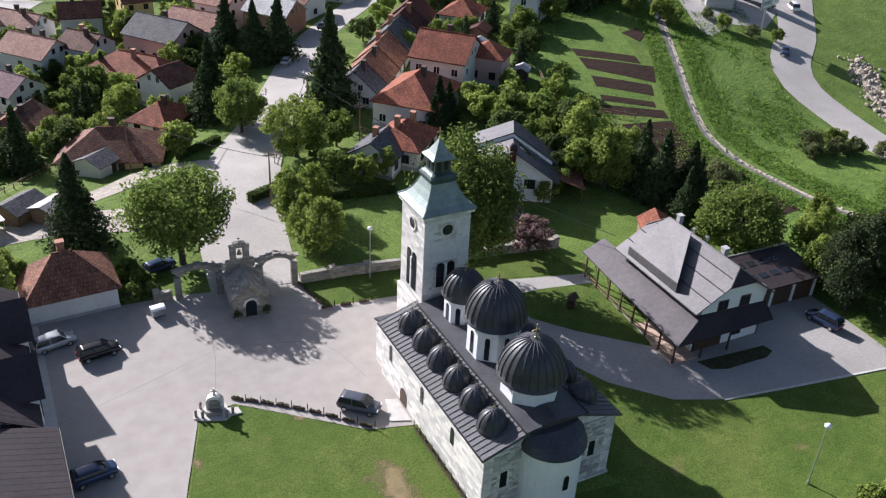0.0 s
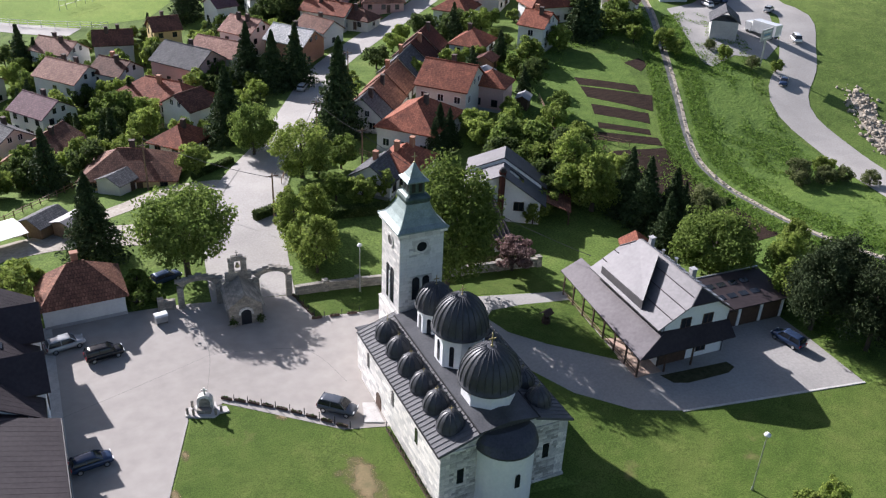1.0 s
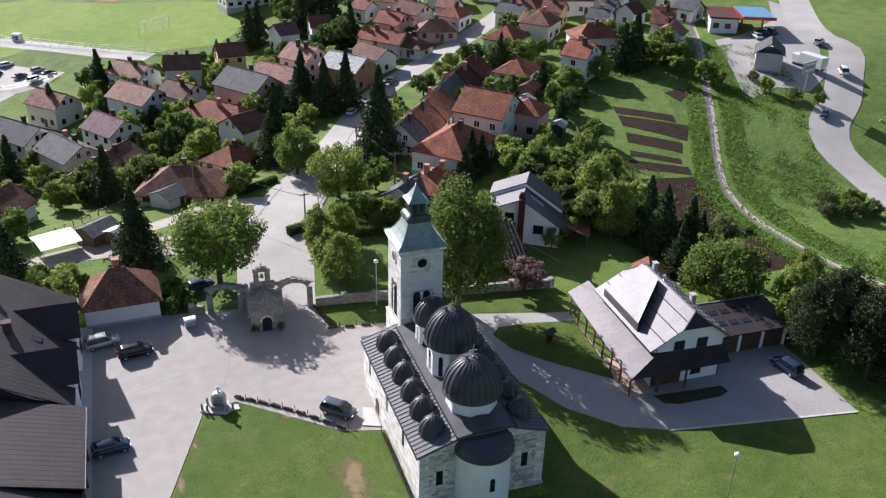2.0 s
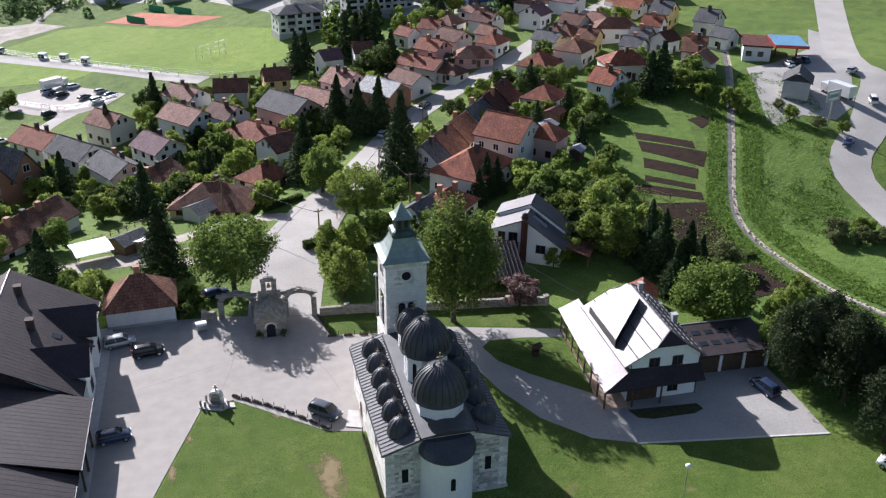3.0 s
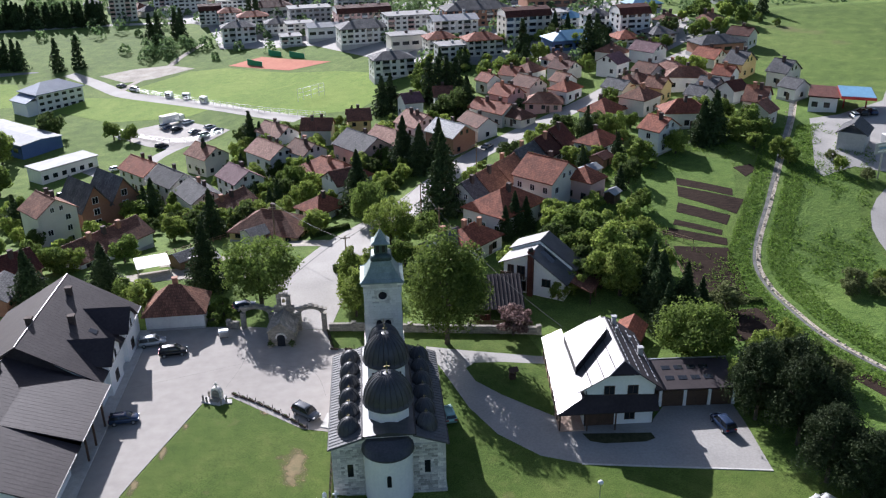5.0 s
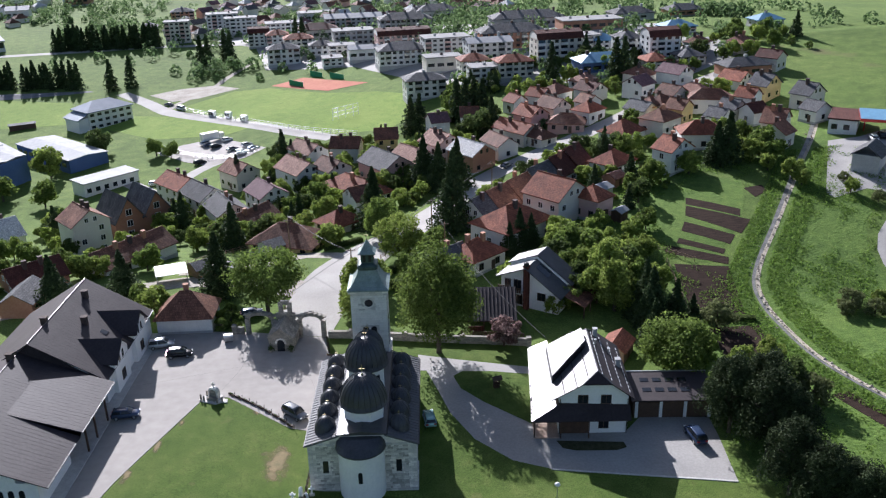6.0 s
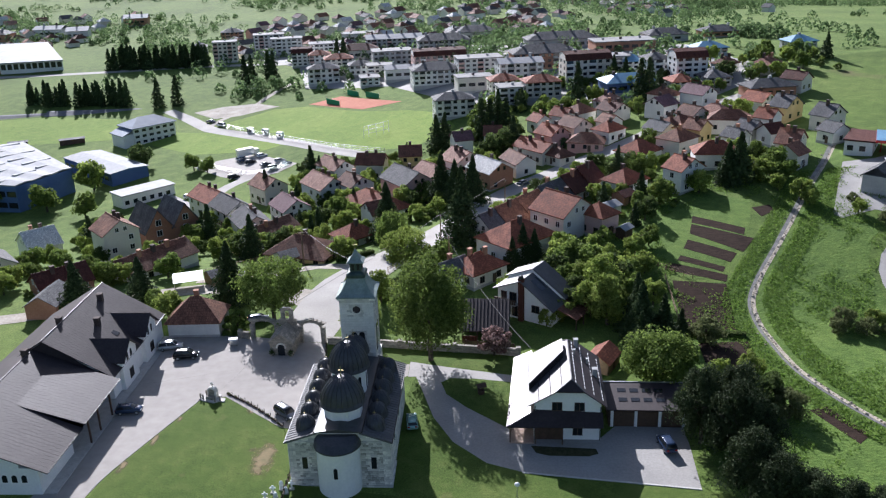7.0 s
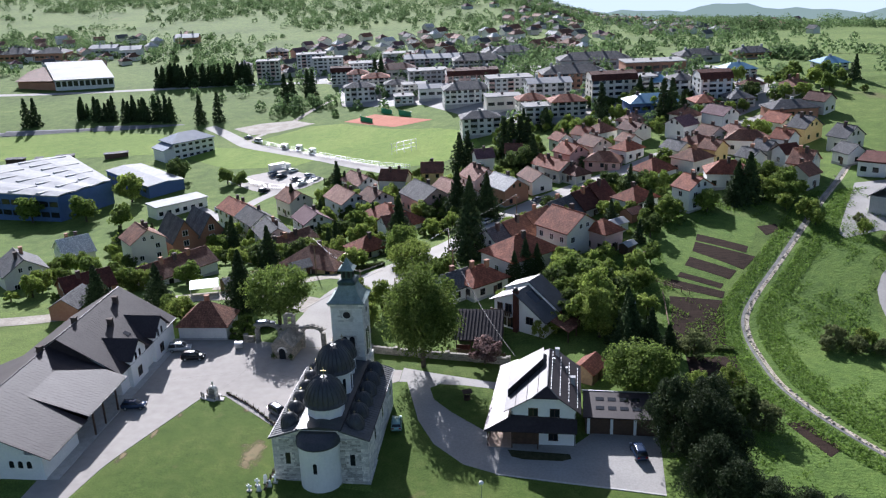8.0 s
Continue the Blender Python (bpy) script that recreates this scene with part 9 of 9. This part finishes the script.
def terrace_fence(x0, y0, x1, y1, label):
    """A low garden fence of posts and two rails."""
    L = math.hypot(x1 - x0, y1 - y0)
    ob = thing("fence", x0, y0, land(x0, y0), math.degrees(math.atan2(y1 - y0, x1 - x0)), label, "fence", "garden fences")
    n = max(2, int(L / 2.0))
    for k in range(n + 1):
        bm = bmesh.new()
        dz = land(x0 + (x1 - x0) * k / n, y0 + (y1 - y0) * k / n) - land(x0, y0)
        box(bm, L * k / n - 0.06, L * k / n + 0.06, -0.06, 0.06, dz - 0.2, dz + 1.2)
        part("post", bm, "wood", ob)
    for z in (0.5, 1.0):
        bm = bmesh.new()
        tube(bm, [(L * k / n, 0, land(x0 + (x1 - x0) * k / n, y0 + (y1 - y0) * k / n) - land(x0, y0) + z) for k in range(n + 1)], 0.04)
        part("rail", bm, "wood", ob)


for x0, y0, x1, y1 in ((52.4, 77.2, 57.1, 91.5), (52.4, 77.2, 63.2, 67.7), (57.6, 68, 56.9, 47.2), (-45.8, 80.8, -31.1, 97.5), (-25.8, 113.7, -12.4, 123.9), (14.9, 83.1, 19.8, 72.9), (4, 88.3, -1.5, 76.8)):
    terrace_fence(x0, y0, x1, y1, "weathered wooden post and rail garden fence")


# ---- village houses ----
house(-78.2, 112.4, 133, 9.3, 9.5, 8.9, 12.0, 'redbrown', 'cream', hip=False, chimneys=2)
house(-105.8, 123.9, 44, 8.8, 11.1, 4.3, 7.9, 'white', 'white', hip=False, chimneys=2)
house(-95.6, 81.7, 133, 11.0, 9.9, 4.9, 8.1, 'slate', 'cream', hip=False, chimneys=2)
house(-73.1, 71, 44, 11.0, 8.5, 2.6, 5.3, 'darkred', 'brick', hip=False, chimneys=2)
house(27.1, 84, 44, 14.4, 10.9, 4.6, 8.0, 'red', 'white', hip=True, chimneys=1)
house(18.5, 70.8, 44, 9.7, 7.8, 3.4, 5.9, 'red', 'cream', hip=True, chimneys=2)
house(-66, 156.7, -46, 13.1, 9.0, 5.8, 8.5, 'red', 'white', hip=False, chimneys=2)
house(-55.4, 142.8, -49, 12.7, 9.0, 5.6, 8.4, 'slate', 'white', hip=False, chimneys=1)
house(-45.2, 125.6, -59, 12.3, 8.7, 5.3, 7.9, 'slate', 'cream', hip=False, chimneys=2)
house(-36.2, 136.2, -55, 10.4, 8.5, 5.6, 8.2, 'purple', 'white', hip=False, chimneys=1)
house(-29.4, 153.7, -51, 12.5, 9.1, 6.4, 9.2, 'pink', 'white', hip=False, chimneys=2)
house(-19.4, 151, -49, 8.5, 8.1, 6.1, 8.5, 'brown', 'white', hip=False, chimneys=2)
house(-49.8, 165.4, -47, 10.2, 8.3, 5.4, 8.0, 'redbrown', 'cream', hip=False, chimneys=1)
house(-29.9, 177.8, -48, 11.5, 7.7, 5.3, 7.7, 'pink', 'white', hip=False, chimneys=2)
house(-17.2, 175.6, -7, 9.1, 7.8, 5.3, 7.8, 'brown', 'white', hip=False, chimneys=2)
house(-4.5, 176.5, 5, 7.0, 7.5, 5.7, 8.1, 'brown', 'yellow', hip=False, chimneys=1)
house(-3.3, 148.8, -54, 13.8, 10.5, 5.3, 8.5, 'slate', 'rose', hip=False, chimneys=1)
house(-11.4, 136.3, -47, 19.5, 10.5, 3.0, 6.2, 'red', 'white', hip=True, chimneys=1)
house(-8.7, 120.7, 31, 6.8, 8.2, 4.9, 7.3, 'brown', 'white', hip=False, chimneys=0)
house(-13.1, 105.4, 44, 9.4, 7.8, 2.8, 5.2, 'red', 'white', hip=True, chimneys=1)
house(-58.6, 86.9, 56, 19.2, 8.9, 3.1, 5.8, 'redbrown', 'white', hip=False, chimneys=3)
house(-38.2, 112.7, 57, 18.5, 8.9, 3.5, 6.2, 'redbrown', 'yellow', hip=False, chimneys=3)
house(-23.4, 92.9, -18, 15.6, 10.9, 2.4, 5.7, 'redbrown', 'yellow', hip=True, chimneys=1)
house(12.1, 185.2, 17, 6.0, 7.3, 5.4, 7.5, 'purple', 'white', hip=False, chimneys=1)
house(22.6, 186.7, -1, 5.7, 7.0, 4.8, 7.1, 'brown', 'white', hip=False, chimneys=1)
house(12.7, 158.4, -54, 9.2, 9.2, 6.2, 9.0, 'pink', 'white', hip=False, chimneys=2)
house(5, 152.3, -50, 12.7, 8.5, 4.6, 7.2, 'pink', 'cream', hip=False, chimneys=0)
house(21.3, 146.4, -52, 11.2, 8.5, 5.3, 7.9, 'white', 'brick', hip=False, chimneys=1)
house(29.9, 154.0, -63, 10.1, 6.7, 4.1, 6.2, 'brown', 'white', hip=False, chimneys=1)
house(35.9, 163.9, -50, 13.2, 7.2, 4.2, 6.4, 'red', 'cream', hip=False, chimneys=2)
house(41.3, 173.8, -50, 7.9, 7.6, 5.2, 7.6, 'red', 'rose', hip=False, chimneys=2)
house(49.3, 180.7, -55, 8.6, 7.6, 4.5, 6.9, 'brown', 'cream', hip=False, chimneys=1)
house(38.6, 196.2, -54, 5.6, 6.1, 3.7, 5.6, 'red', 'white', hip=False, chimneys=1)
house(46.7, 196.6, -40, 6.5, 6.8, 4.1, 6.2, 'red', 'white', hip=False, chimneys=1)
house(52.4, 197.2, 44, 8.8, 7.2, 4.2, 6.4, 'redbrown', 'white', hip=True, chimneys=1)
house(51.6, 166.4, -14, 10.9, 6.8, 3.0, 5.2, 'redbrown', 'rose', hip=True, chimneys=1)
house(41.7, 158.4, -53, 10.0, 6.1, 2.9, 4.8, 'brown', 'cream', hip=True, chimneys=1)
house(64.3, 146.4, 44, 10.4, 8.7, 3.8, 6.6, 'red', 'white', hip=True, chimneys=1)
house(56.9, 122.3, 44, 9.5, 7.9, 3.2, 5.7, 'red', 'white', hip=True, chimneys=1)
house(70.9, 116.9, -54, 6.2, 8.3, 6.0, 8.5, 'red', 'white', hip=False, chimneys=2)
house(82.8, 133.3, -3, 11.7, 7.7, 4.5, 7.0, 'red', 'white', hip=True, chimneys=1)
house(102.7, 133, -34, 5.7, 9.3, 5.0, 7.9, 'redbrown', 'cream', hip=False, chimneys=2)
house(100.5, 125.3, 44, 5.9, 6.5, 4.2, 6.3, 'redbrown', 'cream', hip=False, chimneys=1)
house(76.2, 151, 44, 9.6, 8.0, 4.6, 7.0, 'redbrown', 'cream', hip=True, chimneys=1)
house(83.4, 157.8, -43, 5.6, 6.8, 4.7, 6.9, 'redbrown', 'yellow', hip=False, chimneys=1)
house(73.6, 164.4, -51, 7.5, 6.5, 4.0, 6.0, 'slate', 'cream', hip=False, chimneys=1)
house(91.6, 146.3, -49, 5.6, 6.1, 4.2, 6.1, 'slate', 'white', hip=False, chimneys=1)
house(102.1, 148.1, 26, 5.6, 5.8, 3.9, 5.8, 'darkred', 'white', hip=False, chimneys=1)
house(104.6, 160.6, -43, 5.6, 6.8, 4.6, 6.8, 'red', 'white', hip=False, chimneys=1)
house(113, 170.7, -49, 6.1, 9.1, 4.6, 7.5, 'slate', 'yellow', hip=False, chimneys=2)
house(121.4, 158.4, -51, 6.0, 9.1, 4.2, 7.0, 'slate', 'cream', hip=False, chimneys=1)
house(117.9, 144, -61, 5.6, 6.4, 3.6, 5.6, 'slate', 'white', hip=False, chimneys=0)
house(85.2, 173.7, -53, 7.1, 7.2, 4.6, 6.8, 'brown', 'cream', hip=False, chimneys=1)
house(94.7, 165.2, -13, 12.4, 6.8, 4.2, 6.4, 'redbrown', 'white', hip=True, chimneys=1)
house(59.2, 172.6, 44, 8.4, 6.8, 3.9, 6.1, 'red', 'white', hip=True, chimneys=1)
house(77.3, 167.5, 44, 8.0, 6.5, 4.0, 6.0, 'redbrown', 'white', hip=True, chimneys=1)
house(97.4, 153.4, -47, 5.6, 6.5, 4.0, 6.1, 'slate', 'cream', hip=False, chimneys=1)
house(92.6, 174.2, -46, 10.1, 6.5, 4.0, 6.0, 'pink', 'white', hip=True, chimneys=1)
house(60.3, 180.2, -53, 5.6, 6.5, 4.0, 6.0, 'redbrown', 'white', hip=False, chimneys=1)
house(80.3, 167.5, 44, 8.1, 6.5, 4.0, 6.1, 'brown', 'white', hip=True, chimneys=1)
far_houses()
scatter_gardens()
tufts()
far_woods()
